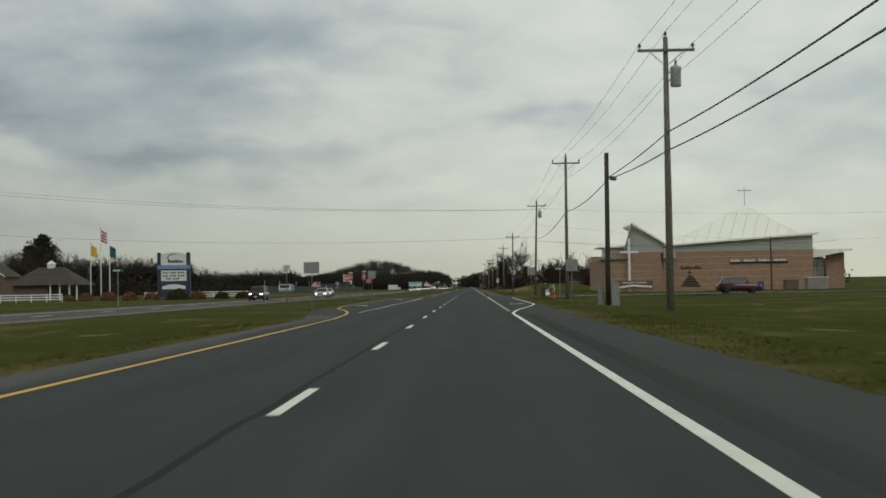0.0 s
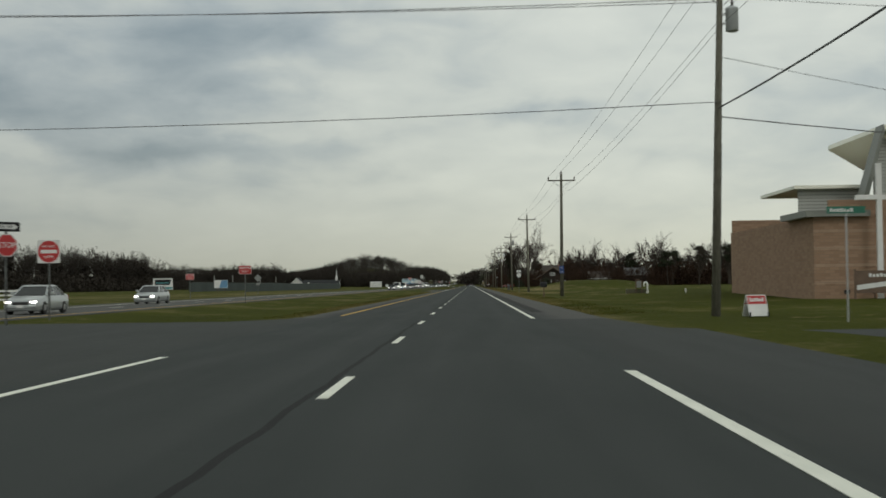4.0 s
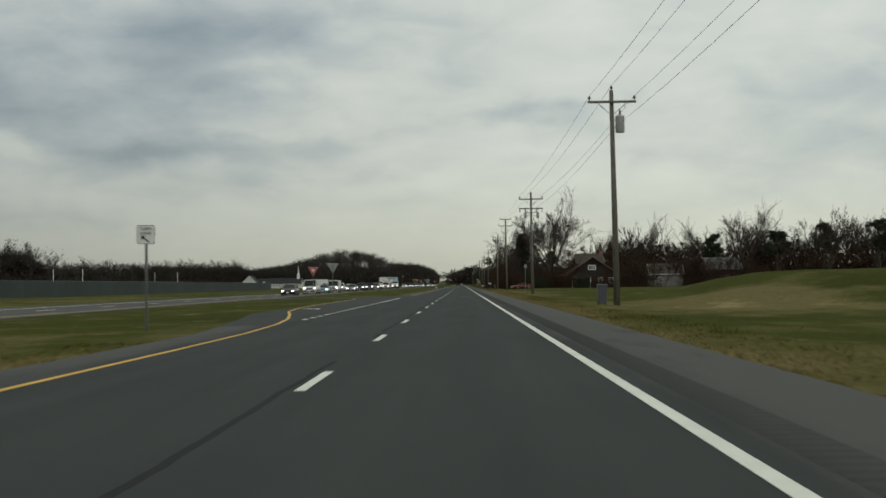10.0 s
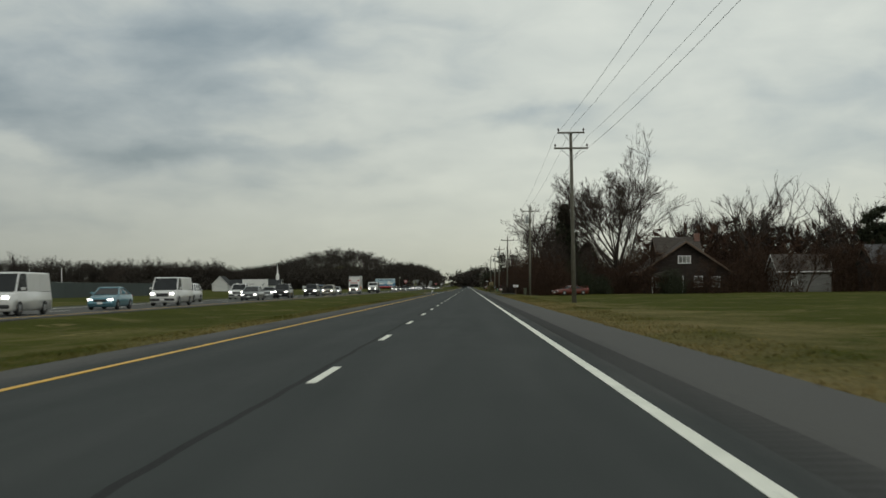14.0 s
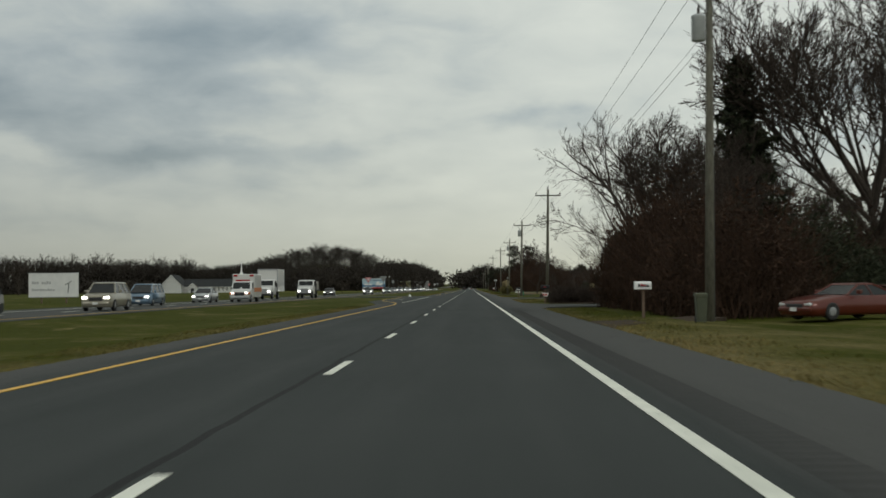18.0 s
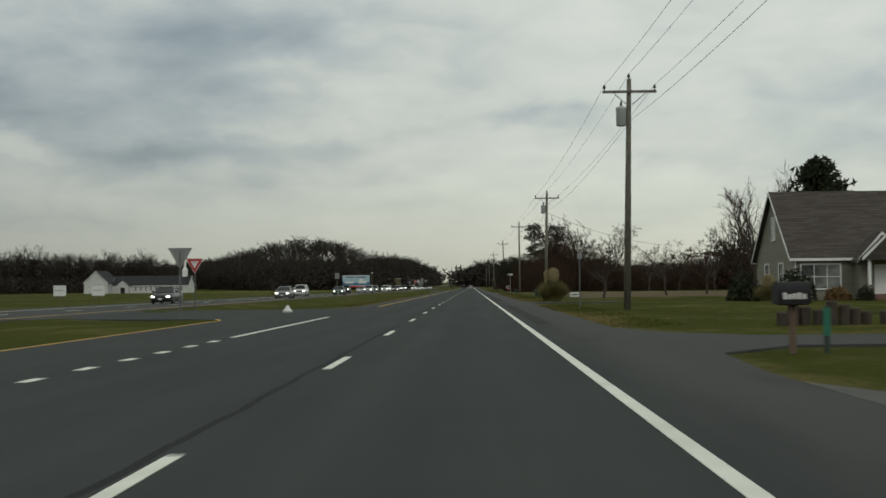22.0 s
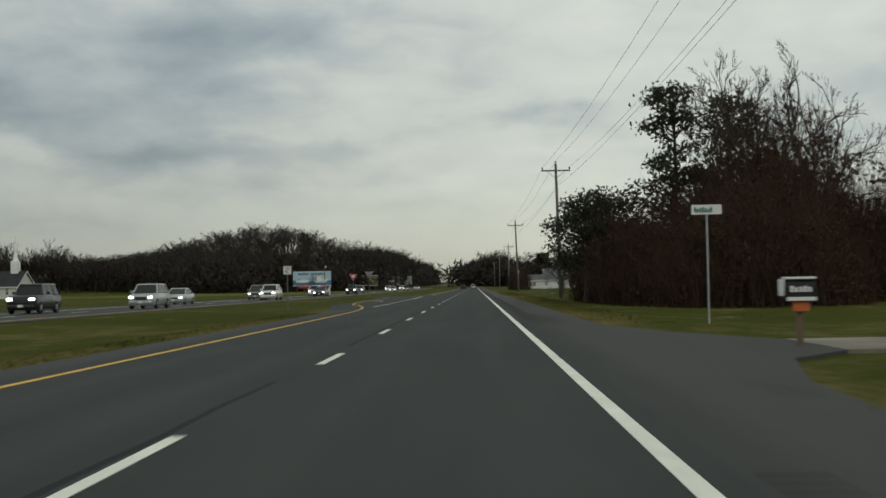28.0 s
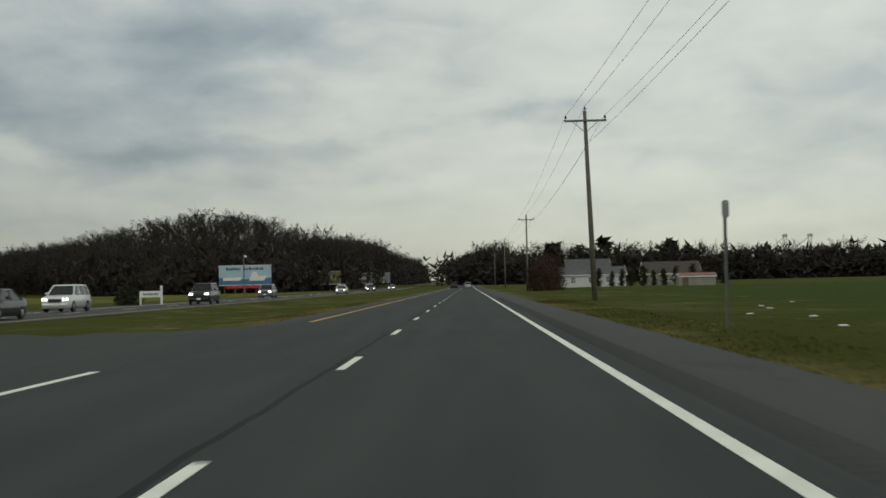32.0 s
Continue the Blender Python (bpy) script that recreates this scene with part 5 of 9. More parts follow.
def church():
    c = thing("church", "modern tan block church with white pyramid roof and angled wings", "church", "", (0, 0, 0))
    F0 = 188.4
    # long wing behind the drive
    part("wall", MB().box(31.3, 57.4, F0 + 1.6, F0 + 1.9, -0.3, 6.3), CHURCH_BRICK, c, "tan block front wall")
    for z in (0.9, 2.0, 3.1, 4.2, 5.3):
        part("block_band", MB().box(31.32, 57.38, F0 + 1.585, F0 + 1.6, z, z + 0.2), BAND_BRICK, c)
    part("wall", MB().box(57.1, 57.4, F0 + 1.9, F0 + 26, -0.3, 6.3), CHURCH_BRICK, c)
    part("wall", MB().box(23.8, 57.1, F0 + 25.7, F0 + 26, -0.3, 6.3), CHURCH_BRICK, c)
    part("upper_wall", MB().slab([(33.6, 6.3), (57.4, 6.3), (57.4, 8.6), (33.6, 7.2)], F0 + 1.75, F0 + 2.0), METAL_SIDING, c, "pale ribbed metal upper wall")
    part("wing_roof", MB().add([(33.0, F0 + 0.9, 7.2), (58.2, F0 + 0.9, 8.75), (58.2, F0 + 14, 8.75), (33.0, F0 + 14, 7.2), (33.0, F0 + 0.9, 7.45), (58.2, F0 + 0.9, 9.05), (58.2, F0 + 14, 9.05), (33.0, F0 + 14, 7.45)],
                               [(0, 3, 2, 1), (4, 5, 6, 7), (0, 1, 5, 4), (1, 2, 6, 5), (2, 3, 7, 6), (3, 0, 4, 7)]), ROOF_WHITE, c, "white sloping roof edge")
    # the pyramid
    ax, ay, az = 51.2, F0 + 22.6, 15.0
    ring = [(35.0, F0 + 6, 7.4), (56.6, F0 + 6, 8.8), (64, F0 + 26, 8.0), (36, F0 + 30, 7.4)]
    for i in range(4):
        a, b = Vector(ring[i]), Vector(ring[(i + 1) % 4])
        t = Vector((ax, ay, az))
        part("roof_face", MB().add([a, b, t, a - Vector((0, 0, 0.25)), b - Vector((0, 0, 0.25)), t - Vector((0, 0, 0.3))], [(0, 1, 2), (5, 4, 3), (0, 3, 4, 1), (1, 4, 5, 2), (2, 5, 3, 0)]), ROOF_WHITE, c, "white standing seam roof")
        for k in range(1, 22):
            p = a.lerp(b, k / 22)
            n = (b - a).cross(t - a).normalized()
            if k % 2 == 0 and i < 2:
                top = p + (t - (a + b) / 2) * (1 - abs(2 * k / 22 - 1)) * 0.97
                part("roof_seam", MB().tube([p + n * 0.03, top + n * 0.03], 0.035, 4), SEAM, c)
    part("roof_cross", MB().box(ax - 1.2, ax + 1.2, ay - 0.06, ay + 0.06, az + 2.55, az + 2.72).box(ax - 0.05, ax + 0.05, ay - 0.05, ay + 0.05, az - 0.1, az + 3.2), STEEL, c, "thin metal cross on the roof's tip")
    # projecting front block with the gable wing
    part("wall", MB().box(23.5, 31.3, F0, F0 + 0.3, -0.3, 5.2), CHURCH_BRICK, c)
    part("wall", MB().box(24.6, 32.6, F0 + 0.35, F0 + 0.65, -0.3, 6.3), CHURCH_BRICK, c)
    for z in (0.9, 2.0, 3.1, 4.2):
        part("block_band", MB().box(23.52, 31.28, F0 - 0.015, F0, z, z + 0.2), BAND_BRICK, c)
    part("wall", MB().box(31.05, 31.3, F0 + 0.3, F0 + 1.6, -0.3, 5.2), CHURCH_BRICK, c)
    part("wall", MB().add([(23.5, F0 + 0.3, -0.3), (23.8, F0 + 0.3, -0.3), (23.8, F0 + 25, -0.3), (23.5, F0 + 25, -0.3), (23.5, F0 + 0.3, 5.2), (23.8, F0 + 0.3, 5.2), (23.8, F0 + 25, 5.2), (23.5, F0 + 25, 5.2)],
                          [(0, 1, 2, 3), (7, 6, 5, 4), (0, 4, 5, 1), (1, 5, 6, 2), (2, 6, 7, 3), (3, 7, 4, 0)]), CHURCH_BRICK, c)
    part("gable_wall", MB().slab([(27.6, 6.3), (33.0, 6.3), (33.0, 7.5), (28.1, 10.35), (27.6, 8.2)], F0 + 0.5, F0 + 0.75), METAL_SIDING, c, "pale ribbed metal gable")
    part("wing_roof", MB().slab([(28.0, 10.75), (33.4, 7.45), (33.4, 7.7), (28.05, 11.05)], F0 - 0.3, F0 + 12), ROOF_WHITE, c, "angled white roof wing")
    part("roof_edge", MB().slab([(26.7, 6.6), (27.0, 6.55), (28.1, 10.7), (28.0, 11.05)], F0 - 0.3, F0 + 1.2), TRIM_GREEN, c, "dark steep edge of the roof wing")
    part("canopy", MB().box(22.9, 27.0, F0 - 0.5, F0 + 6, 5.2, 5.6), TRIM_GREEN, c)
    part("upper_wall", MB().box(23.4, 27.6, F0 + 3, F0 + 3.2, 5.6, 7.2), METAL_SIDING, c)
    part("wing_roof", MB().box(23.0, 28.0, F0 + 2.4, F0 + 12, 7.2, 7.42), ROOF_WHITE, c)
    part("vent_hood", MB().box(33.1, 35.0, F0 + 0.6, F0 + 1.6, 5.6, 6.9, 0.05).box(33.0, 35.1, F0 + 0.3, F0 + 1.6, 5.25, 5.6, 0.03), METAL_SIDING, c, "pale metal air handling hood")
    part("vent_panel", MB().box(33.2, 34.9, F0 + 1.5, F0 + 1.6, 3.7, 5.25), SIGN_BACK, c)
    part("sign_board", MB().box(43.9, 53.3, F0 + 1.4, F0 + 1.6, 4.25, 4.5), DARK_PAINT, c, "long dark ledge with pale letters")
    bars(c, 44.1, 4.5, 9.0, 0.42, 30, SIGN_WHITE, F0 + 1.5, gaps=(5, 6, 13, 14, 22))
    bars(c, 36.0, 3.4, 3.4, 0.55, 9, DARK_PAINT, F0 + 1.6, name="wall_lettering")
    for k in range(7):
        w = 0.7 + 0.38 * k
        part("emblem_bar", MB().slab([(37.4 - w / 2, 2.2 - k * 0.26), (37.4 + w / 2 + 0.25, 2.12 - k * 0.26), (37.4 + w / 2 + 0.2, 2.3 - k * 0.26), (37.4 - w / 2, 2.38 - k * 0.26)], F0 + 1.56, F0 + 1.6), DARK_PAINT, c)
    part("emblem_cross", MB().box(37.32, 37.46, F0 + 1.56, F0 + 1.6, 2.3, 3.3).box(37.05, 37.73, F0 + 1.56, F0 + 1.6, 2.85, 3.0), DARK_PAINT, c)
    # end wing with the tall window
    part("wall", MB().box(60.4, 63.4, F0 + 5, F0 + 5.3, -0.3, 5.8), CHURCH_BRICK, c)
    part("wall", MB().box(57.4, 60.4, F0 + 6.0, F0 + 6.3, -0.3, 0.4), CHURCH_BRICK, c)
    part("wing_roof", MB().slab([(57.4, 4.9), (64.2, 6.1), (64.2, 6.35), (57.4, 6.3)], F0 + 3, F0 + 14), ROOF_WHITE, c)
    window(c, 58.9, 0.4, 2.6, 4.3, pose(0, F0 + 6.0, 0), 2, 3, name="tall_window")
    # the tall white cross and the banner before it
    cr = thing("standing_cross", "tall slim white cross before the church wall", "cross", "", (27.3, F0 - 1.2, -0.03))
    part("upright", MB().box(-0.17, 0.17, -0.12, 0.12, 0, 8.5, 0.02), WHITE_PAINT, cr)
    part("crossbar", MB().box(-1.5, 1.5, -0.115, 0.115, 6.2, 6.52, 0.02), WHITE_PAINT, cr)
    b = thing("banner", "brown printed banner on short posts before the church", "banner", "", (27.9, F0 - 3.0, -0.03))
    part("cloth", MB().box(-2.7, 2.7, -0.02, 0.02, 0.35, 1.75), BROWN_WOOD, b, "brown and white printed cloth")
    part("pale_band", MB().slab([(-2.65, 0.55), (-0.4, 0.85), (2.65, 0.6), (2.65, 0.9), (-0.3, 1.15), (-2.65, 0.85)], -0.03, -0.022), SIGN_WHITE, b)
    bars(b, -1.9, 1.35, 3.8, 0.22, 17, SIGN_WHITE, -0.022, gaps=(8,))
    for x in (-2.75, 2.75):
        part("post", MB().box(x - 0.05, x + 0.05, -0.05, 0.05, -0.1, 1.85), BROWN_WOOD, b)
    for x, s in ((24.8, 1), (26.5, 1)):
        l = thing("flood_light", "small dark ground flood light", "lamp", "church flood lights", (x, F0 - 2.5, -0.03))
        part("stem", MB().tube([(0, 0, 0), (0, 0, 0.35)], 0.03, 6), DARK_PAINT, l)
        part("lamp_head", MB().box(-0.16, 0.16, -0.12, 0.12, 0.33, 0.58, 0.03), DARK_PAINT, l)
    lp = thing("lamp_post", "dark wooden lot pole with a lamp arm", "street lamp", "", (47.2, 176, -0.05))
    part("pole", MB().tube([(0, 0, 0), (0, 0, 8.0)], [0.13, 0.10], 8), DARK_POLE, lp)
    part("lamp_head", MB().box(-1.0, -0.1, -0.12, 0.12, 7.7, 7.9, 0.03), STEEL, lp)
    k = thing("waste_skip", "pale tan enclosure by the lot", "container", "", (52.8, 172, -0.05))
    part("body", MB().box(-1.5, 1.5, -1, 1, 0, 1.7, 0.05), CONCRETE, k)
    part("rim", MB().box(-1.6, 1.6, -1.1, 1.1, 1.7, 1.82, 0.03), WHITE_PAINT, k)
    k = thing("equipment_box", "brown brick-coloured equipment box", "container", "", (49.6, 174, -0.05))
    part("body", MB().box(-0.95, 0.95, -0.8, 0.8, 0, 1.4, 0.04), BROWN_WOOD, k)
    part("cap", MB().box(-1.0, 1.0, -0.85, 0.85, 1.4, 1.48, 0.02), BROWN_WOOD, k)
    k = thing("waste_bin", "blue bin against the church lot", "bin", "", (45.8, 177, -0.05))
    part("body", MB().box(-0.4, 0.4, -0.4, 0.4, 0, 1.2, 0.06), SIGN_BLUE, k)
    part("lid", MB().box(-0.44, 0.44, -0.44, 0.44, 1.2, 1.28, 0.03), SIGN_BLUE, k)


church()
# side road and lot by the church
tagged(part("side_road", MB().plate([(5.998, 44), (6.2, 60), (6.2, 113), (6.7, 117.5), (8.5, 119.2), (70, 121), (70, 138), (9, 138.6), (6.6, 141), (5.998, 152)], -0.13, -0.006), ASPHALT), "dark asphalt side road and turn lane by the church", "road", kind="structure")
tagged(part("edge_line_side", MB().plate([(12, 127.9), (40, 128.5), (40, 128.62), (12, 128.02)], -0.005, 0.002), WHITE_LINE), "white centre line of the side road", "road marking", kind="structure")


def far_house():
    h = thing("house", "white two-storey house with a brick gable and grey roof", "house", "", (99.0, 482.0, -0.05))
    gable_shell(h, -7.5, 9.5, 2, 11, 5.4, 8.1, SIDING_WHITE, SHINGLE_GREY, "x")
    gable_shell(h, -5.4, 0.2, -0.6, 2.0, 5.4, 8.4, RED_BRICK, SHINGLE_GREY, "y", 0.3)
    gable_shell(h, 6.0, 12.0, 0.2, 6.0, 4.4, 7.0, SIDING_WHITE, SHINGLE_GREY, "y", 0.3)
    for x in (-4.2, -1.0):
        for z in (0.9, 3.4):
            window(h, x, z, 0.95, 1.6, pose(0, -0.6, 0), 1, 2)
    window(h, 1.6, 3.6, 1.0, 1.6, pose(0, 2, 0))
    for x in (4.2, 5.4):
        window(h, x, 3.6, 0.8, 1.4, pose(0, 2, 0))
    window(h, 9.0, 2.6, 1.6, 1.5, pose(0, 0.2, 0), 2, 1)
    part("door", MB().box(1.0, 2.0, 1.93, 1.99, -0.1, 2.0), DARK_PAINT, h)


far_house()


SIDING_GREY = make_coursed("weathered_grey_siding", (0.20, 0.20, 0.19), (0.27, 0.265, 0.25), (0.12, 0.12, 0.11), 3.0, 0.16, 0.02, 0.85)


def bungalow():
    h = thing("bungalow", "dark brown shingled bungalow with broad eaves and dormer", "house", "", (33, 593, -0.05), 0)
    gable_shell(h, -5.5, 7.0, 0, 12, 3.2, 7.4, DARK_SHAKE, SHINGLE, "y", 0.9, 0.22, BROWN_WOOD)
    gable_shell(h, -2.5, 3.5, 4, 10, 6.2, 8.3, DARK_SHAKE, SHINGLE, "x", 0.5, 0.2, BROWN_WOOD)
    gable_shell(h, -7.5, -5.5, 1, 8, 2.5, 3.1, DARK_SHAKE, SHINGLE, "y", 0.5, 0.2, BROWN_WOOD)
    window(h, 0.6, 4.4, 1.7, 1.0, pose(0, 0, 0), 3, 1)
    window(h, -2.6, 0.9, 2.0, 1.5, pose(0, 0, 0), 2, 1)
    window(h, 2.6, 0.9, 1.1, 1.5, pose(0, 0, 0), 1, 2)
    window(h, 5.2, 0.9, 1.0, 1.4, pose(0, 0, 0), 1, 2)
    part("porch_roof", MB().slab([(-4.6, 2.5), (0.2, 2.5), (0.2, 2.7), (-2.2, 3.3), (-4.6, 2.7)], -2.2, 0.0), SHINGLE, h)
    for x in (-4.4, 0.0):
        part("porch_post", MB().box(x - 0.09, x + 0.09, -2.1, -1.92, 0, 2.5), WHITE_PAINT, h)
    part("chimney", MB().box(3.2, 4.0, 6, 6.8, 5, 9.0), RED_BRICK, h)
    s = thing("garage", "pale weathered garage with a dark roof", "shed", "", (53, 600, -0.05))
    gable_shell(s, -4, 4, 0, 7, 3.2, 5.6, SIDING_GREY, SHINGLE, "x")
    window(s, -1.6, 1.0, 0.9, 1.2, pose(0, 0, 0))
    part("door", MB().box(0.6, 3.2, -0.05, 0.0, -0.1, 2.3), SIDING_GREY, s)
    s = thing("barn", "dark weathered shed with a grey gable roof", "shed", "", (67, 598, -0.05))
    gable_shell(s, -4.2, 4.2, 0, 8, 4.2, 7.0, DARK_SHAKE, SHINGLE_GREY, "x", 0.3, 0.15, BROWN_WOOD)
    part("door", MB().box(-1.2, 1.2, -0.05, 0.0, -0.1, 2.6), BROWN_WOOD, s)


bungalow()


def beige_house():
    h = thing("house", "beige clapboard house with steep brown roof and white trim", "house", "", (25.5, 743.0, -0.03))
    gable_shell(h, 0, 13.0, 0, 11.5, 3.1, 8.05, SIDING_BEIGE, SHINGLE, "x", 0.35)
    gable_shell(h, 4.3, 7.3, -1.6, 0.05, 2.9, 4.6, SIDING_BEIGE, SHINGLE, "y", 0.3)
    gable_shell(h, 7.6, 15.8, 4.0, 11.0, 5.6, 8.6, SIDING_BEIGE, SHINGLE, "y", 0.4)
    gable_shell(h, 13.0, 22.0, -1.0, 7.0, 2.8, 4.9, SIDING_BEIGE, SHINGLE, "x", 0.3)
    gable_shell(h, 19.0, 27.0, -4.0, 4.0, 2.7, 4.4, SIDING_BEIGE, SHINGLE, "x", 0.3)
    side = pose(0, 0, 0, 0, 0, -90)
    window(h, -5.75, 4.5, 0.95, 1.7, side, 1, 2)
    window(h, -3.6, 1.15, 1.3, 1.5, side, 2, 2)
    window(h, -8.0, 1.15, 1.3, 1.5, side, 2, 2)
    window(h, 1.95, 0.75, 2.8, 1.75, pose(0, 0, 0), 3, 2)
    window(h, 9.4, 1.0, 1.1, 1.5, pose(0, 0, 0), 1, 2)
    part("door", MB().box(5.3, 6.3, -1.66, -1.6, 0.35, 2.45), WHITE_PAINT, h, "white panelled front door")
    part("porch", MB().box(4.3, 7.3, -3.4, -1.6, -0.2, 0.35), RED_BRICK, h, "red brick porch")
    for x in (4.45, 7.15):
        part("porch_post", MB().box(x - 0.1, x + 0.1, -3.3, -3.1, 0.35, 2.75), WHITE_PAINT, h)
    part("porch_roof", MB().slab([(4.0, 2.75), (7.6, 2.75), (5.8, 4.5)], -3.5, -1.65), SHINGLE, h)
    part("porch_trim", MB().slab([(3.9, 2.72), (5.8, 4.58), (5.8, 4.78), (3.85, 2.9)], -3.56, -3.5).slab([(5.8, 4.58), (7.7, 2.72), (7.75, 2.9), (5.8, 4.78)], -3.56, -3.5), WHITE_PAINT, h)
    part("downpipe", MB().tube([(0.1, -0.1, 0), (0.1, -0.1, 3.0)], 0.05, 6), WHITE_PAINT, h)
    window(h, 14.6, 0.9, 0.9, 1.5, pose(0, -1.0, 0), 1, 2)
    window(h, 17.8, 0.9, 1.1, 1.5, pose(0, -1.0, 0), 1, 2)
    window(h, 21.0, 1.0, 1.4, 1.2, pose(0, -4.0, 0), 2, 1)
    window(h, 24.2, 1.0, 1.4, 1.2, pose(0, -4.0, 0), 2, 1)
    window(h, 11.7, 5.0, 1.0, 1.3, pose(0, 4.0, 0), 1, 1)
    part("vent", MB().lathe((0, 0, 0), [(0.28, 0), (0.3, 0.03), (0.22, 0.06)], 12).move(pose(11.7, 4.0, 7.6, 90, 0, 0)), WHITE_PAINT, h)
    part("chimney", MB().box(17.0, 17.9, 2.4, 3.2, 4.0, 5.9).box(16.9, 18.0, 2.3, 3.3, 5.9, 6.1), RED_BRICK, h)


beige_house()


DARK_ROOF = make_coursed("charcoal_shingles", (0.022, 0.025, 0.026), (0.040, 0.044, 0.045), (0.015, 0.016, 0.017), 0.9, 0.14, 0.02, 0.9)


def white_church():
    c = thing("country_church", "low white church with dark roof and slim steeple", "church", "", (-146, 1122, -0.05))
    gable_shell(c, 0, 9, 0, 16, 4.2, 8.6, SIDING_WHITE, DARK_ROOF, "y", 0.4)
    gable_shell(c, 9, 38.5, 6, 18, 3.0, 6.6, SIDING_WHITE, DARK_ROOF, "x", 0.4)
    gable_shell(c, 12, 16, 3, 6.0, 3.0, 4.6, SIDING_WHITE, SHINGLE, "y", 0.3)
    for k in range(10):
        window(c, 18.2 + k * 2.0, 1.0, 0.8, 1.6, pose(0, 6, 0), 1, 2)
    part("door", MB().box(13.2, 14.8, 2.94, 3.0, 0, 2.2), DARK_PAINT, c)
    part("steeple_base", MB().box(35.2, 37.0, 11, 12.8, 6.0, 9.2, 0.05), WHITE_PAINT, c)
    part("steeple", MB().lathe((36.1, 11.9, 9.2), [(0.9, 0), (0.6, 0.6), (0.45, 1.2), (0.03, 6.4)], 8), WHITE_PAINT, c)


white_church()


def far_row():
    h = thing("house", "pale grey single-storey house behind clipped cypresses", "house", "", (24, 1240, -0.05))
    gable_shell(h, -4, 14, 2, 10, 2.7, 4.4, SIDING_WHITE, SHINGLE_GREY, "x")
    for x in (-2, 2, 6, 10):
        window(h, x, 0.9, 1.1, 1.3, pose(0, 2, 0))
    h = thing("house", "white gabled house beyond the green field", "house", "", (31, 1262, -0.05))
    gable_shell(h, -4.5, 6, 0, 10, 3.4, 6.6, SIDING_WHITE, SHINGLE_GREY, "x")
    window(h, 0, 1.0, 1.2, 1.4, pose(0, 0, 0))
    h = thing("house", "low house with a brown roof beyond the green field", "house", "", (50, 1252, -0.05))
    gable_shell(h, -6, 7, 0, 9, 2.7, 5.4, SIDING_BEIGE, SHINGLE, "x")
    for x in (-4, 0, 4):
        window(h, x, 0.9, 1.0, 1.3, pose(0, 0, 0))
    h = thing("field_shed", "small pale shed with a rust-red roof", "shed", "", (47, 1202, -0.05))
    gable_shell(h, -3.6, 3.6, 0, 4, 1.7, 2.3, CONCRETE, RED_BRICK, "x", 0.2)
    part("door", MB().box(-3.0, -1.8, -0.04, 0.0, -0.1, 1.6), BROWN_WOOD, h)
    # wood and billboards on the far left
    p = thing("pavilion", "brown pavilion with hipped roof and cupola", "pavilion", "", (-78, 222, -0.05))
    part("roof", MB().loft([[(-7, -5, 3.0), (7, -5, 3.0), (7, 5, 3.0), (-7, 5, 3.0)], [(-2.4, -0.3, 6.4), (2.4, -0.3, 6.4), (2.4, 0.3, 6.4), (-2.4, 0.3, 6.4)]]), SHINGLE, p)
    part("wall", MB().box(-6, 0.5, -3.8, 3.8, -0.1, 3.0), BROWN_WOOD, p)
    for x in (1.2, 3.0, 4.8, 6.2):
        part("post", MB().box(x - 0.12, x + 0.12, -4.4, -4.16, -0.1, 3.0), WHITE_PAINT, p)
    part("cupola", MB().box(-0.6, 0.6, -0.6, 0.6, 6.2, 7.0).loft([[(-0.8, -0.8, 7.0), (0.8, -0.8, 7.0), (0.8, 0.8, 7.0), (-0.8, 0.8, 7.0)], [(-0.05, -0.05, 7.7), (0.05, -0.05, 7.7), (0.05, 0.05, 7.7), (-0.05, 0.05, 7.7)]]), WHITE_PAINT, p)
    h = thing("house", "brown gabled house at the edge of the grounds", "house", "", (-97, 240, -0.05))
    gable_shell(h, -8, 3, 0, 9, 5.2, 9.0, BROWN_WOOD, SHINGLE, "y", 0.4)
    window(h, -1.0, 3.2, 1.2, 1.5, pose(0, 0, 0))
    window(h, -4.0, 3.2, 1.2, 1.5, pose(0, 0, 0))
    # grain elevators above the woods
    for x in (243, 262):
        g = thing("grain_elevator", "lattice grain elevator tower above the woods", "tower", "grain elevators", (x, 1900, 0))
        mb = MB()
        for sx in (-1.4, 1.4):
            for sy in (-1.4, 1.4):
                mb.tube([(sx, sy, 0), (sx * 0.7, sy * 0.7, 33)], 0.16, 4)
        part("frame", mb, STEEL, g)
        mb = MB()
        for k in range(8):
            z = 3 + k * 4
            mb.tube([(-1.4, -1.4, z), (1.4, -1.4, z + 3.6)], 0.1, 4)
        part("lattice", mb, STEEL, g)
        part("head", MB().box(-1.6, 1.6, -1.6, 1.6, 31.5, 33.5), STEEL, g)
        part("spout", MB().tube([(0, 0, 32), (-14, 0, 21)], 0.3, 6), STEEL, g)


far_row()

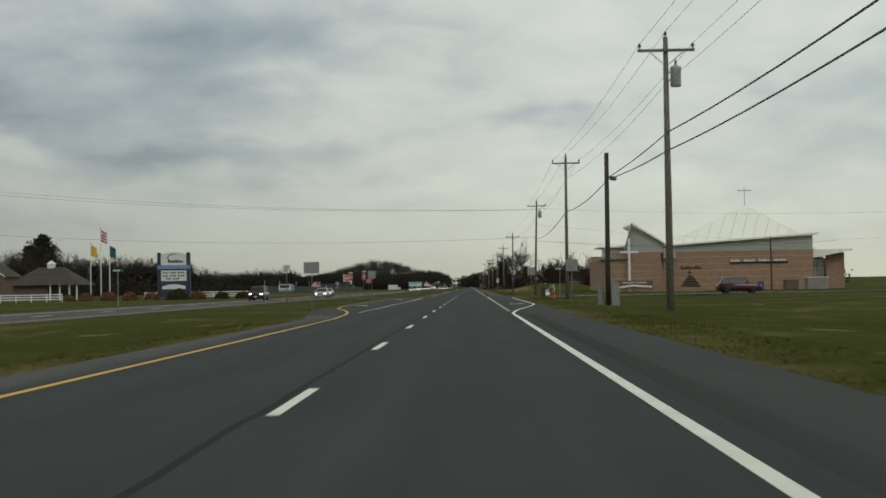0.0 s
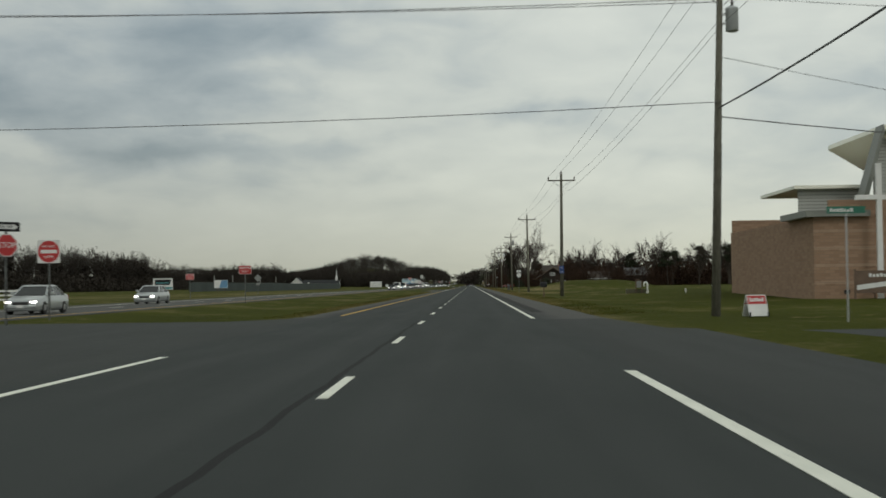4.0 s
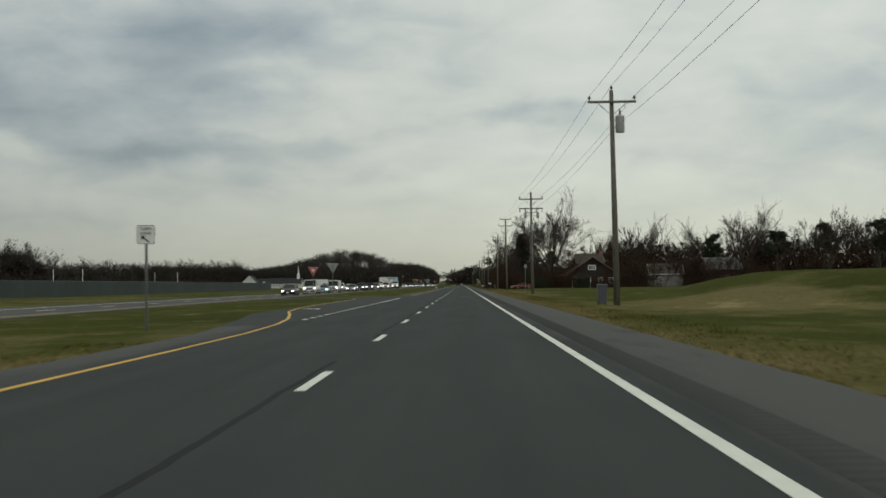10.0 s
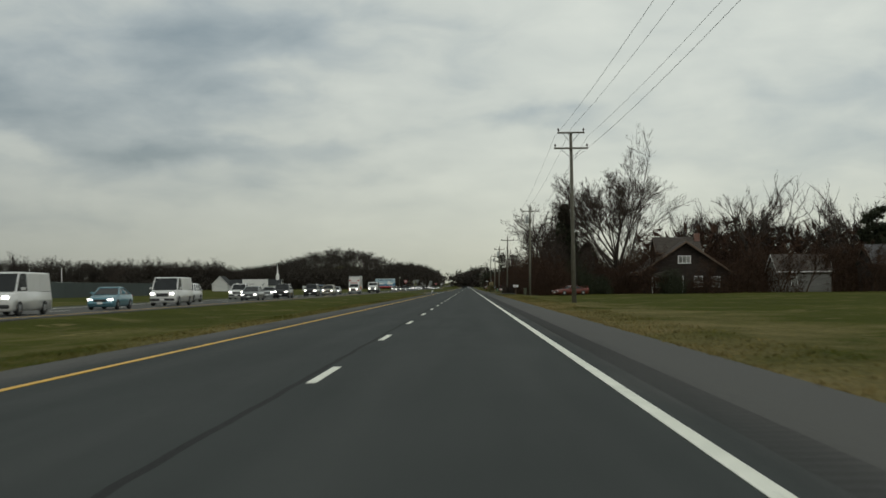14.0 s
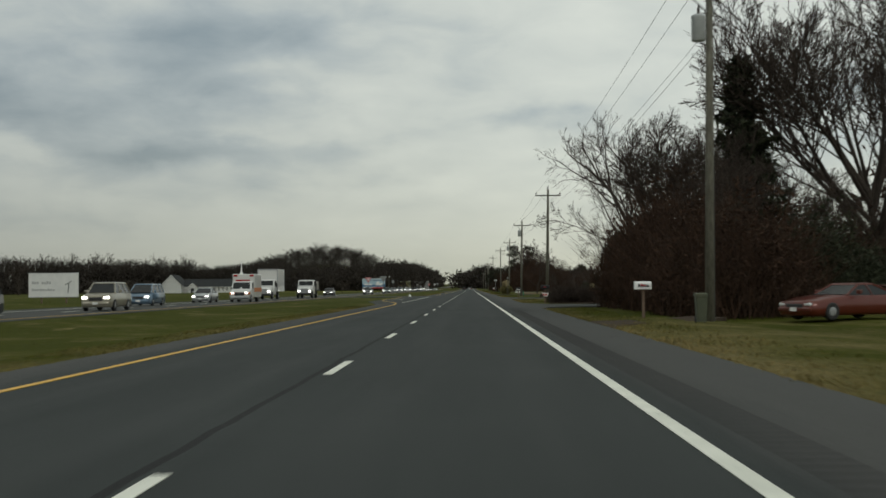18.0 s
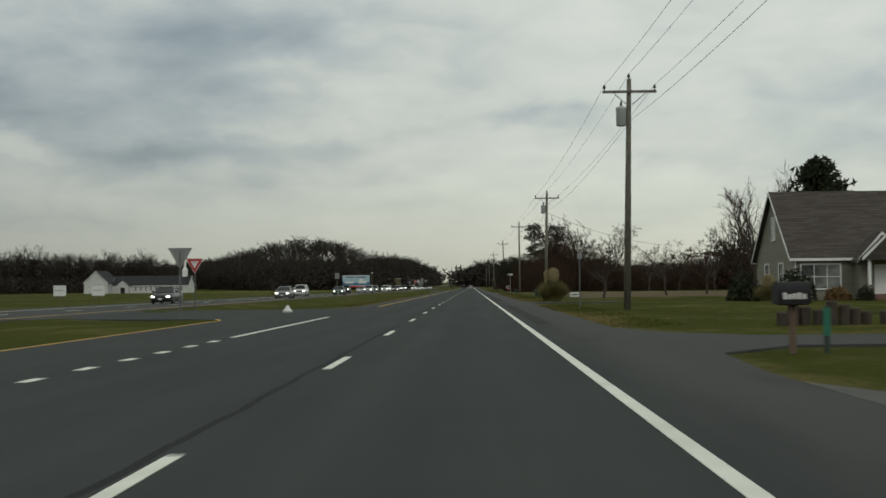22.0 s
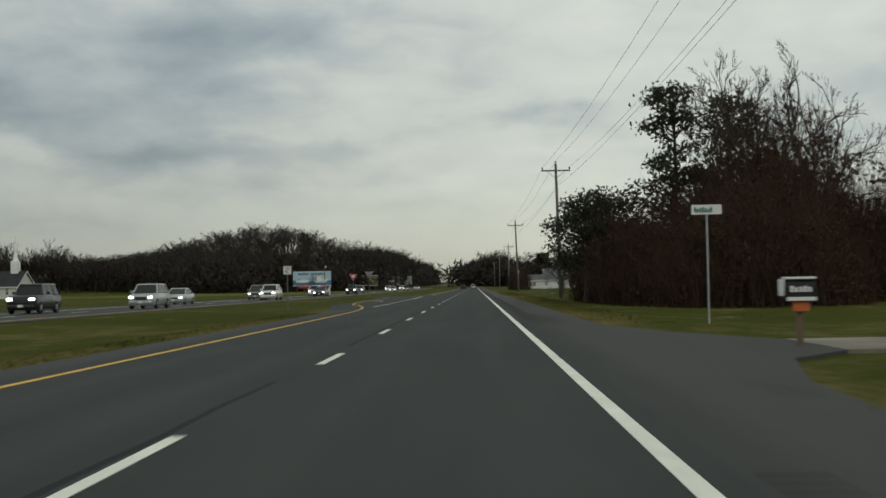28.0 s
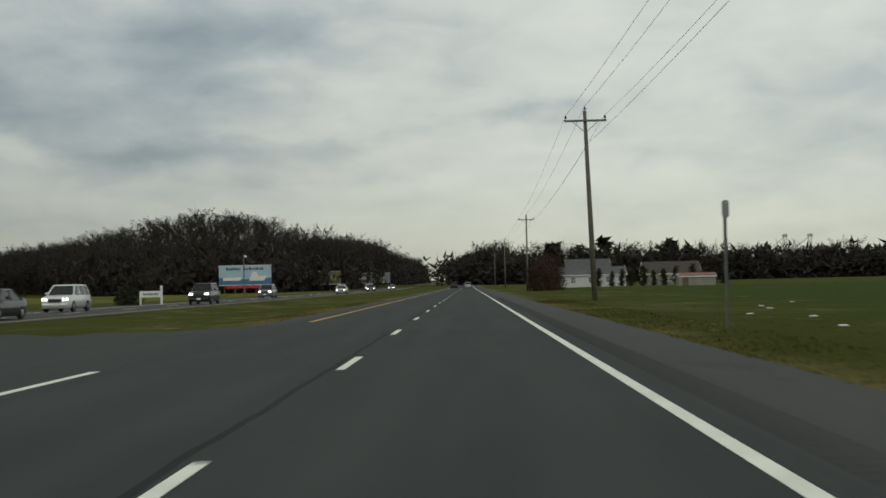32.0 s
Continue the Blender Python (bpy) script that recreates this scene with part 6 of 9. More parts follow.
# ---- signs and roadside things ----
def letters(parent, text, size, m, mat, name="lettering", depth=0.004):
    """Words in the built-in letters, turned into a mesh. They stand in the x-z plane and face -y before m."""
    cu = bpy.data.curves.new("text", "FONT")
    cu.body, cu.size, cu.align_x, cu.align_y, cu.extrude = text, size, "CENTER", "CENTER", depth
    tmp = bpy.data.objects.new("text", cu)
    scene.collection.objects.link(tmp)
    me = bpy.data.meshes.new_from_object(tmp.evaluated_get(bpy.context.evaluated_depsgraph_get()))
    bpy.data.objects.remove(tmp)
    bpy.data.curves.remove(cu)
    me.transform(m @ pose(0, 0, 0, 90, 0, 0))
    me.materials.clear()
    me.materials.append(mat)
    ob = new(name, me)
    ob.parent = parent
    return ob


POST_STEEL = simple("dull_post_steel", (0.10, 0.105, 0.10), (0.19, 0.195, 0.19), 0.6, 6.0, metal=0.4)


def post(parent, z1, y=0.06, x=0.0):
    """A galvanised U-channel post."""
    part("post", MB().box(x - 0.035, x + 0.035, y - 0.004, y + 0.004, -0.3, z1).box(x - 0.035, x - 0.029, y - 0.03, y - 0.004, -0.3, z1).box(x + 0.029, x + 0.035, y - 0.03, y - 0.004, -0.3, z1), POST_STEEL, parent)


def rounded(w, h, r=0.06, n=3):
    pts = []
    for cx, cz, a0 in ((w / 2 - r, h / 2 - r, 0), (-w / 2 + r, h / 2 - r, 90), (-w / 2 + r, -h / 2 + r, 180), (w / 2 - r, -h / 2 + r, 270)):
        for k in range(n + 1):
            a = radians(a0 + 90 * k / n)
            pts.append((cx + r * math.cos(a), cz + r * math.sin(a)))
    return pts


def panel(parent, poly, z, mat, name="panel", y0=-0.004, y1=0.004, label=""):
    return part(name, MB().slab([(x, zz + z) for x, zz in poly], y0, y1), mat, parent, label)


def road_sign(name, label, x, y, turn=0.0, top=3.0):
    s = thing(name, label, "road sign", "", (x, y, float(ground_z(x, y))), turn)
    post(s, top)
    return s


def blank_sign(x, y, z, w, h, label, top=None):
    s = road_sign("road_sign", label, x, y, 0, z + h / 2 - 0.1)
    panel(s, rounded(w, h, 0.05), z, SIGN_BACK, y0=-0.06, y1=-0.052)
    part("bolt", MB().box(-0.02, 0.02, -0.068, -0.06, z + h * 0.3, z + h * 0.3 + 0.04), STEEL, s)
    return s


blank_sign(8.4, 68.6, 2.45, 0.76, 0.76, "square sign seen from its bare aluminium back")
blank_sign(8.2, 118.2, 2.7, 0.8, 0.8, "square sign seen from its bare aluminium back")
blank_sign(-8.5, 68.7, 2.65, 1.02, 0.74, "wide sign seen from its bare aluminium back")
blank_sign(-8.5, 117.4, 2.68, 0.80, 0.80, "square sign seen from its bare aluminium back")
blank_sign(7.5, 714.4, 2.62, 0.25, 0.28, "small sign plate seen from its bare back")
blank_sign(8.0, 411.0, 2.8, 0.24, 0.36, "small sign plate seen from its bare back")
blank_sign(7.8, 986.5, 2.75, 0.16, 0.40, "narrow sign plate seen from its edge")
blank_sign(-16.0, 819.0, 2.85, 0.6, 0.75, "sign seen from its bare aluminium back")


def turn_lane_sign(x, y, z, k=0.66):
    s = road_sign("turn_lane_sign", "white turn lane sign with a black arrow on a steel post", x, y, 0, z)
    panel(s, rounded(0.76 * k, 0.80 * k), z, DARK_PAINT, "border", -0.004, 0.004)
    panel(s, rounded(0.72 * k, 0.76 * k), z, SIGN_WHITE, "face", -0.009, -0.004)
    letters(s, "TURN", 0.19 * k, pose(0, -0.013, z + 0.24 * k), DARK_PAINT)
    letters(s, "LANE", 0.19 * k, pose(0, -0.013, z + 0.05 * k), DARK_PAINT)
    arrow = [(-0.2, -0.05), (0.0, -0.06), (-0.06, -0.12), (0.16, -0.30), (0.1, -0.33), (-0.11, -0.17), (-0.17, -0.24)]
    panel(s, [(a * k, b * k) for a, b in arrow], z, DARK_PAINT, "arrow", -0.013, -0.009)


for x, y, z in ((-10.2, 69.1, 2.6), (-7.0, 325.4, 2.7), (-8.9, 908.7, 2.35)):
    turn_lane_sign(x, y, z)


def yield_sign(x, y, z, back=False):
    s = road_sign("yield_sign", "yield sign seen from its pale aluminium back" if back else "red and white triangular yield sign on a steel post", x, y, 180 if back else 0, z + 0.2)
    tri = [(-0.52, 0.36), (0.0, -0.55), (0.52, 0.36)]

    def scaled(k, up=0.0):
        return [(a * k, (b - 0.06) * k + 0.06 + up) for a, b in tri]

    panel(s, scaled(1.0), z, SIGN_BACK, "plate", -0.004, 0.004)
    panel(s, scaled(0.96), z, SIGN_WHITE, "border", -0.008, -0.004)
    panel(s, scaled(0.9), z, SIGN_RED, "face", -0.012, -0.008)
    panel(s, scaled(0.45), z, SIGN_WHITE, "centre", -0.016, -0.012)
    letters(s, "YIELD", 0.12, pose(0, -0.02, z + 0.13), SIGN_RED)


for x, y, z, b in ((-9.6, 400.3, 2.8, True), (-13.7, 419.8, 2.8, False), (-10.2, 704.7, 2.6, True), (-13.9, 723.9, 2.7, False), (-9.9, 978.0, 2.65, True), (-13.5, 995.6, 2.65, False)):
    yield_sign(x, y, z, b)


def north_one():
    s = road_sign("route_sign", "black and white route marker on a steel post", 8.0, 274.0, 0, 3.0)
    panel(s, rounded(0.64, 0.32, 0.04), 2.84, DARK_PAINT, "plate_border")
    panel(s, rounded(0.60, 0.28, 0.04), 2.84, SIGN_WHITE, "plate", -0.009, -0.004)
    letters(s, "NORTH", 0.19, pose(0, -0.013, 2.84), DARK_PAINT)
    panel(s, rounded(0.64, 0.66, 0.03), 2.32, DARK_PAINT, "marker")
    panel(s, [(0.29 * math.cos(6.2832 * k / 28), 0.29 * math.sin(6.2832 * k / 28)) for k in range(28)], 2.32, SIGN_WHITE, "disc", -0.009, -0.004)
    letters(s, "1", 0.46, pose(0, -0.013, 2.32), DARK_PAINT)


north_one()


def wrong_way(x, y, z):
    s = road_sign("wrong_way_sign", "red wrong way sign on a steel post", x, y, 0, z + 0.3)
    panel(s, rounded(0.98, 0.68), z, SIGN_WHITE, "border")
    panel(s, rounded(0.93, 0.63), z, SIGN_RED, "face", -0.009, -0.004)
    letters(s, "WRONG", 0.24, pose(0, -0.013, z + 0.14), SIGN_WHITE)
    letters(s, "WAY", 0.24, pose(0, -0.013, z - 0.14), SIGN_WHITE)


wrong_way(-16.1, 205.5, 2.6)
wrong_way(-30.6, 250.0, 2.5)


def octagon(r):
    return [(r * math.cos(radians(22.5 + 45 * k)), r * math.sin(radians(22.5 + 45 * k))) for k in range(8)]


def stop_post(x, y, z, back, way):
    s = road_sign("stop_sign", "stop sign with a one way plate above, seen from behind" if back else "red stop sign with a one way plate above", x, y, 62 if back else 50, z + 0.75)
    panel(s, octagon(0.41), z, SIGN_BACK, "plate")
    panel(s, octagon(0.40), z, SIGN_WHITE, "border", -0.008, -0.004)
    panel(s, octagon(0.375), z, SIGN_RED, "face", -0.012, -0.008)
    letters(s, "STOP", 0.26, pose(0, -0.016, z), SIGN_WHITE)
    o = panel(s, rounded(0.92, 0.32, 0.03), z + 0.62, DARK_PAINT, "one_way_plate", -0.05, -0.042)
    panel(s, [(-0.36, -0.07), (0.2, -0.07), (0.2, -0.12), (0.38, 0.0), (0.2, 0.12), (0.2, 0.07), (-0.36, 0.07)], z + 0.62, SIGN_WHITE, "one_way_arrow", -0.055, -0.05)
    letters(s, "ONE WAY", 0.12, pose(-0.06, -0.058, z + 0.62), DARK_PAINT)


stop_post(-10.4, 129.7, 2.55, True, 1)
stop_post(-13.9, 149.9, 2.75, False, 1)
s = road_sign("do_not_enter_sign", "white do not enter sign with a red disc", -15.2, 157.8, 0, 3.0)
panel(s, rounded(0.92, 0.92, 0.05), 2.72, SIGN_WHITE, "face")
panel(s, [(0.43 * math.cos(6.2832 * k / 28), 0.43 * math.sin(6.2832 * k / 28)) for k in range(28)], 2.72, SIGN_RED, "disc", -0.009, -0.004)
panel(s, rounded(0.66, 0.14, 0.01), 2.72, SIGN_WHITE, "bar", -0.013, -0.009)
letters(s, "DO NOT", 0.13, pose(0, -0.013, 2.93), SIGN_WHITE)
letters(s, "ENTER", 0.13, pose(0, -0.013, 2.51), SIGN_WHITE)
s = road_sign("warning_sign", "diamond sign seen from its pale back with a plate below", -32.8, 308.0, 0, 3.1)
panel(s, [(0, -0.62), (0.62, 0), (0, 0.62), (-0.62, 0)], 2.75, SIGN_BACK, "plate", -0.06, -0.052)
panel(s, rounded(0.6, 0.4, 0.04), 1.75, SIGN_BACK, "lower_plate", -0.06, -0.052)


def street_sign(x, y, z, w, mat, ink, label, height=0.2):
    s = thing("street_name_sign", label, "road sign", "", (x, y, float(ground_z(x, y))))
    part("post", MB().tube([(0, 0, -0.3), (0, 0, z - height / 2)], 0.028, 6), STEEL, s)
    panel(s, rounded(w, height, 0.02), z, mat, "name_plate", -0.006, 0.006)
    bars(s, -w * 0.42, z - height * 0.28, w * 0.62, height * 0.52, 7, ink, -0.006)
    return s


street_sign(8.9, 869.0, 3.17, 0.84, SIGN_WHITE, SIGN_GREEN, "white street name sign with green writing on a thin post", 0.27)
street_sign(13.3, 147.8, 3.5, 1.2, SIGN_GREEN, SIGN_WHITE, "green street name sign on a thin post", 0.22)
street_sign(-30.2, 100.0, 3.3, 1.0, SIGN_GREEN, SIGN_WHITE, "green street name sign across the highway", 0.24)
bp = thing("pole_sign", "small blue sign plate fixed to a wooden pole", "road sign", "", (9.7, 219.5, 0))
panel(bp, rounded(0.40, 0.36, 0.03), 2.56, SIGN_BLUE, "plate", -0.02, -0.01)
bars(bp, -0.14, 2.55, 0.28, 0.07, 5, SIGN_WHITE, -0.02)
panel(bp, rounded(0.40, 0.27, 0.03), 2.2, SIGN_BLUE, "lower_plate", -0.02, -0.01)
bars(bp, -0.13, 2.17, 0.26, 0.06, 4, SIGN_WHITE, -0.02)
part("strap", MB().box(-0.16, 0.16, -0.012, 0.1, 2.5, 2.54), STEEL, bp)


def mailbox(x, y, mat, label, turn=0.0, wood=True, base_h=1.05, flag=True, bars_on=0, big=1.0):
    m = thing("mailbox", label, "mailbox", "", (x, y, float(ground_z(x, y))), turn)
    part("post", MB().box(-0.05, 0.05, -0.05, 0.05, -0.3, base_h - 0.02, 0.008), BROWN_WOOD, m)
    w, h, l = 0.16 * big, 0.13 * big, 0.29 if big == 1.0 else 0.265
    prof = [(-w, 0), (w, 0), (w, h)] + [(w * math.cos(radians(a)), h + w * math.sin(radians(a))) for a in range(20, 180, 20)] + [(-w, h)]
    b = MB().slab([(px, pz) for px, pz in prof], -l, l).move(pose(0, 0, base_h, 0, 0, 90))
    box = part("box", b, mat, m)
    part("door", MB().slab([(px * 1.03, pz * 1.02) for px, pz in prof], -0.012, 0.012).move(pose(-l - 0.012, 0, base_h, 0, 0, 90)), mat, m)
    part("shelf", MB().box(-l, l, -0.1, 0.1, base_h - 0.025, base_h), BROWN_WOOD, m)
    if flag:
        part("flag", MB().box(-0.1, 0.08, -w - 0.02, -w - 0.008, base_h + 0.12, base_h + 0.16).box(-0.12, -0.04, -w - 0.02, -w - 0.008, base_h + 0.12, base_h + 0.2), SIGN_RED, m)
    if bars_on:
        bars(m, -0.2, base_h + 0.08, 0.4, 0.11, bars_on, SIGN_WHITE if mat is not WHITE_PAINT else DARK_PAINT, -w - 0.003, name="number_bars")
    return m


mailbox(7.8, 214.7, DARK_PAINT, "large black metal mailbox on a wooden post", base_h=0.86, flag=False, big=1.55)
mailbox(8.3, 577.1, WHITE_PAINT, "white metal mailbox on a wooden post", bars_on=5)
mailbox(7.5, 673.7, DARK_PAINT, "large black mailbox on a wooden post", base_h=0.83, flag=False, bars_on=5, big=1.3)
mb = mailbox(8.2, 856.7, DARK_PAINT, "dark mailbox with white plates and an orange notice", base_h=0.95, flag=False, bars_on=5, big=1.1)
part("top_plate", MB().box(-0.27, 0.27, -0.17, 0.17, 1.255, 1.30, 0.01), WHITE_PAINT, mb, "white plate")
part("end_plate", MB().box(-0.33, -0.295, -0.16, 0.16, 0.96, 1.26, 0.01), WHITE_PAINT, mb, "white plate")
part("shelf_plate", MB().box(-0.26, 0.26, -0.19, -0.155, 0.87, 0.94, 0.008), WHITE_PAINT, mb, "white plate")
part("orange_notice", MB().box(-0.14, 0.16, -0.12, -0.055, 0.68, 0.86, 0.01), simple("orange_notice_card", (0.42, 0.09, 0.02), (0.55, 0.13, 0.03), 0.5), mb, "orange notice")
mailbox(7.45, 622.3, DARK_PAINT, "black mailbox with a red flag on a post", bars_on=0)
mk = thing("drive_marker", "green reflective drive marker post with bars", "marker", "", (8.04, 673.6, -0.02))
part("stake", MB().box(-0.045, 0.045, -0.02, 0.02, -0.2, 0.8, 0.01), GREEN_PLASTIC, mk)
part("plate", MB().box(-0.06, 0.06, -0.03, -0.02, 0.3, 0.77), SIGN_GREEN, mk)
ns = thing("mailbox_notice", "small white notice with orange marks fixed to a mailbox post", "notice", "", (7.45, 622.3, 0))
part("board", MB().slab([(-0.12, 0.5), (0.16, 0.5), (0.26, 0.78), (-0.26, 0.78)], -0.08, -0.056), SIGN_WHITE, ns)
bars(ns, -0.17, 0.57, 0.34, 0.15, 3, HYDRANT_RED, -0.08)


def bin_can(x, y, mat, label, w=0.62, h=1.05, turn=0.0):
    b = thing("wheeled_bin", label, "bin", "", (x, y, float(ground_z(x, y))), turn)
    rings = [[(sx * w / 2 * k, sy * w / 2 * k * 1.1, z) for sx, sy in ((-1, -0.85), (-0.85, -1), (0.85, -1), (1, -0.85), (1, 0.85), (0.85, 1), (-0.85, 1), (-1, 0.85))] for z, k in ((0.04, 0.78), (0.5 * h, 0.9), (0.94 * h, 1.0), (0.96 * h, 1.06), (h, 1.06))]
    part("body", MB().loft(rings), mat, b)
    part("lid", MB().loft([[(sx * w / 2 * k, sy * w / 2 * k * 1.1, z) for sx, sy in ((-1, -1), (1, -1), (1, 1), (-1, 1))] for z, k in ((h, 1.1), (h + 0.05, 1.1), (h + 0.09, 0.8))]), mat, b)
    for sx in (-1, 1):
        part("wheel", MB().tube([(sx * w * 0.36, w * 0.5, 0.12), (sx * w * 0.44, w * 0.5, 0.12)], 0.12, 12), DARK_PAINT, b)
    part("handle", MB().tube([(-w * 0.4, w * 0.62, h * 0.93), (w * 0.4, w * 0.62, h * 0.93)], 0.02, 6), mat, b)
    return b


bin_can(9.2, 114.3, GREEN_PLASTIC, "dark green wheeled bin on the verge", 0.48, 0.98)
bin_can(9.1, 355.3, GREY_PLASTIC, "blue-grey wheeled bin beside a pole", 0.5, 0.98)
bin_can(9.25, 570.9, simple("faded_green_plastic", (0.040, 0.052, 0.030), (0.085, 0.090, 0.055), 0.7, 2.5), "faded green bin beside a pole", 0.36, 0.86)
bin_can(8.7, 777.3, GREEN_PLASTIC, "dark green bin beside a pole", 0.5, 0.72)
bin_can(9.4, 853.6, GREEN_PLASTIC, "small dark bin beside a pole", 0.4, 0.6)


def hydrant(x, y):
    h = thing("fire_hydrant", "red fire hydrant with a green bonnet", "hydrant", "", (x, y, float(ground_z(x, y))))
    part("barrel", MB().lathe((0, 0, 0), [(0.17, -0.1), (0.17, 0.05), (0.12, 0.07), (0.115, 0.52), (0.15, 0.54), (0.15, 0.58), (0.12, 0.6), (0.12, 0.68)], 14), HYDRANT_RED, h, "", True)
    part("bonnet", MB().lathe((0, 0, 0.68), [(0.14, 0), (0.14, 0.03), (0.11, 0.11), (0.05, 0.16), (0.035, 0.17), (0.035, 0.22)], 14), HYDRANT_GREEN, h, "green bonnet", True)
    for a in (-90, 0, 180):
        d = Vector((math.cos(radians(a)), math.sin(radians(a)), 0))
        part("outlet", MB().tube([d * 0.08 + Vector((0, 0, 0.46)), d * 0.2 + Vector((0, 0, 0.46)), d * 0.22 + Vector((0, 0, 0.46))], [0.06, 0.06, 0.045], 10), HYDRANT_RED, h)


hydrant(9.6, 104.6)


def cabinet(x, y, w, h, label):
    c = thing("utility_cabinet", label, "utility box", "", (x, y, float(ground_z(x, y))))
    part("body", MB().box(-w / 2, w / 2, -0.2, 0.2, 0, h, 0.02), SIGN_BACK, c)
    part("lid", MB().box(-w / 2 - 0.02, w / 2 + 0.02, -0.22, 0.22, h, h + 0.05, 0.015), SIGN_BACK, c)
    part("base", MB().box(-w / 2 - 0.05, w / 2 + 0.05, -0.25, 0.25, -0.1, 0.04), CONCRETE, c)
    part("latch", MB().box(w * 0.2, w * 0.3, -0.225, -0.2, h * 0.45, h * 0.6), DARK_PAINT, c)


cabinet(10.15, 59.6, 0.42, 1.25, "tall grey-green utility cabinet beside the pole")
cabinet(9.45, 60.9, 0.3, 1.05, "narrow grey utility cabinet beside the pole")


def a_frame(x, y, turn, k=1.0):
    a = thing("sandwich_board", "red and white sandwich board on the grass", "notice board", "", (x, y, float(ground_z(x, y))), turn)
    for s in (-1, 1):
        part("board", MB().box(-0.6, 0.6, -0.02, 0.02, 0.1, 1.2).move(pose(0, s * 0.3, 0, s * 14)), SIGN_WHITE, a)
        part("red_panel", MB().box(-0.56, 0.56, -0.026, -0.02, 0.72, 1.15).move(pose(0, s * 0.3, 0, s * 14)), SIGN_RED, a)
    bars(a, -0.45, 0.85, 0.9, 0.2, 7, SIGN_WHITE, -0.028, pose(0, -0.3, 0, -14))
    for x0 in (-0.57, 0.57):
        part("leg", MB().box(x0 - 0.03, x0 + 0.03, -0.33, -0.27, 0, 0.3), DARK_PAINT, a)
    a.matrix_world = pose(x, y, float(ground_z(x, y)), 0, 0, turn) @ Matrix.Scale(k, 4)


a_frame(11.9, 154.2, 25, 0.72)


def vent_pipe(x, y, h, r=0.06):
    p = thing("vent_pipe", "white plastic vent pipe bent over at its top", "pipe", "vent pipes", (x, y, float(ground_z(x, y))))
    pts = [(0, 0, -0.1), (0, 0, h - 0.2)] + [(-0.16 + 0.16 * math.cos(radians(a)), 0, h - 0.2 + 0.2 * math.sin(radians(a))) for a in range(20, 181, 20)] + [(-0.32, 0, h - 0.38)]
    part("pipe", MB().tube(pts, r * 1.35, 10), WHITE_PAINT, p, "", True)
    part("collar", MB().lathe((0, 0, 0), [(r * 2, 0), (r * 2, 0.12), (r * 1.4, 0.14)], 10), WHITE_PAINT, p)


vent_pipe(17.4, 220.2, 0.98)
vent_pipe(25.6, 231.0, 0.58)
pc = thing("meter_board", "grey electric box on posts in the field", "utility box", "", (16.9, 221.0, float(ground_z(16.9, 221.0)) - 0.25))
part("box", MB().box(-0.35, 0.05, -0.1, 0.08, 0.75, 1.35, 0.02), SIGN_BACK, pc)
for x in (-0.42, 0.1):
    part("post", MB().box(x - 0.04, x + 0.04, 0.0, 0.08, -0.2, 1.4), BROWN_WOOD, pc)
# a solid block stands in for a low see-through enclosure
pl = thing("concrete_pad", "low olive-grey block standing in for a low mesh enclosure", "slab", "", (16.5, 221.5, float(ground_z(16.5, 221.5)) - 0.1))
part("slab", MB().box(-0.85, 0.95, -0.3, 0.4, 0, 0.48, 0.03), simple("olive_grey_block", (0.062, 0.060, 0.034), (0.115, 0.110, 0.070), 0.9, 0.8), pl)
cp = thing("cleanout_pipe", "short white capped pipe in the grass", "pipe", "", (20.6, 219.0, float(ground_z(20.6, 219.0)) - 0.1))
part("pipe", MB().lathe((0, 0, 0), [(0.06, 0), (0.06, 0.3), (0.08, 0.32), (0.08, 0.42), (0.02, 0.44)], 10), WHITE_PAINT, cp)


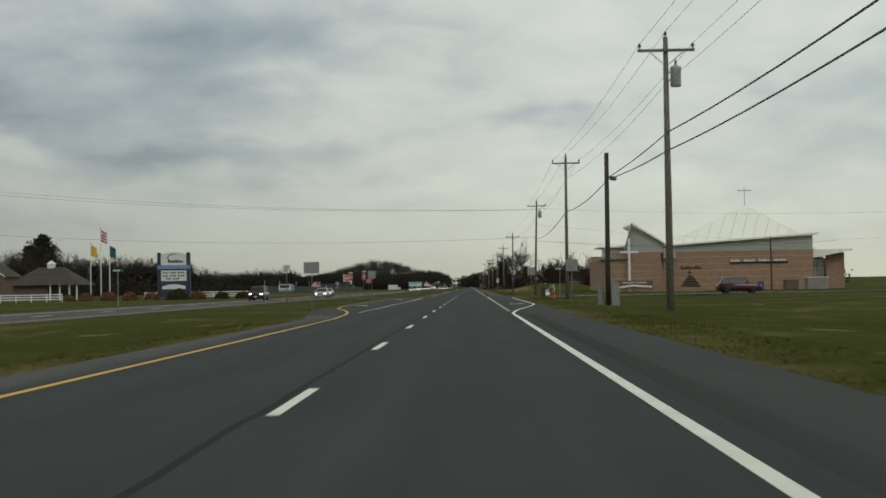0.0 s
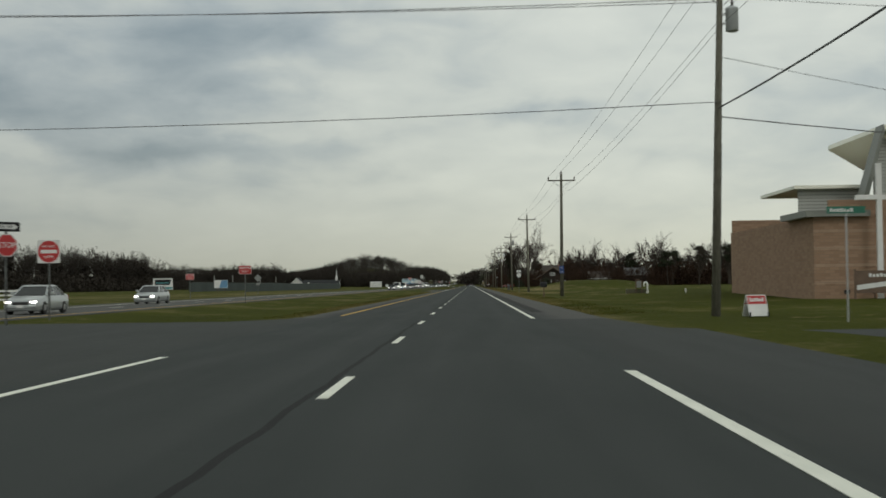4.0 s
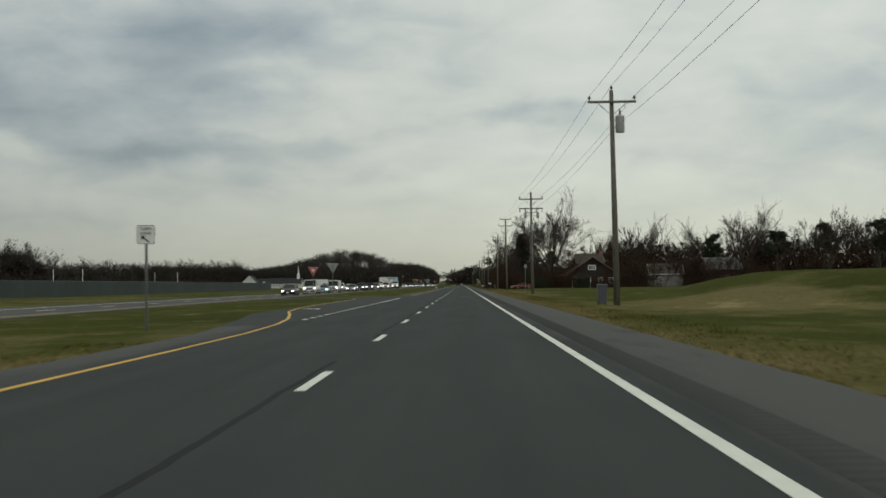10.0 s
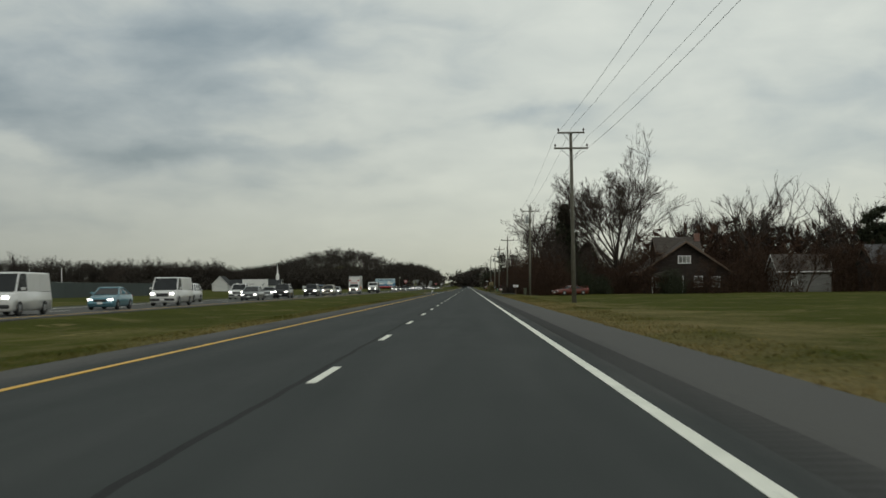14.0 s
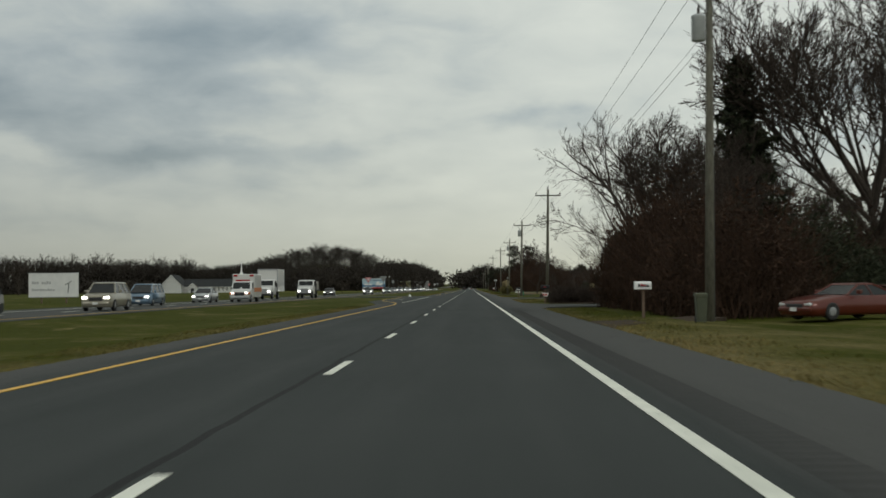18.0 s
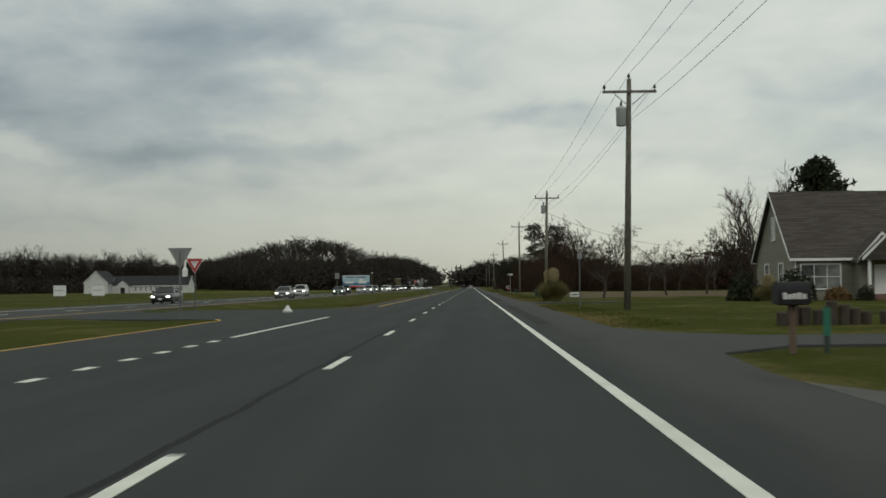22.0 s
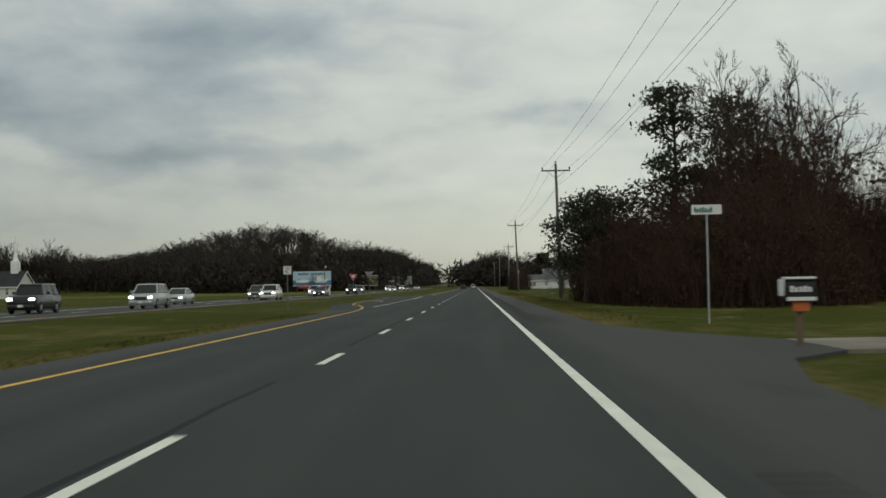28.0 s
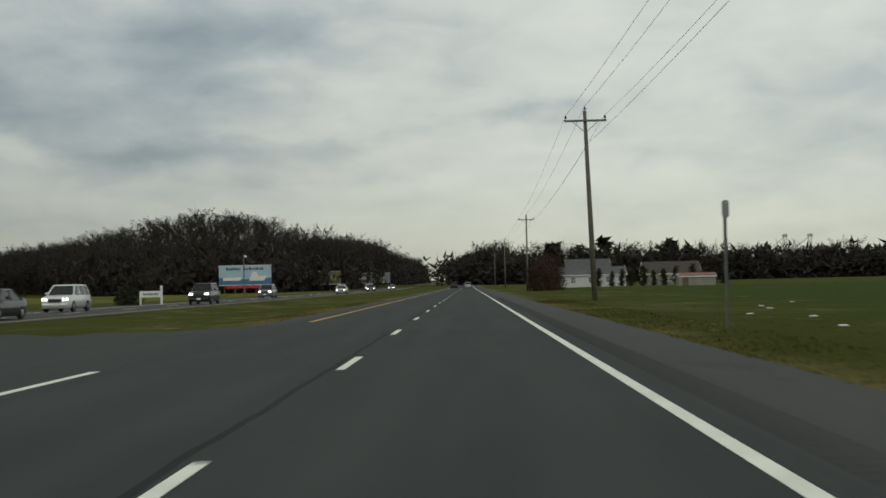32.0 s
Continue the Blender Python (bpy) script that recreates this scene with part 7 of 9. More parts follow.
def monument():
    s = thing("monument_sign", "tall navy and white monument sign with a letter board", "sign", "", (-45.7, 185.4, -0.05))
    for x in (-2.35, 2.35):
        part("column", MB().box(x - 0.28, x + 0.28, -0.3, 0.3, 0, 7.6, 0.03), simple("navy_paint", (0.014, 0.022, 0.045), (0.028, 0.038, 0.07), 0.45), s)
    arch = [(-2.05, 5.6), (2.05, 5.6), (2.05, 7.1)] + [(2.05 * math.cos(radians(a)), 7.1 + 0.55 * math.sin(radians(a))) for a in range(15, 180, 15)] + [(-2.05, 7.1)]
    part("crest_panel", MB().slab(arch, -0.2, 0.2), SIGN_WHITE, s, "white arched panel with a dark emblem")
    ring = [(1.0 * math.cos(radians(a)), 6.75 + 0.62 * math.sin(radians(a))) for a in range(60, 300, 15)]
    part("emblem", MB().slab(ring + [(0.88 * (x), 6.75 + 0.88 * (z - 6.75)) for x, z in ring[::-1]], -0.23, -0.2), DARK_PAINT, s)
    bars(s, -0.9, 5.95, 2.5, 0.5, 6, DARK_PAINT, -0.2, name="emblem_bars")
    part("blue_band", MB().box(-2.6, 2.6, -0.34, 0.34, 4.95, 5.55, 0.03), simple("pale_blue_paint", (0.13, 0.24, 0.42), (0.18, 0.31, 0.5), 0.5), s, "pale blue band")
    part("letter_board", MB().box(-2.05, 2.05, -0.16, 0.16, 3.05, 4.75), SIGN_WHITE, s, "white letter board with rows of dark bars")
    for k, z in enumerate((4.25, 3.75, 3.3)):
        bars(s, -1.75 + 0.5 * (k == 2), z, 3.5 - 1.0 * (k == 2), 0.28, 13 - 4 * (k == 2), DARK_PAINT, -0.16, gaps=(3, 8))
    part("lower_panel", MB().box(-2.05, 2.05, -0.14, 0.14, 0.4, 3.0), simple("slate_blue_paint", (0.02, 0.03, 0.055), (0.04, 0.055, 0.09), 0.5), s)
    part("white_arch", MB().slab([(-1.9, 1.75), (1.9, 1.75), (1.9, 2.2), (1.0, 2.45), (0, 2.55), (-1.0, 2.45), (-1.9, 2.2)], -0.17, -0.14), SIGN_WHITE, s)
    part("plinth", MB().box(-3.0, 3.0, -0.6, 0.6, -0.1, 0.45, 0.04), RED_BRICK, s)


monument()


def flagpole(x, y, h, kind):
    names = {"stripes": "white flagpole with a limp striped flag", "yellow": "white flagpole with a limp yellow flag", "teal": "white flagpole with a limp blue flag"}
    f = thing("flagpole", names[kind], "flagpole", "", (x, y, -0.05))
    part("pole", MB().tube([(0, 0, 0), (0, 0, h)], [0.09, 0.05], 8), WHITE_PAINT, f)
    part("finial", MB().lathe((0, 0, h), [(0.03, 0), (0.1, 0.08), (0.1, 0.14), (0.02, 0.22)], 8), STEEL, f)
    mats = {"stripes": [SIGN_RED, SIGN_WHITE], "yellow": [SIGN_YELLOW, SIGN_YELLOW], "teal": [simple("teal_cloth", (0.03, 0.12, 0.17), (0.06, 0.18, 0.24), 0.8), GREEN_PLASTIC]}[kind]
    for k in range(7):
        z1 = h - 0.2 - k * 0.26
        mb = MB()
        a = [(0.04 + u, 0.12 * math.sin(u * 6 + k * 0.4), z1 - u * 0.5) for u in (0, 0.25, 0.5, 0.75, 1.0)]
        b = [(p[0], p[1] + 0.02, p[2] - 0.26) for p in a]
        for i in range(4):
            mb.add([a[i], a[i + 1], b[i + 1], b[i]], [(0, 1, 2, 3)])
            mb.add([(q[0], q[1] + 0.02, q[2]) for q in (a[i], a[i + 1], b[i + 1], b[i])], [(3, 2, 1, 0)])
        part("stripe", mb, mats[k % 2], f)
    if kind == "stripes":
        part("canton", MB().box(0.05, 0.45, 0.2, 0.22, h - 1.2, h - 0.4), SIGN_BLUE, f)


flagpole(-59.8, 193.1, 12.0, "stripes")
flagpole(-61.6, 193.4, 9.6, "yellow")
flagpole(-58.3, 193.0, 9.4, "teal")


def board_fence(x0, x1, y, n, label, slope=0.0):
    f = thing("board_fence", label, "fence", "", (0, 0, 0))
    step = (x1 - x0) / n
    for i in range(n + 1):
        part("fence_post", MB().box(x0 + i * step - 0.07, x0 + i * step + 0.07, y + slope * i - 0.07, y + slope * i + 0.07, -0.3, 1.25), WHITE_PAINT, f)
    for i in range(n):
        for z in (0.3, 0.68, 1.06):
            a, b = y + slope * i, y + slope * (i + 1)
            part("fence_rail", MB().add([(x0 + i * step, a - 0.1, z), (x0 + (i + 1) * step, b - 0.1, z), (x0 + (i + 1) * step, b - 0.07, z), (x0 + i * step, a - 0.07, z),
                                         (x0 + i * step, a - 0.1, z + 0.16), (x0 + (i + 1) * step, b - 0.1, z + 0.16), (x0 + (i + 1) * step, b - 0.07, z + 0.16), (x0 + i * step, a - 0.07, z + 0.16)],
                                        [(3, 2, 1, 0), (4, 5, 6, 7), (0, 1, 5, 4), (1, 2, 6, 5), (2, 3, 7, 6), (3, 0, 4, 7)]), WHITE_PAINT, f)


board_fence(-84, -64, 186, 8, "white three-rail board fence by the pavilion")
board_fence(-58, -36, 214, 9, "white three-rail board fence beyond the hedge", 0.4)


def goalpost(x, y):
    g = thing("goalpost", "white football goalpost on the playing field", "goalpost", "goalposts", (x, y, -0.05))
    part("crossbar", MB().tube([(-3.7, 0, 3.05), (3.7, 0, 3.05)], 0.09, 6), WHITE_PAINT, g)
    part("post", MB().tube([(0, 1.2, -0.2), (0, 1.2, 2.2), (0, 0.8, 2.9), (0, 0, 3.05)], 0.1, 8), WHITE_PAINT, g)
    for s in (-3.7, 3.7):
        part("upright", MB().tube([(s, 0, 3.05), (s, 0, 6.2)], 0.07, 6), WHITE_PAINT, g)


goalpost(-96.8, 599)
goalpost(-94.0, 690)


def wall_screen(x, y0, y1, h, label):
    f = thing("screen_fence", label, "fence", "", (x, 0, 0))
    mesh = simple("green_windscreen_cloth", (0.026, 0.036, 0.034), (0.062, 0.080, 0.076), 0.9, 0.12)
    n = max(2, int((y1 - y0) / 9))
    for i in range(n):
        a, b = y0 + (y1 - y0) * i / n, y0 + (y1 - y0) * (i + 1) / n
        part("post", MB().tube([(0, a, -0.3), (0, a, h + 0.1)], 0.035, 5), GREEN_PLASTIC, f)
        part("screen", MB().box(-0.02, 0.02, a + 0.06, b - 0.06, 0.05, h), mesh, f)
    part("top_rail", MB().tube([(0, y0, h + 0.06), (0, y1, h + 0.06)], 0.03, 5), GREEN_PLASTIC, f)


wall_screen(-60, 447, 690, 2.35, "green windscreen fence round the ball field")
wall_screen(-88, 500, 690, 3.0, "dark green windscreen fence behind the field")


def board(x, y, z0, w, h, label, mat=None, legs=2, name="notice_board", turn=0.0, dark=False):
    b = thing(name, label, "sign", "", (x, y, -0.05), turn)
    part("panel", MB().box(-w / 2, w / 2, -0.06, 0.06, z0, z0 + h), mat or SIGN_WHITE, b)
    for i in range(legs):
        px = -w / 2 + w * (i + 0.5) / legs
        part("post", MB().box(px - 0.07, px + 0.07, 0.06, 0.2, -0.2, z0 + h * 0.9), BROWN_WOOD, b)
    part("frame", MB().box(-w / 2 - 0.05, w / 2 + 0.05, -0.08, 0.02, z0 + h, z0 + h + 0.06).box(-w / 2 - 0.05, w / 2 + 0.05, -0.08, 0.02, z0 - 0.06, z0), STEEL, b)
    return b


b = board(-40.5, 656.8, 0.7, 5.1, 2.4, "large white board with faint writing on posts")
bars(b, -2.2, 2.0, 2.0, 0.3, 8, STEEL, -0.06, gaps=(3,))
bars(b, -2.2, 1.3, 2.4, 0.25, 9, STEEL, -0.06)
part("emblem", MB().tube([(1.5, -0.07, 1.1), (1.6, -0.07, 2.1)], 0.05, 4).tube([(1.2, -0.07, 1.9), (1.9, -0.07, 2.3)], 0.04, 4), GREEN_PLASTIC, b)
TEAL = simple("teal_banner_print", (0.05, 0.20, 0.22), (0.10, 0.30, 0.32), 0.6)
b = board(-43.8, 290.3, 1.1, 2.9, 1.6, "teal and white sponsor board at the field")
part("band", MB().box(-1.4, 1.4, -0.075, -0.06, 1.15, 1.45), TEAL, b)
part("dark_panel", MB().slab([(-1.2, 1.75), (1.0, 1.75), (1.25, 2.55), (-1.2, 2.55)], -0.075, -0.06), DARK_PAINT, b)
bars(b, -1.0, 1.95, 2.0, 0.25, 9, TEAL, -0.075)
b = board(-62.9, 426.8, 1.2, 3.5, 2.0, "blue and white sponsor board at the field")
part("blue_panel", MB().slab([(-0.5, 1.25), (1.72, 1.25), (1.72, 3.15), (0.15, 3.15)], -0.075, -0.06), simple("sky_blue_print", (0.10, 0.24, 0.40), (0.18, 0.34, 0.52), 0.6), b)
for x, y, t in ((-51.0, 811, 0), (-46.0, 811, 20)):
    b = board(x, y, 0.6, 1.6, 1.3, "small white lawn board", turn=t)
    bars(b, -0.6, 1.2, 1.2, 0.2, 6, STEEL, -0.06)
b = thing("bench_sign", "white slatted lawn sign beside a small dark evergreen", "sign", "", (-25.6, 1064, -0.05), 15)
part("panel", MB().box(-0.8, 0.9, -0.05, 0.05, 0.7, 1.25), WHITE_PAINT, b)
part("tall_post", MB().box(0.85, 1.05, -0.1, 0.1, 0, 1.7, 0.02), WHITE_PAINT, b)
part("short_post", MB().box(-0.9, -0.75, -0.1, 0.1, 0, 1.2, 0.02), WHITE_PAINT, b)
bars(b, -0.6, 0.88, 1.3, 0.2, 8, GREEN_PLASTIC, -0.05)


def billboard(x, y, w, z0, h, label, kind):
    b = thing("billboard", label, "billboard", "", (x, y, float(ground_z(x, y))))
    face = {"sea": simple("pale_blue_print", (0.28, 0.42, 0.52), (0.42, 0.55, 0.62), 0.5, 0.3), "green": simple("olive_print", (0.10, 0.11, 0.05), (0.2, 0.2, 0.1), 0.5, 0.4), "grey": SIGN_BACK}[kind]
    part("face", MB().box(-w / 2, w / 2, -0.1, 0.1, z0, z0 + h), face, b)
    part("trim", MB().box(-w / 2 - 0.1, w / 2 + 0.1, -0.14, 0.1, z0 - 0.15, z0).box(-w / 2 - 0.1, w / 2 + 0.1, -0.14, 0.1, z0 + h, z0 + h + 0.12), WHITE_PAINT, b)
    for i in range(5):
        px = -w / 2 + w * (i + 0.5) / 5
        part("post", MB().box(px - 0.1, px + 0.1, 0.15, 0.35, -0.3, z0 + h * 0.8), BROWN_WOOD, b)
    if kind == "sea":
        bars(b, -w * 0.36, z0 + h * 0.76, w * 0.72, h * 0.16, 15, simple("navy_lettering", (0.015, 0.03, 0.09), (0.03, 0.05, 0.13), 0.5), -0.1, gaps=(6,))
        part("water", MB().slab([(-w / 2, z0), (w / 2, z0), (w / 2, z0 + h * 0.35), (0, z0 + h * 0.28), (-w / 2, z0 + h * 0.38)], -0.115, -0.1), simple("blue_water_print", (0.03, 0.10, 0.20), (0.06, 0.17, 0.30), 0.5, 0.4), b)
        part("hull", MB().slab([(w * 0.08, z0 + h * 0.2), (w * 0.36, z0 + h * 0.2), (w * 0.42, z0 + h * 0.45), (w * 0.26, z0 + h * 0.45), (w * 0.22, z0 + h * 0.66), (w * 0.14, z0 + h * 0.66), (w * 0.1, z0 + h * 0.4)], -0.13, -0.115), SIGN_WHITE, b)
        part("hull", MB().slab([(-w * 0.42, z0 + h * 0.22), (-w * 0.1, z0 + h * 0.22), (-w * 0.05, z0 + h * 0.4), (-w * 0.42, z0 + h * 0.38)], -0.13, -0.115), SIGN_WHITE, b)
        part("red_strip", MB().box(-w * 0.36, w * 0.4, -0.13, 0.1, z0 - 0.9, z0 - 0.25), SIGN_RED, b)
    if kind == "green":
        bars(b, -w * 0.42, z0 + h * 0.3, w * 0.8, h * 0.4, 9, simple("ochre_lettering", (0.4, 0.3, 0.08), (0.5, 0.38, 0.12), 0.5), -0.1)
    if kind == "grey":
        bars(b, -w * 0.4, z0 + h * 0.4, w * 0.7, h * 0.3, 8, SIGN_WHITE, -0.1)


billboard(-56.6, 1281, 13.8, 2.3, 5.0, "pale blue billboard with boats and dark writing", "sea")
billboard(-42, 1330, 11.0, 2.0, 3.8, "olive billboard with ochre writing", "green")
billboard(-37, 1395, 10.0, 1.8, 3.6, "grey billboard beside the grove", "grey")
billboard(-33.5, 1440, 10.0, 1.8, 3.6, "grey billboard beside the grove", "grey")
lp = thing("area_lamp", "tall wooden pole with a lamp before the billboard", "street lamp", "", (-42, 1199, -0.05))
part("pole", MB().tube([(0, 0, -0.2), (0, 0, 8.0)], [0.14, 0.10], 8), POLE_WOOD, lp)
part("lamp_head", MB().lathe((0.35, 0, 7.4), [(0.1, 0), (0.28, 0.1), (0.2, 0.4), (0.05, 0.5)], 10), WHITE_PAINT, lp)
part("arm", MB().tube([(0, 0, 7.7), (0.4, 0, 7.95)], 0.03, 5), STEEL, lp)


def planter(x, y, n):
    p = thing("log_border", "dark upright log edging round a flower bed", "border", "", (x, y, float(ground_z(x, y))))
    for i in range(n):
        h = 0.45 + 0.35 * ((i * 5) % 7) / 7
        part("log", MB().lathe((i * 0.34, 0.15 * math.sin(i), -0.1), [(0.17, 0), (0.165, h), (0.12, h + 0.04)], 8), DARK_POLE, p)


planter(10.9, 688, 8)
planter(14.0, 688.6, 6)
ls = thing("lawn_sign", "small white lawn sign on two short stakes", "sign", "", (10.4, 752.0, float(ground_z(10.4, 752.0))))
part("plate", MB().box(-0.40, 0.40, -0.012, 0.012, 0.32, 0.68, 0.008), SIGN_WHITE, ls)
for x in (-0.28, 0.28):
    part("stake", MB().box(x - 0.015, x + 0.015, 0.012, 0.03, -0.2, 0.62), POST_STEEL, ls)
bars(ls, -0.3, 0.44, 0.6, 0.12, 6, DARK_PAINT, -0.012)
yl = thing("yard_lamp", "tall wooden yard pole with a lamp arm behind a house", "street lamp", "", (103.0, 470.0, float(ground_z(103.0, 470.0))))
part("pole", MB().tube([(0, 0, -0.2), (0, 0, 12.2)], [0.15, 0.10], 8), POLE_WOOD, yl)
part("arm", MB().tube([(0, 0, 11.8), (1.0, 0, 12.1)], 0.035, 5), STEEL, yl)
part("lamp_head", MB().lathe((1.1, 0, 11.85), [(0.08, 0), (0.26, 0.08), (0.2, 0.28), (0.05, 0.36)], 10), CAN_GREY, yl)
trash = thing("litter", "crumpled white plastic bag on the asphalt", "litter", "", (-6.9, 713.0, -0.002))
part("bag", MB().lathe((0, 0, 0), [(0.22, 0), (0.24, 0.08), (0.14, 0.2), (0.07, 0.32), (0.02, 0.36)], 7), SIGN_WHITE, trash)
mt = thing("litter", "pale scrap of plastic on the lane", "litter", "", (2.2, 403.6, 0.001))
part("scrap", MB().box(-0.55, 0.5, -0.05, 0.05, 0, 0.012), SIGN_BACK, mt)
for x, y in ((12.4, 996), (13.5, 1006), (10.9, 988), (14.6, 1012), (11.6, 1001), (18, 1020)):
    q = thing("litter", "white scrap of paper in the field", "litter", "paper scraps", (x, y, float(ground_z(x, y))))
    part("scrap", MB().box(-0.12, 0.1, -0.08, 0.09, 0, 0.05, 0.02), SIGN_WHITE, q)

WORN_LANE = simple("worn_gravel_and_asphalt", (0.13, 0.12, 0.10), (0.33, 0.30, 0.245), 0.95, 0.55, grain=15, height=0.03, spec=0.1)
DRIVE_GREY = simple("worn_grey_drive", (0.060, 0.060, 0.056), (0.135, 0.130, 0.118), 0.9, 0.6, grain=18, height=0.02, spec=0.12)
# drives, lanes and fields
for name, poly, mat, label in (
        ("driveway", [(5.998, 598), (6.4, 604), (8.0, 607), (40, 607.5), (40, 618.5), (9.6, 618.4), (7.4, 619.6), (6.5, 623), (5.998, 628)], ASPHALT, "grey asphalt driveway by the thicket"),
        ("driveway", [(5.998, 669), (6.35, 673.8), (8.2, 676.3), (24, 677.2), (24, 681.2), (8.6, 681), (7, 683), (5.998, 687)], ASPHALT, "grey asphalt driveway apron"),
        ("driveway", [(5.998, 655), (7.0, 660.0), (22, 661), (30, 700), (27, 703), (20, 664.8), (7.2, 664), (5.998, 667.5)], DRIVE_GREY, "worn grey house drive"),
        ("driveway", [(5.998, 732), (6.5, 736.5), (8.6, 738.4), (12.5, 738.6), (12.5, 741.0), (8.2, 741), (6.8, 742.5), (5.998, 746)], ASPHALT, "worn asphalt apron beside the pampas grass"),
        ("driveway", [(5.998, 845), (6.3, 849), (7.2, 853.2), (8.598, 855.2), (8.598, 859.4), (7.0, 864), (5.998, 870)], ASPHALT, "dark asphalt apron of the side lane"),
        ("gravel_lane", [(8.6, 855.2), (90, 856.5), (90, 860), (8.6, 859.4)], WORN_LANE, "pale gravel lane between field and thicket")):
    mb = MB().plate(poly, -0.16, -0.002 if mat is ASPHALT else 0.004)
    tagged(part(name, mb, mat), label, "driveway", kind="structure")


SOIL = simple("dark_damp_soil", (0.026, 0.019, 0.014), (0.070, 0.052, 0.038), 0.95, 0.9, grain=12, height=0.03, spec=0.1)
tagged(part("dirt_track", MB().plate([(6.002, 566.5), (6.3, 568.6), (7.4, 570.6), (9.6, 573.2), (11.4, 577.5), (10.6, 580.0), (8.6, 576.2), (7.0, 574.4), (6.002, 574.0)], -0.16, 0.012), SOIL), "dark earth track through the verge by the mailbox", "driveway", kind="structure")


tagged(part("soil_bed", MB().plate([(7.7, 621.6), (22.5, 621.6), (22.5, 625.8), (8.0, 625.8)], -0.25, 0.03), SOIL), "dark soil bed under the low hedge", "flower bed", kind="structure")


def field(name, x0, x1, y0, y1, mat, label):
    xs, ys = np.linspace(x0, x1, 40), np.linspace(y0, y1, 60)
    X, Y = np.meshgrid(xs, ys)
    Z = ground_z(X, Y) + 0.03
    Z[0, :], Z[-1, :], Z[:, 0], Z[:, -1] = Z[0, :] - 0.06, Z[-1, :] - 0.06, Z[:, 0] - 0.06, Z[:, -1] - 0.06
    i, j = np.meshgrid(np.arange(39), np.arange(59))
    a = (j * 40 + i).ravel()
    raw(name, np.column_stack([X.ravel(), Y.ravel(), Z.ravel()]), np.column_stack([a, a + 1, a + 41, a + 40]), mat, kind="structure", label=label, category="field")


def make_crop(name, a, b, c2):
    m, n = material(name)
    p = place(n)
    rows = n.noise(n.mapping(p, (3.0, 0.25, 1.0)), 1.2, 3.0)
    spots = n.noise(p, 6.0, 4.0, 0.7)
    c = n.ramp(spots, [(0.3, a), (0.65, b)])
    c = n.mix(n.math("MULTIPLY", n.math("SUBTRACT", rows, 0.5), 3.0, clamp=True), c, c2)
    finish(n, c, 1.0, 0.0, spots, 0.06, 0.02)
    return m


field("stubble_field", 11.5, 120, 776, 849, make_crop("stubble", (0.085, 0.066, 0.040), (0.160, 0.125, 0.080), (0.12, 0.10, 0.06)), "brown stubble field beyond the verge")
field("crop_field", 12.0, 420, 936, 1200, make_crop("young_wheat", (0.022, 0.038, 0.007), (0.050, 0.076, 0.014), (0.055, 0.058, 0.022)), "dark green winter wheat field")
field("far_field", -120, -32, 1090, 1290, make_crop("yellow_green_field", (0.075, 0.080, 0.016), (0.14, 0.14, 0.035), (0.10, 0.11, 0.03)), "yellow-green field before the grove")
# service lines over the highway at the church
for za, zb, yb in ((11.6, 18.2, 154.2), (11.55, 17.6, 153.4), (7.7, 11.6, 154.0)):
    cable((10.8, yb, za - (0.2 if za > 9 else 0)), (-75, yb + 12, zb - 1.0), 1.2, 0.018, "thin line crossing high over the highway")
cable((10.7, 154.2, 11.6), (80, 160, 11.0), 0.9, 0.012, "thin line running on over the side road")
cable((10.6, 154.2, 7.2), (55, 168, 7.0), 0.8, 0.025, "dark service cable towards the church")
cable((10.7, 154.2, 9.4), (70, 190, 8.0), 1.0, 0.012, "thin service cable towards the church")
cable((10.6, 42.6, 7.0), (9.95, 60.3, 7.3), 0.1, 0.03, "thick dark communication cable between poles")
cable((9.95, 60.3, 7.3), (10.4, 97.9, 7.7), 0.35, 0.03, "thick dark communication cable between poles")
cable((10.4, 97.9, 7.7), (10.7, 154.2, 7.5), 0.6, 0.03, "thick dark communication cable between poles")
cable((10.6, 42.6, 7.8), (9.95, 60.3, 7.4), 0.1, 0.025, "thick dark communication cable between poles")
cable((11.0, -25, 7.4), (10.6, 42.6, 7.0), 0.7, 0.03, "thick dark communication cable between poles")
cable((11.0, -25, 8.0), (10.6, 42.6, 7.8), 0.7, 0.03, "thick dark communication cable between poles")
cable((9.9, 780.2, 8.7), (34, 838, 7.0), 1.0, 0.02, "thin service line running off over the stubble field")

# ---- vehicles ----
def make_car_paint(name, c, rough=0.28, metal=0.25):
    m, n = material(name)
    p = place(n)
    d = n.math("MULTIPLY", n.math("SUBTRACT", n.noise(p, 2.5, 4.0), 0.45), 1.2, clamp=True)
    col = n.mix(n.math("MULTIPLY", d, 0.15), c, (0.11, 0.10, 0.09))
    finish(n, col, rough, metal, spec=0.4, extra={"Coat Weight": 0.3, "Coat Roughness": 0.15})
    return m


def make_lit(name, c, strength):
    m, n = material(name)
    finish(n, c, 0.2, extra={"Emission Color": (*c, 1.0), "Emission Strength": strength})
    return m


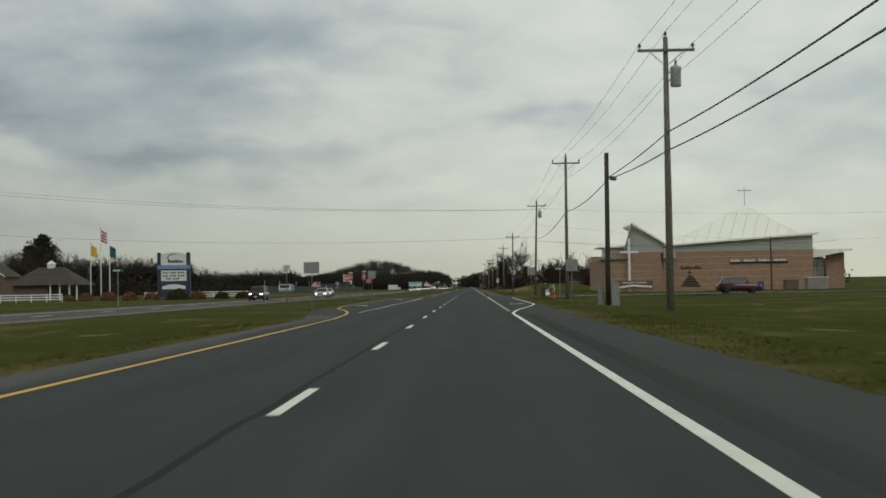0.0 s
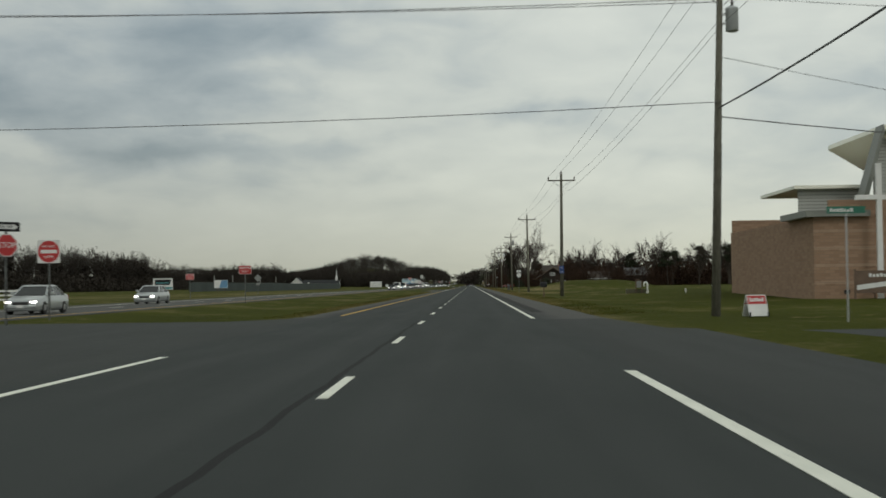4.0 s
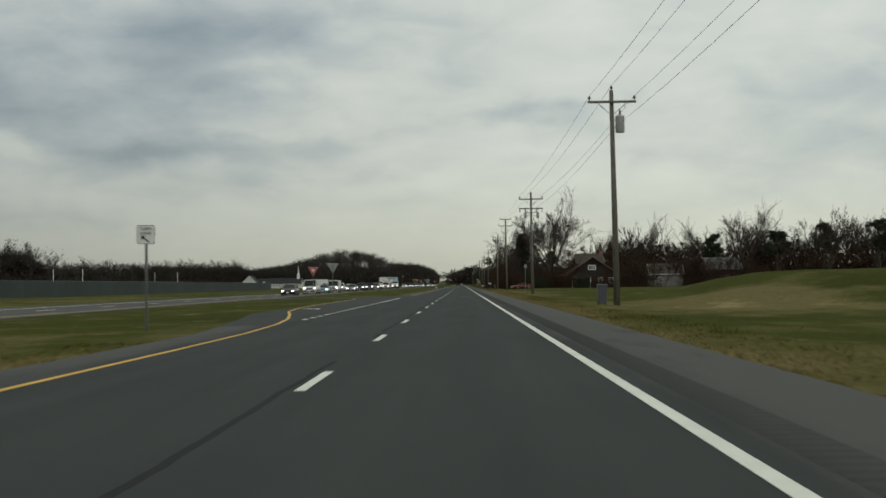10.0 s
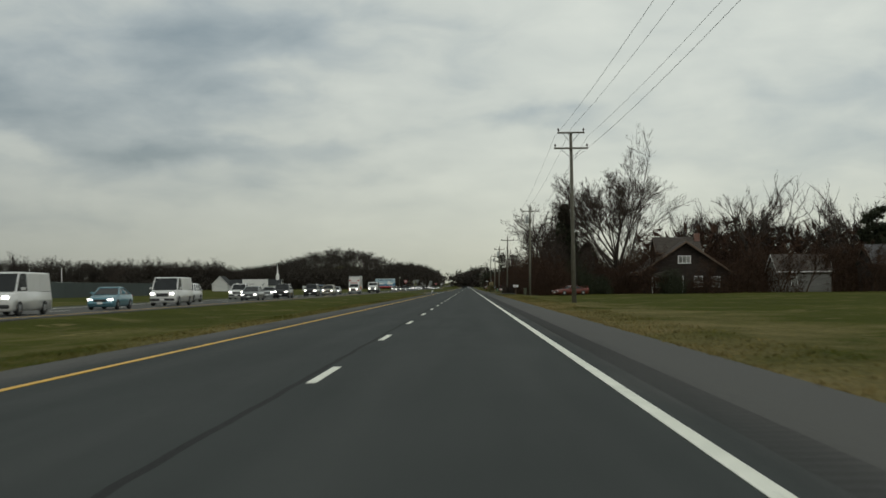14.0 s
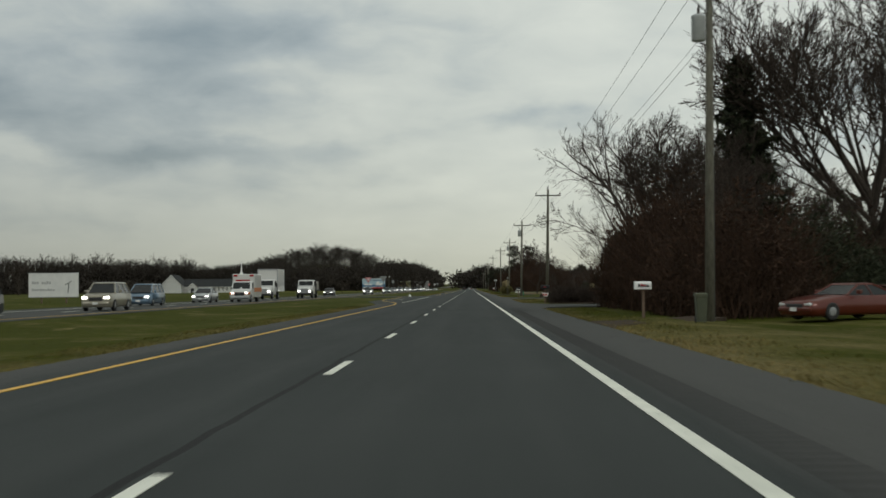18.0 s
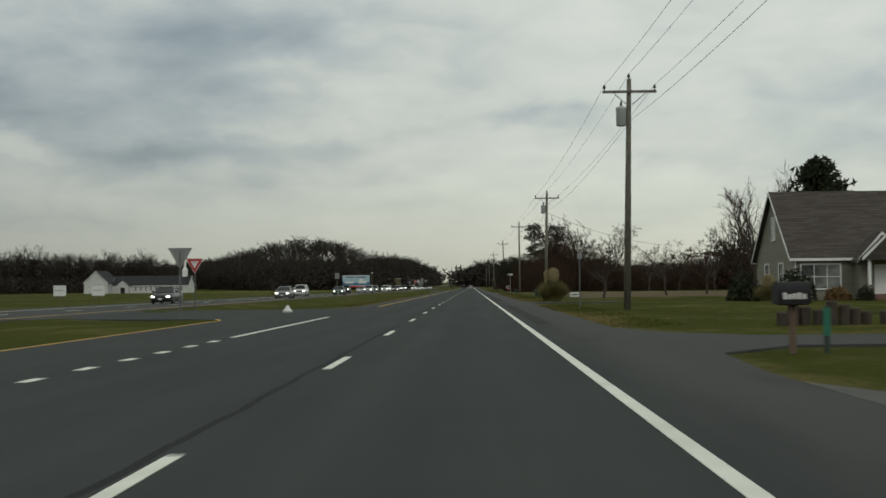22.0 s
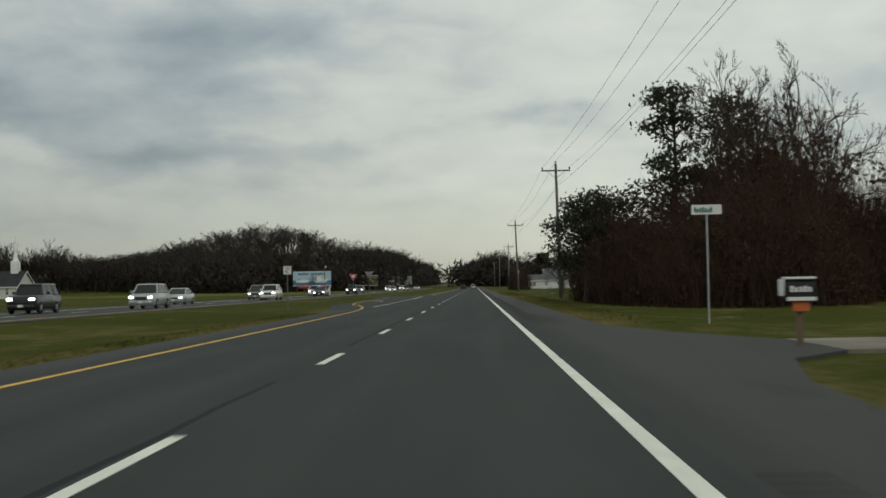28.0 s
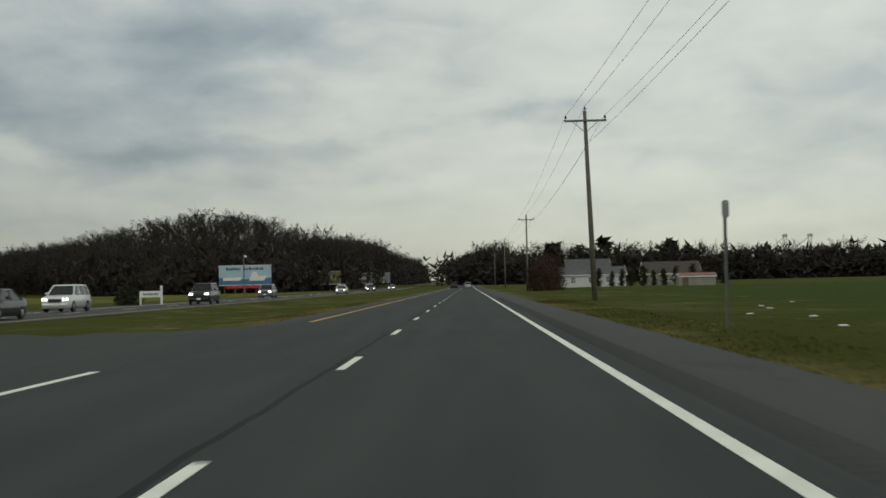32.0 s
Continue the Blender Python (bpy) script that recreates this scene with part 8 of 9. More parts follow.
PAINTS = {k: make_car_paint("car_paint_" + k, c) for k, c in {"maroon": (0.040, 0.007, 0.010), "silver": (0.38, 0.40, 0.40), "white": (0.66, 0.66, 0.64), "black": (0.014, 0.014, 0.016), "grey": (0.16, 0.17, 0.17),
                                                             "teal": (0.10, 0.22, 0.27), "green": (0.05, 0.085, 0.075), "blue": (0.13, 0.20, 0.27), "rust": (0.105, 0.020, 0.011), "tan": (0.30, 0.28, 0.22)}.items()}
CAR_GLASS = simple("car_glass", (0.010, 0.012, 0.013), (0.022, 0.025, 0.026), 0.22, 2.0, height=0.0, spec=0.3)
RUBBER = simple("tyre_rubber", (0.012, 0.012, 0.012), (0.026, 0.026, 0.026), 0.85, 6.0)
RIM = simple("wheel_rim_metal", (0.28, 0.29, 0.30), (0.42, 0.43, 0.44), 0.35, 8.0, metal=0.7)
TRIM_BLACK = simple("black_plastic_trim", (0.012, 0.012, 0.012), (0.03, 0.03, 0.03), 0.55, 4.0)
LAMP_ON = make_lit("lit_headlamp", (1.0, 0.97, 0.88), 5.0)
LAMP_OFF = simple("clear_headlamp", (0.5, 0.52, 0.52), (0.62, 0.64, 0.64), 0.15, 9.0)
TAIL = simple("red_tail_lamp", (0.30, 0.01, 0.012), (0.42, 0.03, 0.03), 0.25, 9.0)
ORANGE = simple("orange_stripe", (0.52, 0.14, 0.025), (0.62, 0.19, 0.04), 0.4, 3.0)


def ring(y, w, z0, z1, r=0.12):
    """One cross-section of a body, rounded at its corners."""
    w = w / 2
    r = min(r, w * 0.45, (z1 - z0) * 0.45)
    return [(-w + r * 0.6, y, z0), (w - r * 0.6, y, z0), (w - r * 0.15, y, z0 + r), (w, y, (z0 + z1) / 2), (w - r * 0.35, y, z1 - r * 0.7), (w - r, y, z1), (0, y, z1 + 0.015), (-w + r, y, z1), (-w + r * 0.35, y, z1 - r * 0.7), (-w, y, (z0 + z1) / 2), (-w + r * 0.15, y, z0 + r)]


def wheel(parent, x, y, r=0.32, w=0.21):
    s = 1 if x > 0 else -1
    wh = part("wheel", MB().tube([(x - s * w * 0.5, y, r), (x - s * w * 0.1, y, r)], r * 0.55, 10), TRIM_BLACK, parent)
    prof = [(-0.5, 0.80), (-0.42, 0.97), (-0.2, 1.0), (0.2, 1.0), (0.42, 0.97), (0.5, 0.80), (0.46, 0.66)]
    rings = [[(x + k * w, y + r * q * math.cos(a), r + r * q * math.sin(a)) for a in [2 * math.pi * i / 16 for i in range(16)]] for k, q in prof]
    part("tyre", MB().loft(rings), RUBBER, wh, "", True)
    hub = MB().tube([(x + s * w * 0.28, y, r), (x + s * w * 0.44, y, r), (x + s * w * 0.5, y, r)], [r * 0.64, r * 0.62, r * 0.25], 14)
    part("rim", hub, RIM, wh)


SHAPES = {
    # length, width, height, belt, nose height, windscreen foot, roof front, roof rear, rear glass foot, tail height
    "sedan": (4.7, 1.80, 1.44, 0.93, 0.74, 1.25, 2.05, 3.25, 4.05, 0.98),
    "coupe": (4.4, 1.74, 1.38, 0.92, 0.74, 1.20, 1.95, 2.75, 3.85, 0.95),
    "suv": (4.6, 1.86, 1.72, 1.08, 0.98, 1.15, 1.75, 4.05, 4.42, 1.08),
    "jeep": (4.4, 1.84, 1.76, 1.12, 1.05, 1.30, 1.72, 4.10, 4.32, 1.12),
    "minivan": (4.9, 1.92, 1.74, 1.05, 0.88, 0.75, 1.65, 4.50, 4.75, 1.05),
    "mini": (3.7, 1.68, 1.42, 0.95, 0.86, 1.00, 1.42, 3.20, 3.55, 0.95),
    "van": (5.6, 2.02, 2.08, 1.18, 1.08, 0.80, 1.35, 5.40, 5.52, 1.20),
    "pickup": (5.3, 1.90, 1.76, 1.10, 1.02, 1.45, 2.00, 3.05, 3.35, 1.12),
    "sport": (4.85, 1.84, 1.32, 0.90, 0.70, 1.65, 2.40, 3.10, 4.15, 0.98),
}


def car(kind, colour, label, at, turn=0.0, lit=True, name=None):
    """A road vehicle. Its nose is at y = 0 and looks towards -y before it is turned."""
    L, W, H, belt, nose, ws, rf, rr, rg, tail = SHAPES[kind]
    paint = PAINTS[colour]
    c = thing(name or {"jeep": "suv", "mini": "small_car", "sport": "sports_car", "coupe": "car", "sedan": "car"}.get(kind, kind), label, "car", "", at, turn)
    g = 0.24 if kind in ("suv", "jeep", "pickup", "van") else 0.18
    st = [ring(0.0, W * 0.80, g + 0.10, nose * 0.88), ring(0.06, W * 0.90, g, nose * 0.97), ring(0.35, W * 0.97, g - 0.02, nose), ring(0.8, W, g, (nose + belt) / 2), ring(ws, W, g, belt), ring((ws + rg) / 2, W, g, belt),
          ring(rg, W, g, belt if kind != "pickup" else belt - 0.02), ring(L - 0.35, W * 0.98, g, tail), ring(L - 0.06, W * 0.92, g + 0.03, tail * 0.98), ring(L, W * 0.84, g + 0.12, tail * 0.9)]
    part("body", MB().loft(st), paint, c, "", True)
    # glass house, roof and pillars
    wb, wt = W * 0.90, W * 0.70 if kind != "van" else W * 0.84
    zb, zt = belt - 0.02, H - 0.06
    gl = [[(-wb / 2, ws, zb), (wb / 2, ws, zb), (wb / 2, rg, zb), (-wb / 2, rg, zb)], [(-wt / 2, rf, zt), (wt / 2, rf, zt), (wt / 2, rr, zt), (-wt / 2, rr, zt)]]
    part("windows", MB().loft(gl), CAR_GLASS, c, "dark glass")
    part("roof", MB().loft([[(-wt / 2 - 0.03, rf - 0.06, zt - 0.02), (wt / 2 + 0.03, rf - 0.06, zt - 0.02), (wt / 2 + 0.03, rr + 0.06, zt - 0.02), (-wt / 2 - 0.03, rr + 0.06, zt - 0.02)],
                            [(-wt / 2, rf, zt + 0.04), (wt / 2, rf, zt + 0.04), (wt / 2, rr, zt + 0.04), (-wt / 2, rr, zt + 0.04)],
                            [(-wt / 2 + 0.15, rf + 0.12, H), (wt / 2 - 0.15, rf + 0.12, H), (wt / 2 - 0.15, rr - 0.12, H), (-wt / 2 + 0.15, rr - 0.12, H)]]), paint, c)
    mids = [0.5] if kind in ("sedan", "coupe", "mini", "pickup", "sport") else [0.34, 0.68]
    for s in (-1, 1):
        for f in [0.0, *mids, 1.0]:
            a = (s * wb / 2, ws + (rg - ws) * f, zb - 0.02)
            b = (s * wt / 2, rf + (rr - rf) * f, zt)
            part("pillar", MB().tube([a, b], 0.045 if f in (0.0, 1.0) else 0.035, 5), paint, c)
        part("mirror", MB().box(s * (W / 2 + 0.10) - 0.10, s * (W / 2 + 0.10) + 0.10, ws + 0.35, ws + 0.50, belt + 0.02, belt + 0.17, 0.03), paint, c)
        x0 = s * W * 0.34
        part("headlight", MB().box(x0 - 0.17, x0 + 0.17, -0.015, 0.14, nose * 0.72, nose * 0.9, 0.04), LAMP_ON if lit else LAMP_OFF, c, "lit headlight" if lit else "")
        part("tail_light", MB().box(s * W * 0.38 - 0.12, s * W * 0.38 + 0.12, L - 0.1, L + 0.012, tail * 0.74, tail * 0.93, 0.03), TAIL, c)
        for y in (L * 0.19, L * 0.80):
            wheel(c, s * (W / 2 - 0.09), y, 0.36 if g > 0.2 else 0.32)
    if kind == "van":
        for s in (-1, 1):
            part("side_panel", MB().add([(s * (wb / 2 + 0.02), 2.3, zb), (s * (wb / 2 + 0.02), rg + 0.02, zb), (s * (wt / 2 + 0.02), rr + 0.05, zt), (s * (wt / 2 + 0.02), 2.3, zt),
                                         (s * (wb / 2 - 0.05), 2.3, zb), (s * (wb / 2 - 0.05), rg + 0.02, zb), (s * (wt / 2 - 0.05), rr + 0.05, zt), (s * (wt / 2 - 0.05), 2.3, zt)],
                                        [(0, 1, 2, 3), (7, 6, 5, 4), (0, 4, 5, 1), (1, 5, 6, 2), (2, 6, 7, 3), (3, 7, 4, 0)]), paint, c)
    if kind == "pickup":
        part("bed", MB().box(-W * 0.42, W * 0.42, rg + 0.1, L - 0.12, belt - 0.03, belt + 0.03), TRIM_BLACK, c)
    if kind == "sport":
        part("spoiler", MB().box(-W * 0.42, W * 0.42, L - 0.32, L - 0.1, tail + 0.2, tail + 0.25, 0.02).box(-W * 0.4, -W * 0.36, L - 0.28, L - 0.14, tail - 0.05, tail + 0.2).box(W * 0.36, W * 0.4, L - 0.28, L - 0.14, tail - 0.05, tail + 0.2), paint, c)
    part("grille", MB().box(-W * 0.22, W * 0.22, -0.02, 0.08, nose * 0.62, nose * 0.84, 0.02), TRIM_BLACK, c)
    part("bumper", MB().box(-W * 0.44, W * 0.44, -0.05, 0.16, g + 0.12, g + 0.30, 0.05), TRIM_BLACK if kind in ("jeep", "van", "pickup") else paint, c)
    part("number_plate", MB().box(-0.16, 0.16, -0.062, -0.05, g + 0.15, g + 0.29), SIGN_WHITE, c, "plain pale number plate")
    part("wiper_cowl", MB().box(-W * 0.40, W * 0.40, ws - 0.1, ws + 0.02, belt - 0.02, belt + 0.02), TRIM_BLACK, c)
    return c


A, B = -20.1, -23.8
for kind, colour, x, y, label in (
        ("suv", "maroon", B, 135, "maroon SUV with lit headlights on the far carriageway"), ("sedan", "silver", A, 168, "silver sedan with lit headlights on the far carriageway"),
        ("sedan", "silver", B + 0.4, 203, "silver sedan with lit headlights on the far carriageway"), ("sedan", "black", A, 446, "black sedan with lit headlights in oncoming traffic"),
        ("van", "white", A, 468, "white panel van in oncoming traffic"), ("coupe", "teal", A, 485, "pale teal coupe in oncoming traffic"), ("van", "white", A, 500, "white panel van in oncoming traffic"),
        ("suv", "white", B, 522, "white SUV in oncoming traffic"), ("sedan", "grey", A, 535, "dark grey sedan in oncoming traffic"), ("pickup", "white", B, 548, "white pickup in oncoming traffic"),
        ("suv", "black", A, 556, "black SUV in oncoming traffic"), ("mini", "silver", B, 569, "small two-tone hatchback in oncoming traffic"), ("jeep", "black", A, 583, "boxy dark SUV in oncoming traffic"),
        ("suv", "tan", A, 604, "tan SUV in oncoming traffic"), ("minivan", "blue", B, 627, "pale blue minivan in oncoming traffic"), ("sedan", "silver", B, 649, "silver sedan in oncoming traffic"),
        ("sedan", "black", B, 755, "black sedan with lit headlights in oncoming traffic"), ("sedan", "grey", A, 797, "grey sedan in oncoming traffic"), ("suv", "white", B, 838, "white SUV in oncoming traffic"),
        ("sedan", "green", A, 858, "dark green sedan in oncoming traffic"), ("jeep", "black", B, 905, "boxy black SUV in oncoming traffic"), ("suv", "silver", A, 917, "silver SUV in oncoming traffic"),
        ("sedan", "silver", B, 941, "silver sedan in oncoming traffic"), ("suv", "white", A, 968, "white SUV in oncoming traffic"), ("minivan", "grey", B, 981, "grey minivan with lit headlights in oncoming traffic"),
        ("sedan", "black", A, 1012, "dark sedan in the far queue of traffic"), ("suv", "white", B, 1034, "white SUV in the far queue of traffic"), ("jeep", "black", A, 1058, "dark SUV in the far queue of traffic"),
        ("suv", "grey", B, 1113, "grey SUV in the far queue of traffic"), ("sedan", "silver", A, 1170, "silver sedan in the far queue of traffic"), ("suv", "white", B, 1205, "white SUV in the far queue of traffic"),
        ("sedan", "black", A, 1236, "dark sedan in the far queue of traffic"), ("pickup", "white", B, 1275, "white pickup in the far queue of traffic"), ("sedan", "silver", A, 1310, "silver sedan in the far queue of traffic")):
    car(kind, colour, label, (x, y, float(far_rise(y))))
car("suv", "maroon", "maroon SUV on the church side road", (33.0, 122.5, 0.0), 90, False)
car("sport", "rust", "rust-red wedge-shaped sports car parked on the grass", (13.4, 575.6, float(ground_z(15, 577)) + 0.02), -62, False)
car("suv", "silver", "silver SUV driving ahead on the highway", (1.8, 1290, 0.0), 180, False)
car("jeep", "black", "dark SUV driving ahead in the passing lane", (-1.8, 1282, 0.0), 180, False)


def truck_cab(c, paint, w=2.2, h=2.45, hood=1.5):
    """A bonneted lorry cab with its nose at y = 0."""
    part("bonnet", MB().loft([ring(0.0, w * 0.78, 0.55, 1.35), ring(0.15, w * 0.84, 0.5, 1.5), ring(hood, w * 0.9, 0.5, 1.65)]), paint, c, "", True)
    part("cab", MB().loft([ring(hood, w * 0.94, 0.55, 1.65), ring(hood + 0.1, w, 0.55, 1.7), ring(hood + 0.5, w, 0.55, h), ring(hood + 1.75, w, 0.55, h), ring(hood + 1.8, w * 0.96, 0.6, h - 0.05)]), paint, c, "", True)
    part("windscreen", MB().add([(-w * 0.43, hood + 0.07, 1.72), (w * 0.43, hood + 0.07, 1.72), (w * 0.42, hood + 0.42, h - 0.14), (-w * 0.42, hood + 0.42, h - 0.14), (-w * 0.43, hood + 0.2, 1.72), (w * 0.43, hood + 0.2, 1.72), (w * 0.42, hood + 0.52, h - 0.14), (-w * 0.42, hood + 0.52, h - 0.14)],
                                [(0, 1, 2, 3), (7, 6, 5, 4), (0, 4, 5, 1), (1, 5, 6, 2), (2, 6, 7, 3), (3, 7, 4, 0)]), CAR_GLASS, c)
    for s in (-1, 1):
        part("side_window", MB().box(s * w / 2 - 0.02, s * w / 2 + 0.012, hood + 0.6, hood + 1.45, 1.6, h - 0.2), CAR_GLASS, c)
        part("headlight", MB().box(s * w * 0.32 - 0.17, s * w * 0.32 + 0.17, -0.02, 0.15, 0.85, 1.05, 0.03), LAMP_ON, c, "lit headlight")
        part("mirror", MB().box(s * (w / 2 + 0.22) - 0.1, s * (w / 2 + 0.22) + 0.1, hood + 0.4, hood + 0.5, 1.5, 2.0, 0.02), TRIM_BLACK, c)
        wheel(c, s * (w / 2 - 0.15), 0.85, 0.46, 0.28)
        wheel(c, s * (w / 2 - 0.15), 5.0, 0.46, 0.34)
    part("grille", MB().box(-w * 0.22, w * 0.22, -0.03, 0.08, 0.75, 1.3, 0.02), RIM, c)
    part("bumper", MB().box(-w * 0.46, w * 0.46, -0.12, 0.2, 0.45, 0.7, 0.04), TRIM_BLACK, c)
    part("chassis", MB().box(-0.45, 0.45, 1.5, 6.6, 0.55, 0.85), TRIM_BLACK, c)


t = thing("ambulance", "white and orange ambulance with roof lights", "ambulance", "", (A - 0.3, 651, 0.0))
part("bonnet", MB().loft([ring(0.0, 1.7, 0.3, 1.05), ring(0.12, 1.9, 0.26, 1.15), ring(0.9, 1.98, 0.26, 1.25)]), PAINTS["white"], t, "", True)
part("cab", MB().loft([ring(0.9, 1.98, 0.26, 1.25), ring(1.5, 1.98, 0.26, 2.0), ring(2.4, 2.0, 0.26, 2.1)]), PAINTS["white"], t, "", True)
part("windscreen", MB().add([(-0.86, 0.93, 1.3), (0.86, 0.93, 1.3), (0.8, 1.42, 1.92), (-0.8, 1.42, 1.92), (-0.86, 1.05, 1.3), (0.86, 1.05, 1.3), (0.8, 1.54, 1.92), (-0.8, 1.54, 1.92)], [(0, 1, 2, 3), (7, 6, 5, 4), (0, 4, 5, 1), (1, 5, 6, 2), (2, 6, 7, 3), (3, 7, 4, 0)]), CAR_GLASS, t)
part("box", MB().box(-1.1, 1.1, 2.3, 6.2, 0.45, 2.75, 0.06), PAINTS["white"], t)
part("stripe", MB().box(-1.112, 1.112, 2.31, 6.19, 1.0, 1.4), ORANGE, t, "orange stripe")
part("stripe", MB().box(-0.97, 0.97, -0.01, 0.86, 0.72, 0.98, 0.03), ORANGE, t, "orange stripe")
for s in (-1, 1):
    part("roof_light", MB().box(s * 0.8 - 0.2, s * 0.8 + 0.2, 2.24, 2.34, 2.5, 2.7, 0.03), TAIL, t, "red roof light")
    part("headlight", MB().box(s * 0.68 - 0.15, s * 0.68 + 0.15, -0.02, 0.12, 0.78, 0.98, 0.03), LAMP_ON, t, "lit headlight")
    part("side_window", MB().box(s * 0.985 - 0.02, s * 0.985 + 0.012, 1.5, 2.2, 1.3, 1.9), CAR_GLASS, t)
    wheel(t, s * 0.9, 0.95, 0.38, 0.24)
    wheel(t, s * 0.9, 4.6, 0.38, 0.3)
part("grille", MB().box(-0.45, 0.45, -0.03, 0.06, 0.62, 0.95, 0.02), TRIM_BLACK, t)
part("light_bar", MB().box(-0.7, 0.7, 1.7, 1.9, 2.05, 2.2, 0.03), TAIL, t)
part("bumper", MB().box(-0.95, 0.95, -0.1, 0.15, 0.35, 0.55, 0.04), RIM, t)
t = thing("box_truck", "white box lorry with lit headlights", "lorry", "", (B + 0.5, 682, 0.0))
truck_cab(t, PAINTS["white"])
part("cargo_box", MB().box(-1.25, 1.25, 3.4, 9.0, 0.95, 3.75, 0.04), PAINTS["white"], t)
part("box_frame", MB().box(-1.27, 1.27, 3.36, 3.44, 3.62, 3.78).box(-1.27, -1.17, 3.36, 3.44, 0.95, 3.62).box(1.17, 1.27, 3.36, 3.44, 0.95, 3.62), RIM, t)
t = thing("flatbed_truck", "white flatbed lorry loaded with tan bales", "lorry", "", (A - 0.2, 697, 0.0))
truck_cab(t, PAINTS["white"])
part("bed", MB().box(-1.2, 1.2, 3.4, 7.6, 0.98, 1.15), TRIM_BLACK, t)
part("headboard", MB().box(-1.2, 1.2, 3.4, 3.5, 1.15, 2.55), TRIM_BLACK, t)
for i in range(2):
    for k in range(3):
        part("bale", MB().box(-1.1 + i * 1.12, -0.04 + i * 1.12, 3.7 + k * 1.2, 4.8 + k * 1.2, 1.15, 2.2 + 0.08 * ((i + k) % 2), 0.08), CONCRETE, t)

# ---- fine ground cover and road texture ----
def rumble_strips():
    """Short ridges pressed into the right shoulder, at the spacing of a milled rumble strip."""
    vs, fs, o = [], [], 0
    box = np.array([(-1, -1, 0), (1, -1, 0), (1, 1, 0), (-1, 1, 0), (-0.97, -0.6, 1), (0.97, -0.6, 1), (0.97, 0.6, 1), (-0.97, 0.6, 1)], float)
    faces = np.array([(4, 5, 6, 7), (0, 1, 5, 4), (1, 2, 6, 5), (2, 3, 7, 6), (3, 0, 4, 7)])
    ys = np.concatenate([np.arange(-30, 40, 0.31), np.arange(160, 596, 0.31), np.arange(690, 724, 0.31), np.arange(748, 842, 0.31), np.arange(876, 1060, 0.31)])
    c = np.column_stack([np.full(len(ys), 4.30), ys, np.full(len(ys), 0.001)])
    v = box[None] * np.array([0.23, 0.075, 0.006]) + c[:, None]
    f = faces[None] + (np.arange(len(ys)) * 8)[:, None, None]
    raw("rumble_strip", v.reshape(-1, 3), f.reshape(-1, 4), RUMBLE, ROAD, kind="stuff", label="row of dark milled rumble ridges")


rumble_strips()


def tufts(name, n, x0, x1, y0, y1, mat, label, h=0.10, lean=0.5, fade=1.0):
    """Loose grass blades, thickest next to the asphalt's edge."""
    r = np.random.default_rng(n)
    u = r.random(n) ** fade
    x = x0 + (x1 - x0) * u + r.normal(0, 0.04, n)
    y = y0 + (y1 - y0) * r.random(n)
    # clumps
    k = np.sin(y * 1.7 + x * 2.3) + np.sin(y * 0.61 + 1.0) + np.sin(y * 4.1 - x * 3.0)
    hh = h * (0.45 + r.random(n)) * (1 + 0.28 * k)
    hh = np.clip(hh, 0.02, 0.4)
    z = ground_z(x, y) - 0.01
    a = r.random(n) * 6.283
    w = 0.010 + 0.012 * r.random(n)
    dx, dy = np.cos(a) * w, np.sin(a) * w
    lx, ly = r.normal(0, lean, n) * hh, r.normal(0, lean, n) * hh
    v = np.stack([np.column_stack([x - dx, y - dy, z]), np.column_stack([x + dx, y + dy, z]), np.column_stack([x + lx, y + ly, z + hh])], 1).reshape(-1, 3)
    raw(name, v, np.arange(3 * n).reshape(-1, 3), mat, kind="stuff", label=label, category="grass")


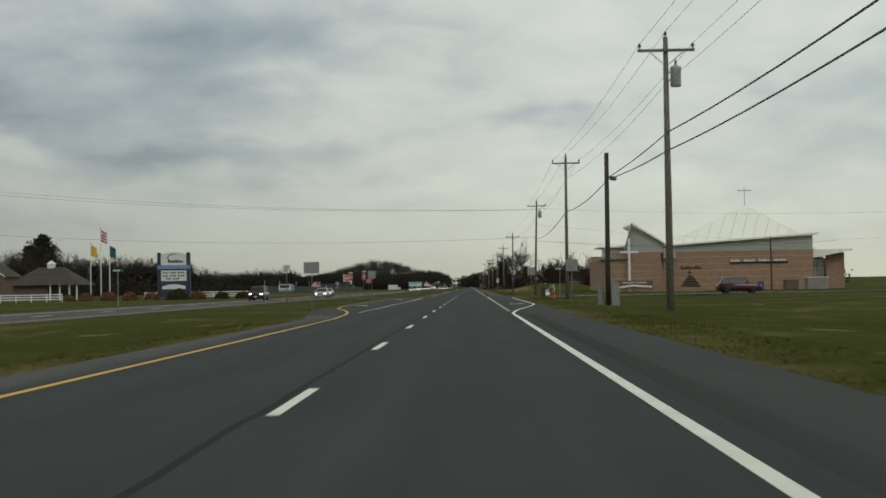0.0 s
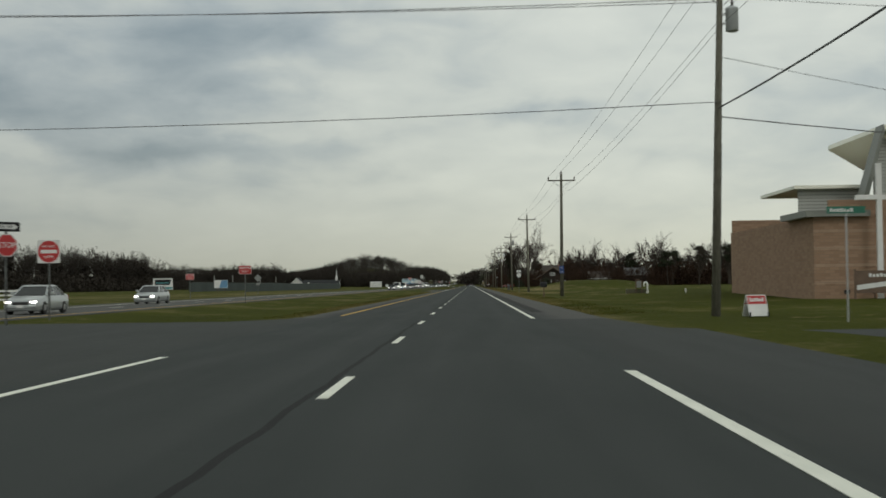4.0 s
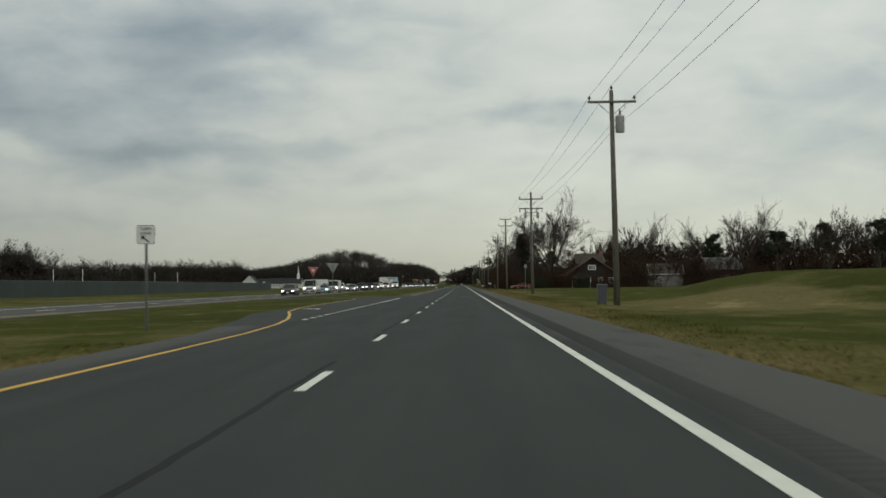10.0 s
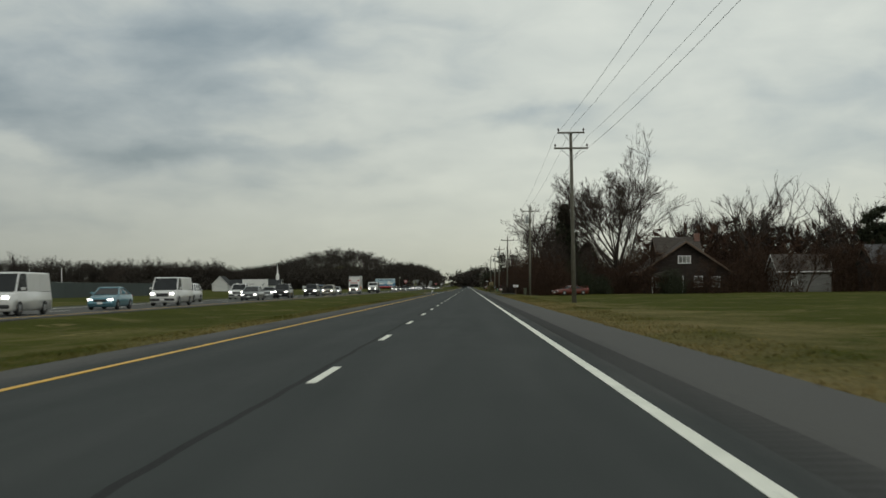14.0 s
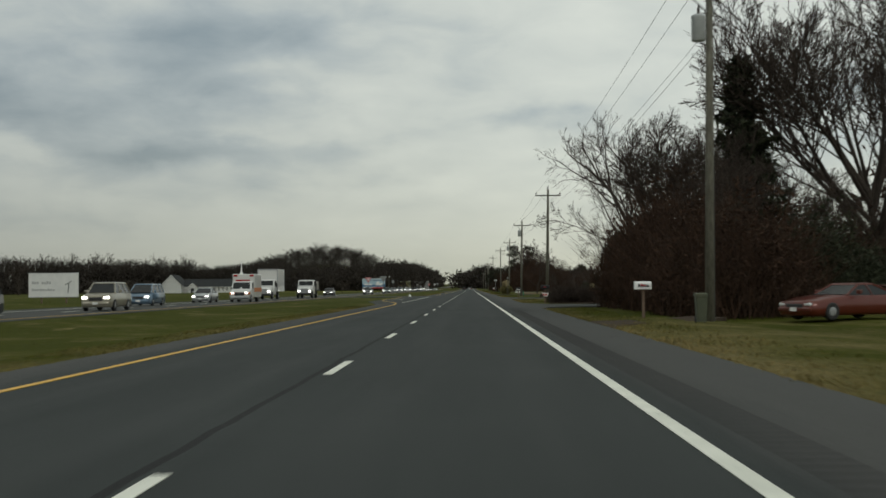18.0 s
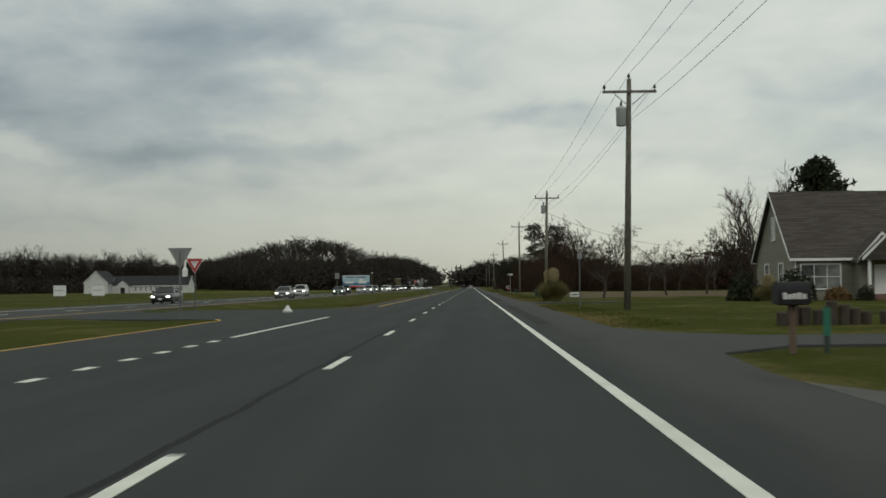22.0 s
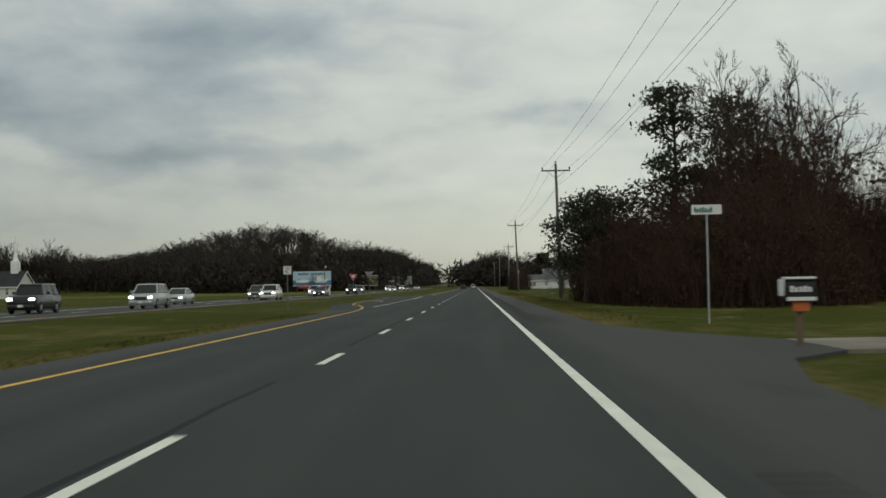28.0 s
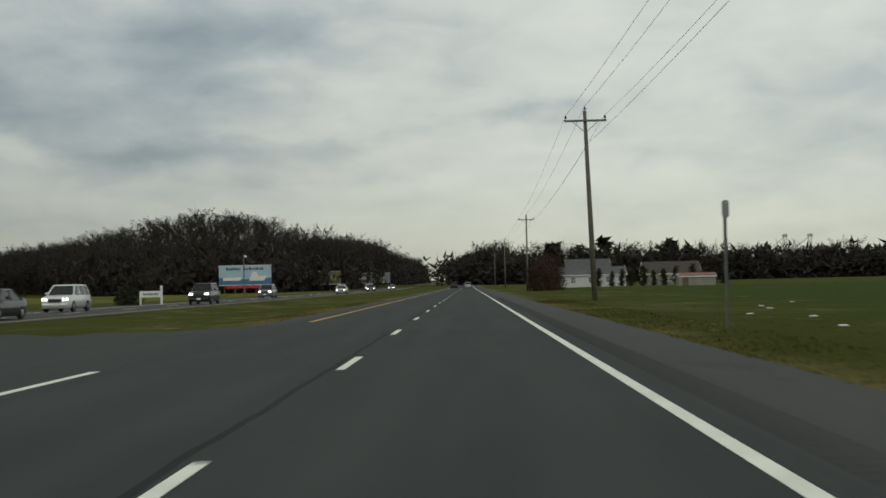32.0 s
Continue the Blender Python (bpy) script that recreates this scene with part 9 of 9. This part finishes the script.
DRY_BLADES = make_blades("dry_verge_blades", (0.95, 0.92, 0.85), (1.75, 1.62, 1.5))
GREEN_BLADES = make_blades("green_verge_blades", (0.95, 0.92, 0.85), (1.6, 1.5, 1.3))
for y0, y1 in ((-12, 40), (155, 600), (628, 654), (687, 728), (740, 846), (870, 1040)):
    m = int((y1 - y0) * 170)
    tufts("verge_grass", m, 5.97, 8.2, y0, y1, DRY_BLADES, "ragged dry grass along the asphalt edge", 0.06, 0.6, 1.7)
    tufts("verge_grass", int(m * 0.45), 6.6, 13.0, y0, y1, GREEN_BLADES, "short green grass of the verge", 0.028, 0.5, 1.4)
for y0, y1 in ((-10, 36), (156, 318), (424, 618), (730, 892), (1002, 1060)):
    m = int((y1 - y0) * 120)
    tufts("median_grass", m, -4.87, -6.6, y0, y1, DRY_BLADES, "ragged dry grass along the median edge", 0.065, 0.6, 1.7)
    tufts("median_grass", int(m * 0.4), -5.6, -12.0, y0, y1, GREEN_BLADES, "short green grass of the median", 0.03, 0.5, 1.2)
tufts("corner_grass", 5000, 6.4, 12, 62, 116, GREEN_BLADES, "short green grass before the church", 0.04, 0.5, 1.0)
tufts("corner_grass", 4000, 6.3, 9, 70, 118, DRY_BLADES, "dry grass at the corner of the side road", 0.055, 0.5, 1.2)


def turn_arrow(x, y, side, parent):
    """A painted turn arrow."""
    s = side
    mb = MB()
    mb.plate([(x - 0.08, y), (x + 0.08, y), (x + 0.08, y + 1.5), (x - 0.08, y + 1.5)], 0.002, 0.006)
    q = [(x + s * 0.08, y + 1.2), (x + s * 0.5, y + 1.5), (x + s * 0.5, y + 1.2), (x + s * 0.95, y + 1.75), (x + s * 0.5, y + 2.35), (x + s * 0.5, y + 2.0), (x - s * 0.08, y + 1.5)]
    mb.plate(q if s > 0 else q[::-1], 0.002, 0.0065)
    part("turn_arrow", mb, WHITE_LINE, parent, "white painted turn arrow")


for y in (74, 116):
    turn_arrow(-5.5, y, -1, ROAD)
turn_arrow(4.5, 69.7, 1, ROAD)
for taper, tip, nose, end in BREAKS[1:]:
    turn_arrow(-5.5, tip + 8 if tip < 400 else tip + 21, -1, ROAD)
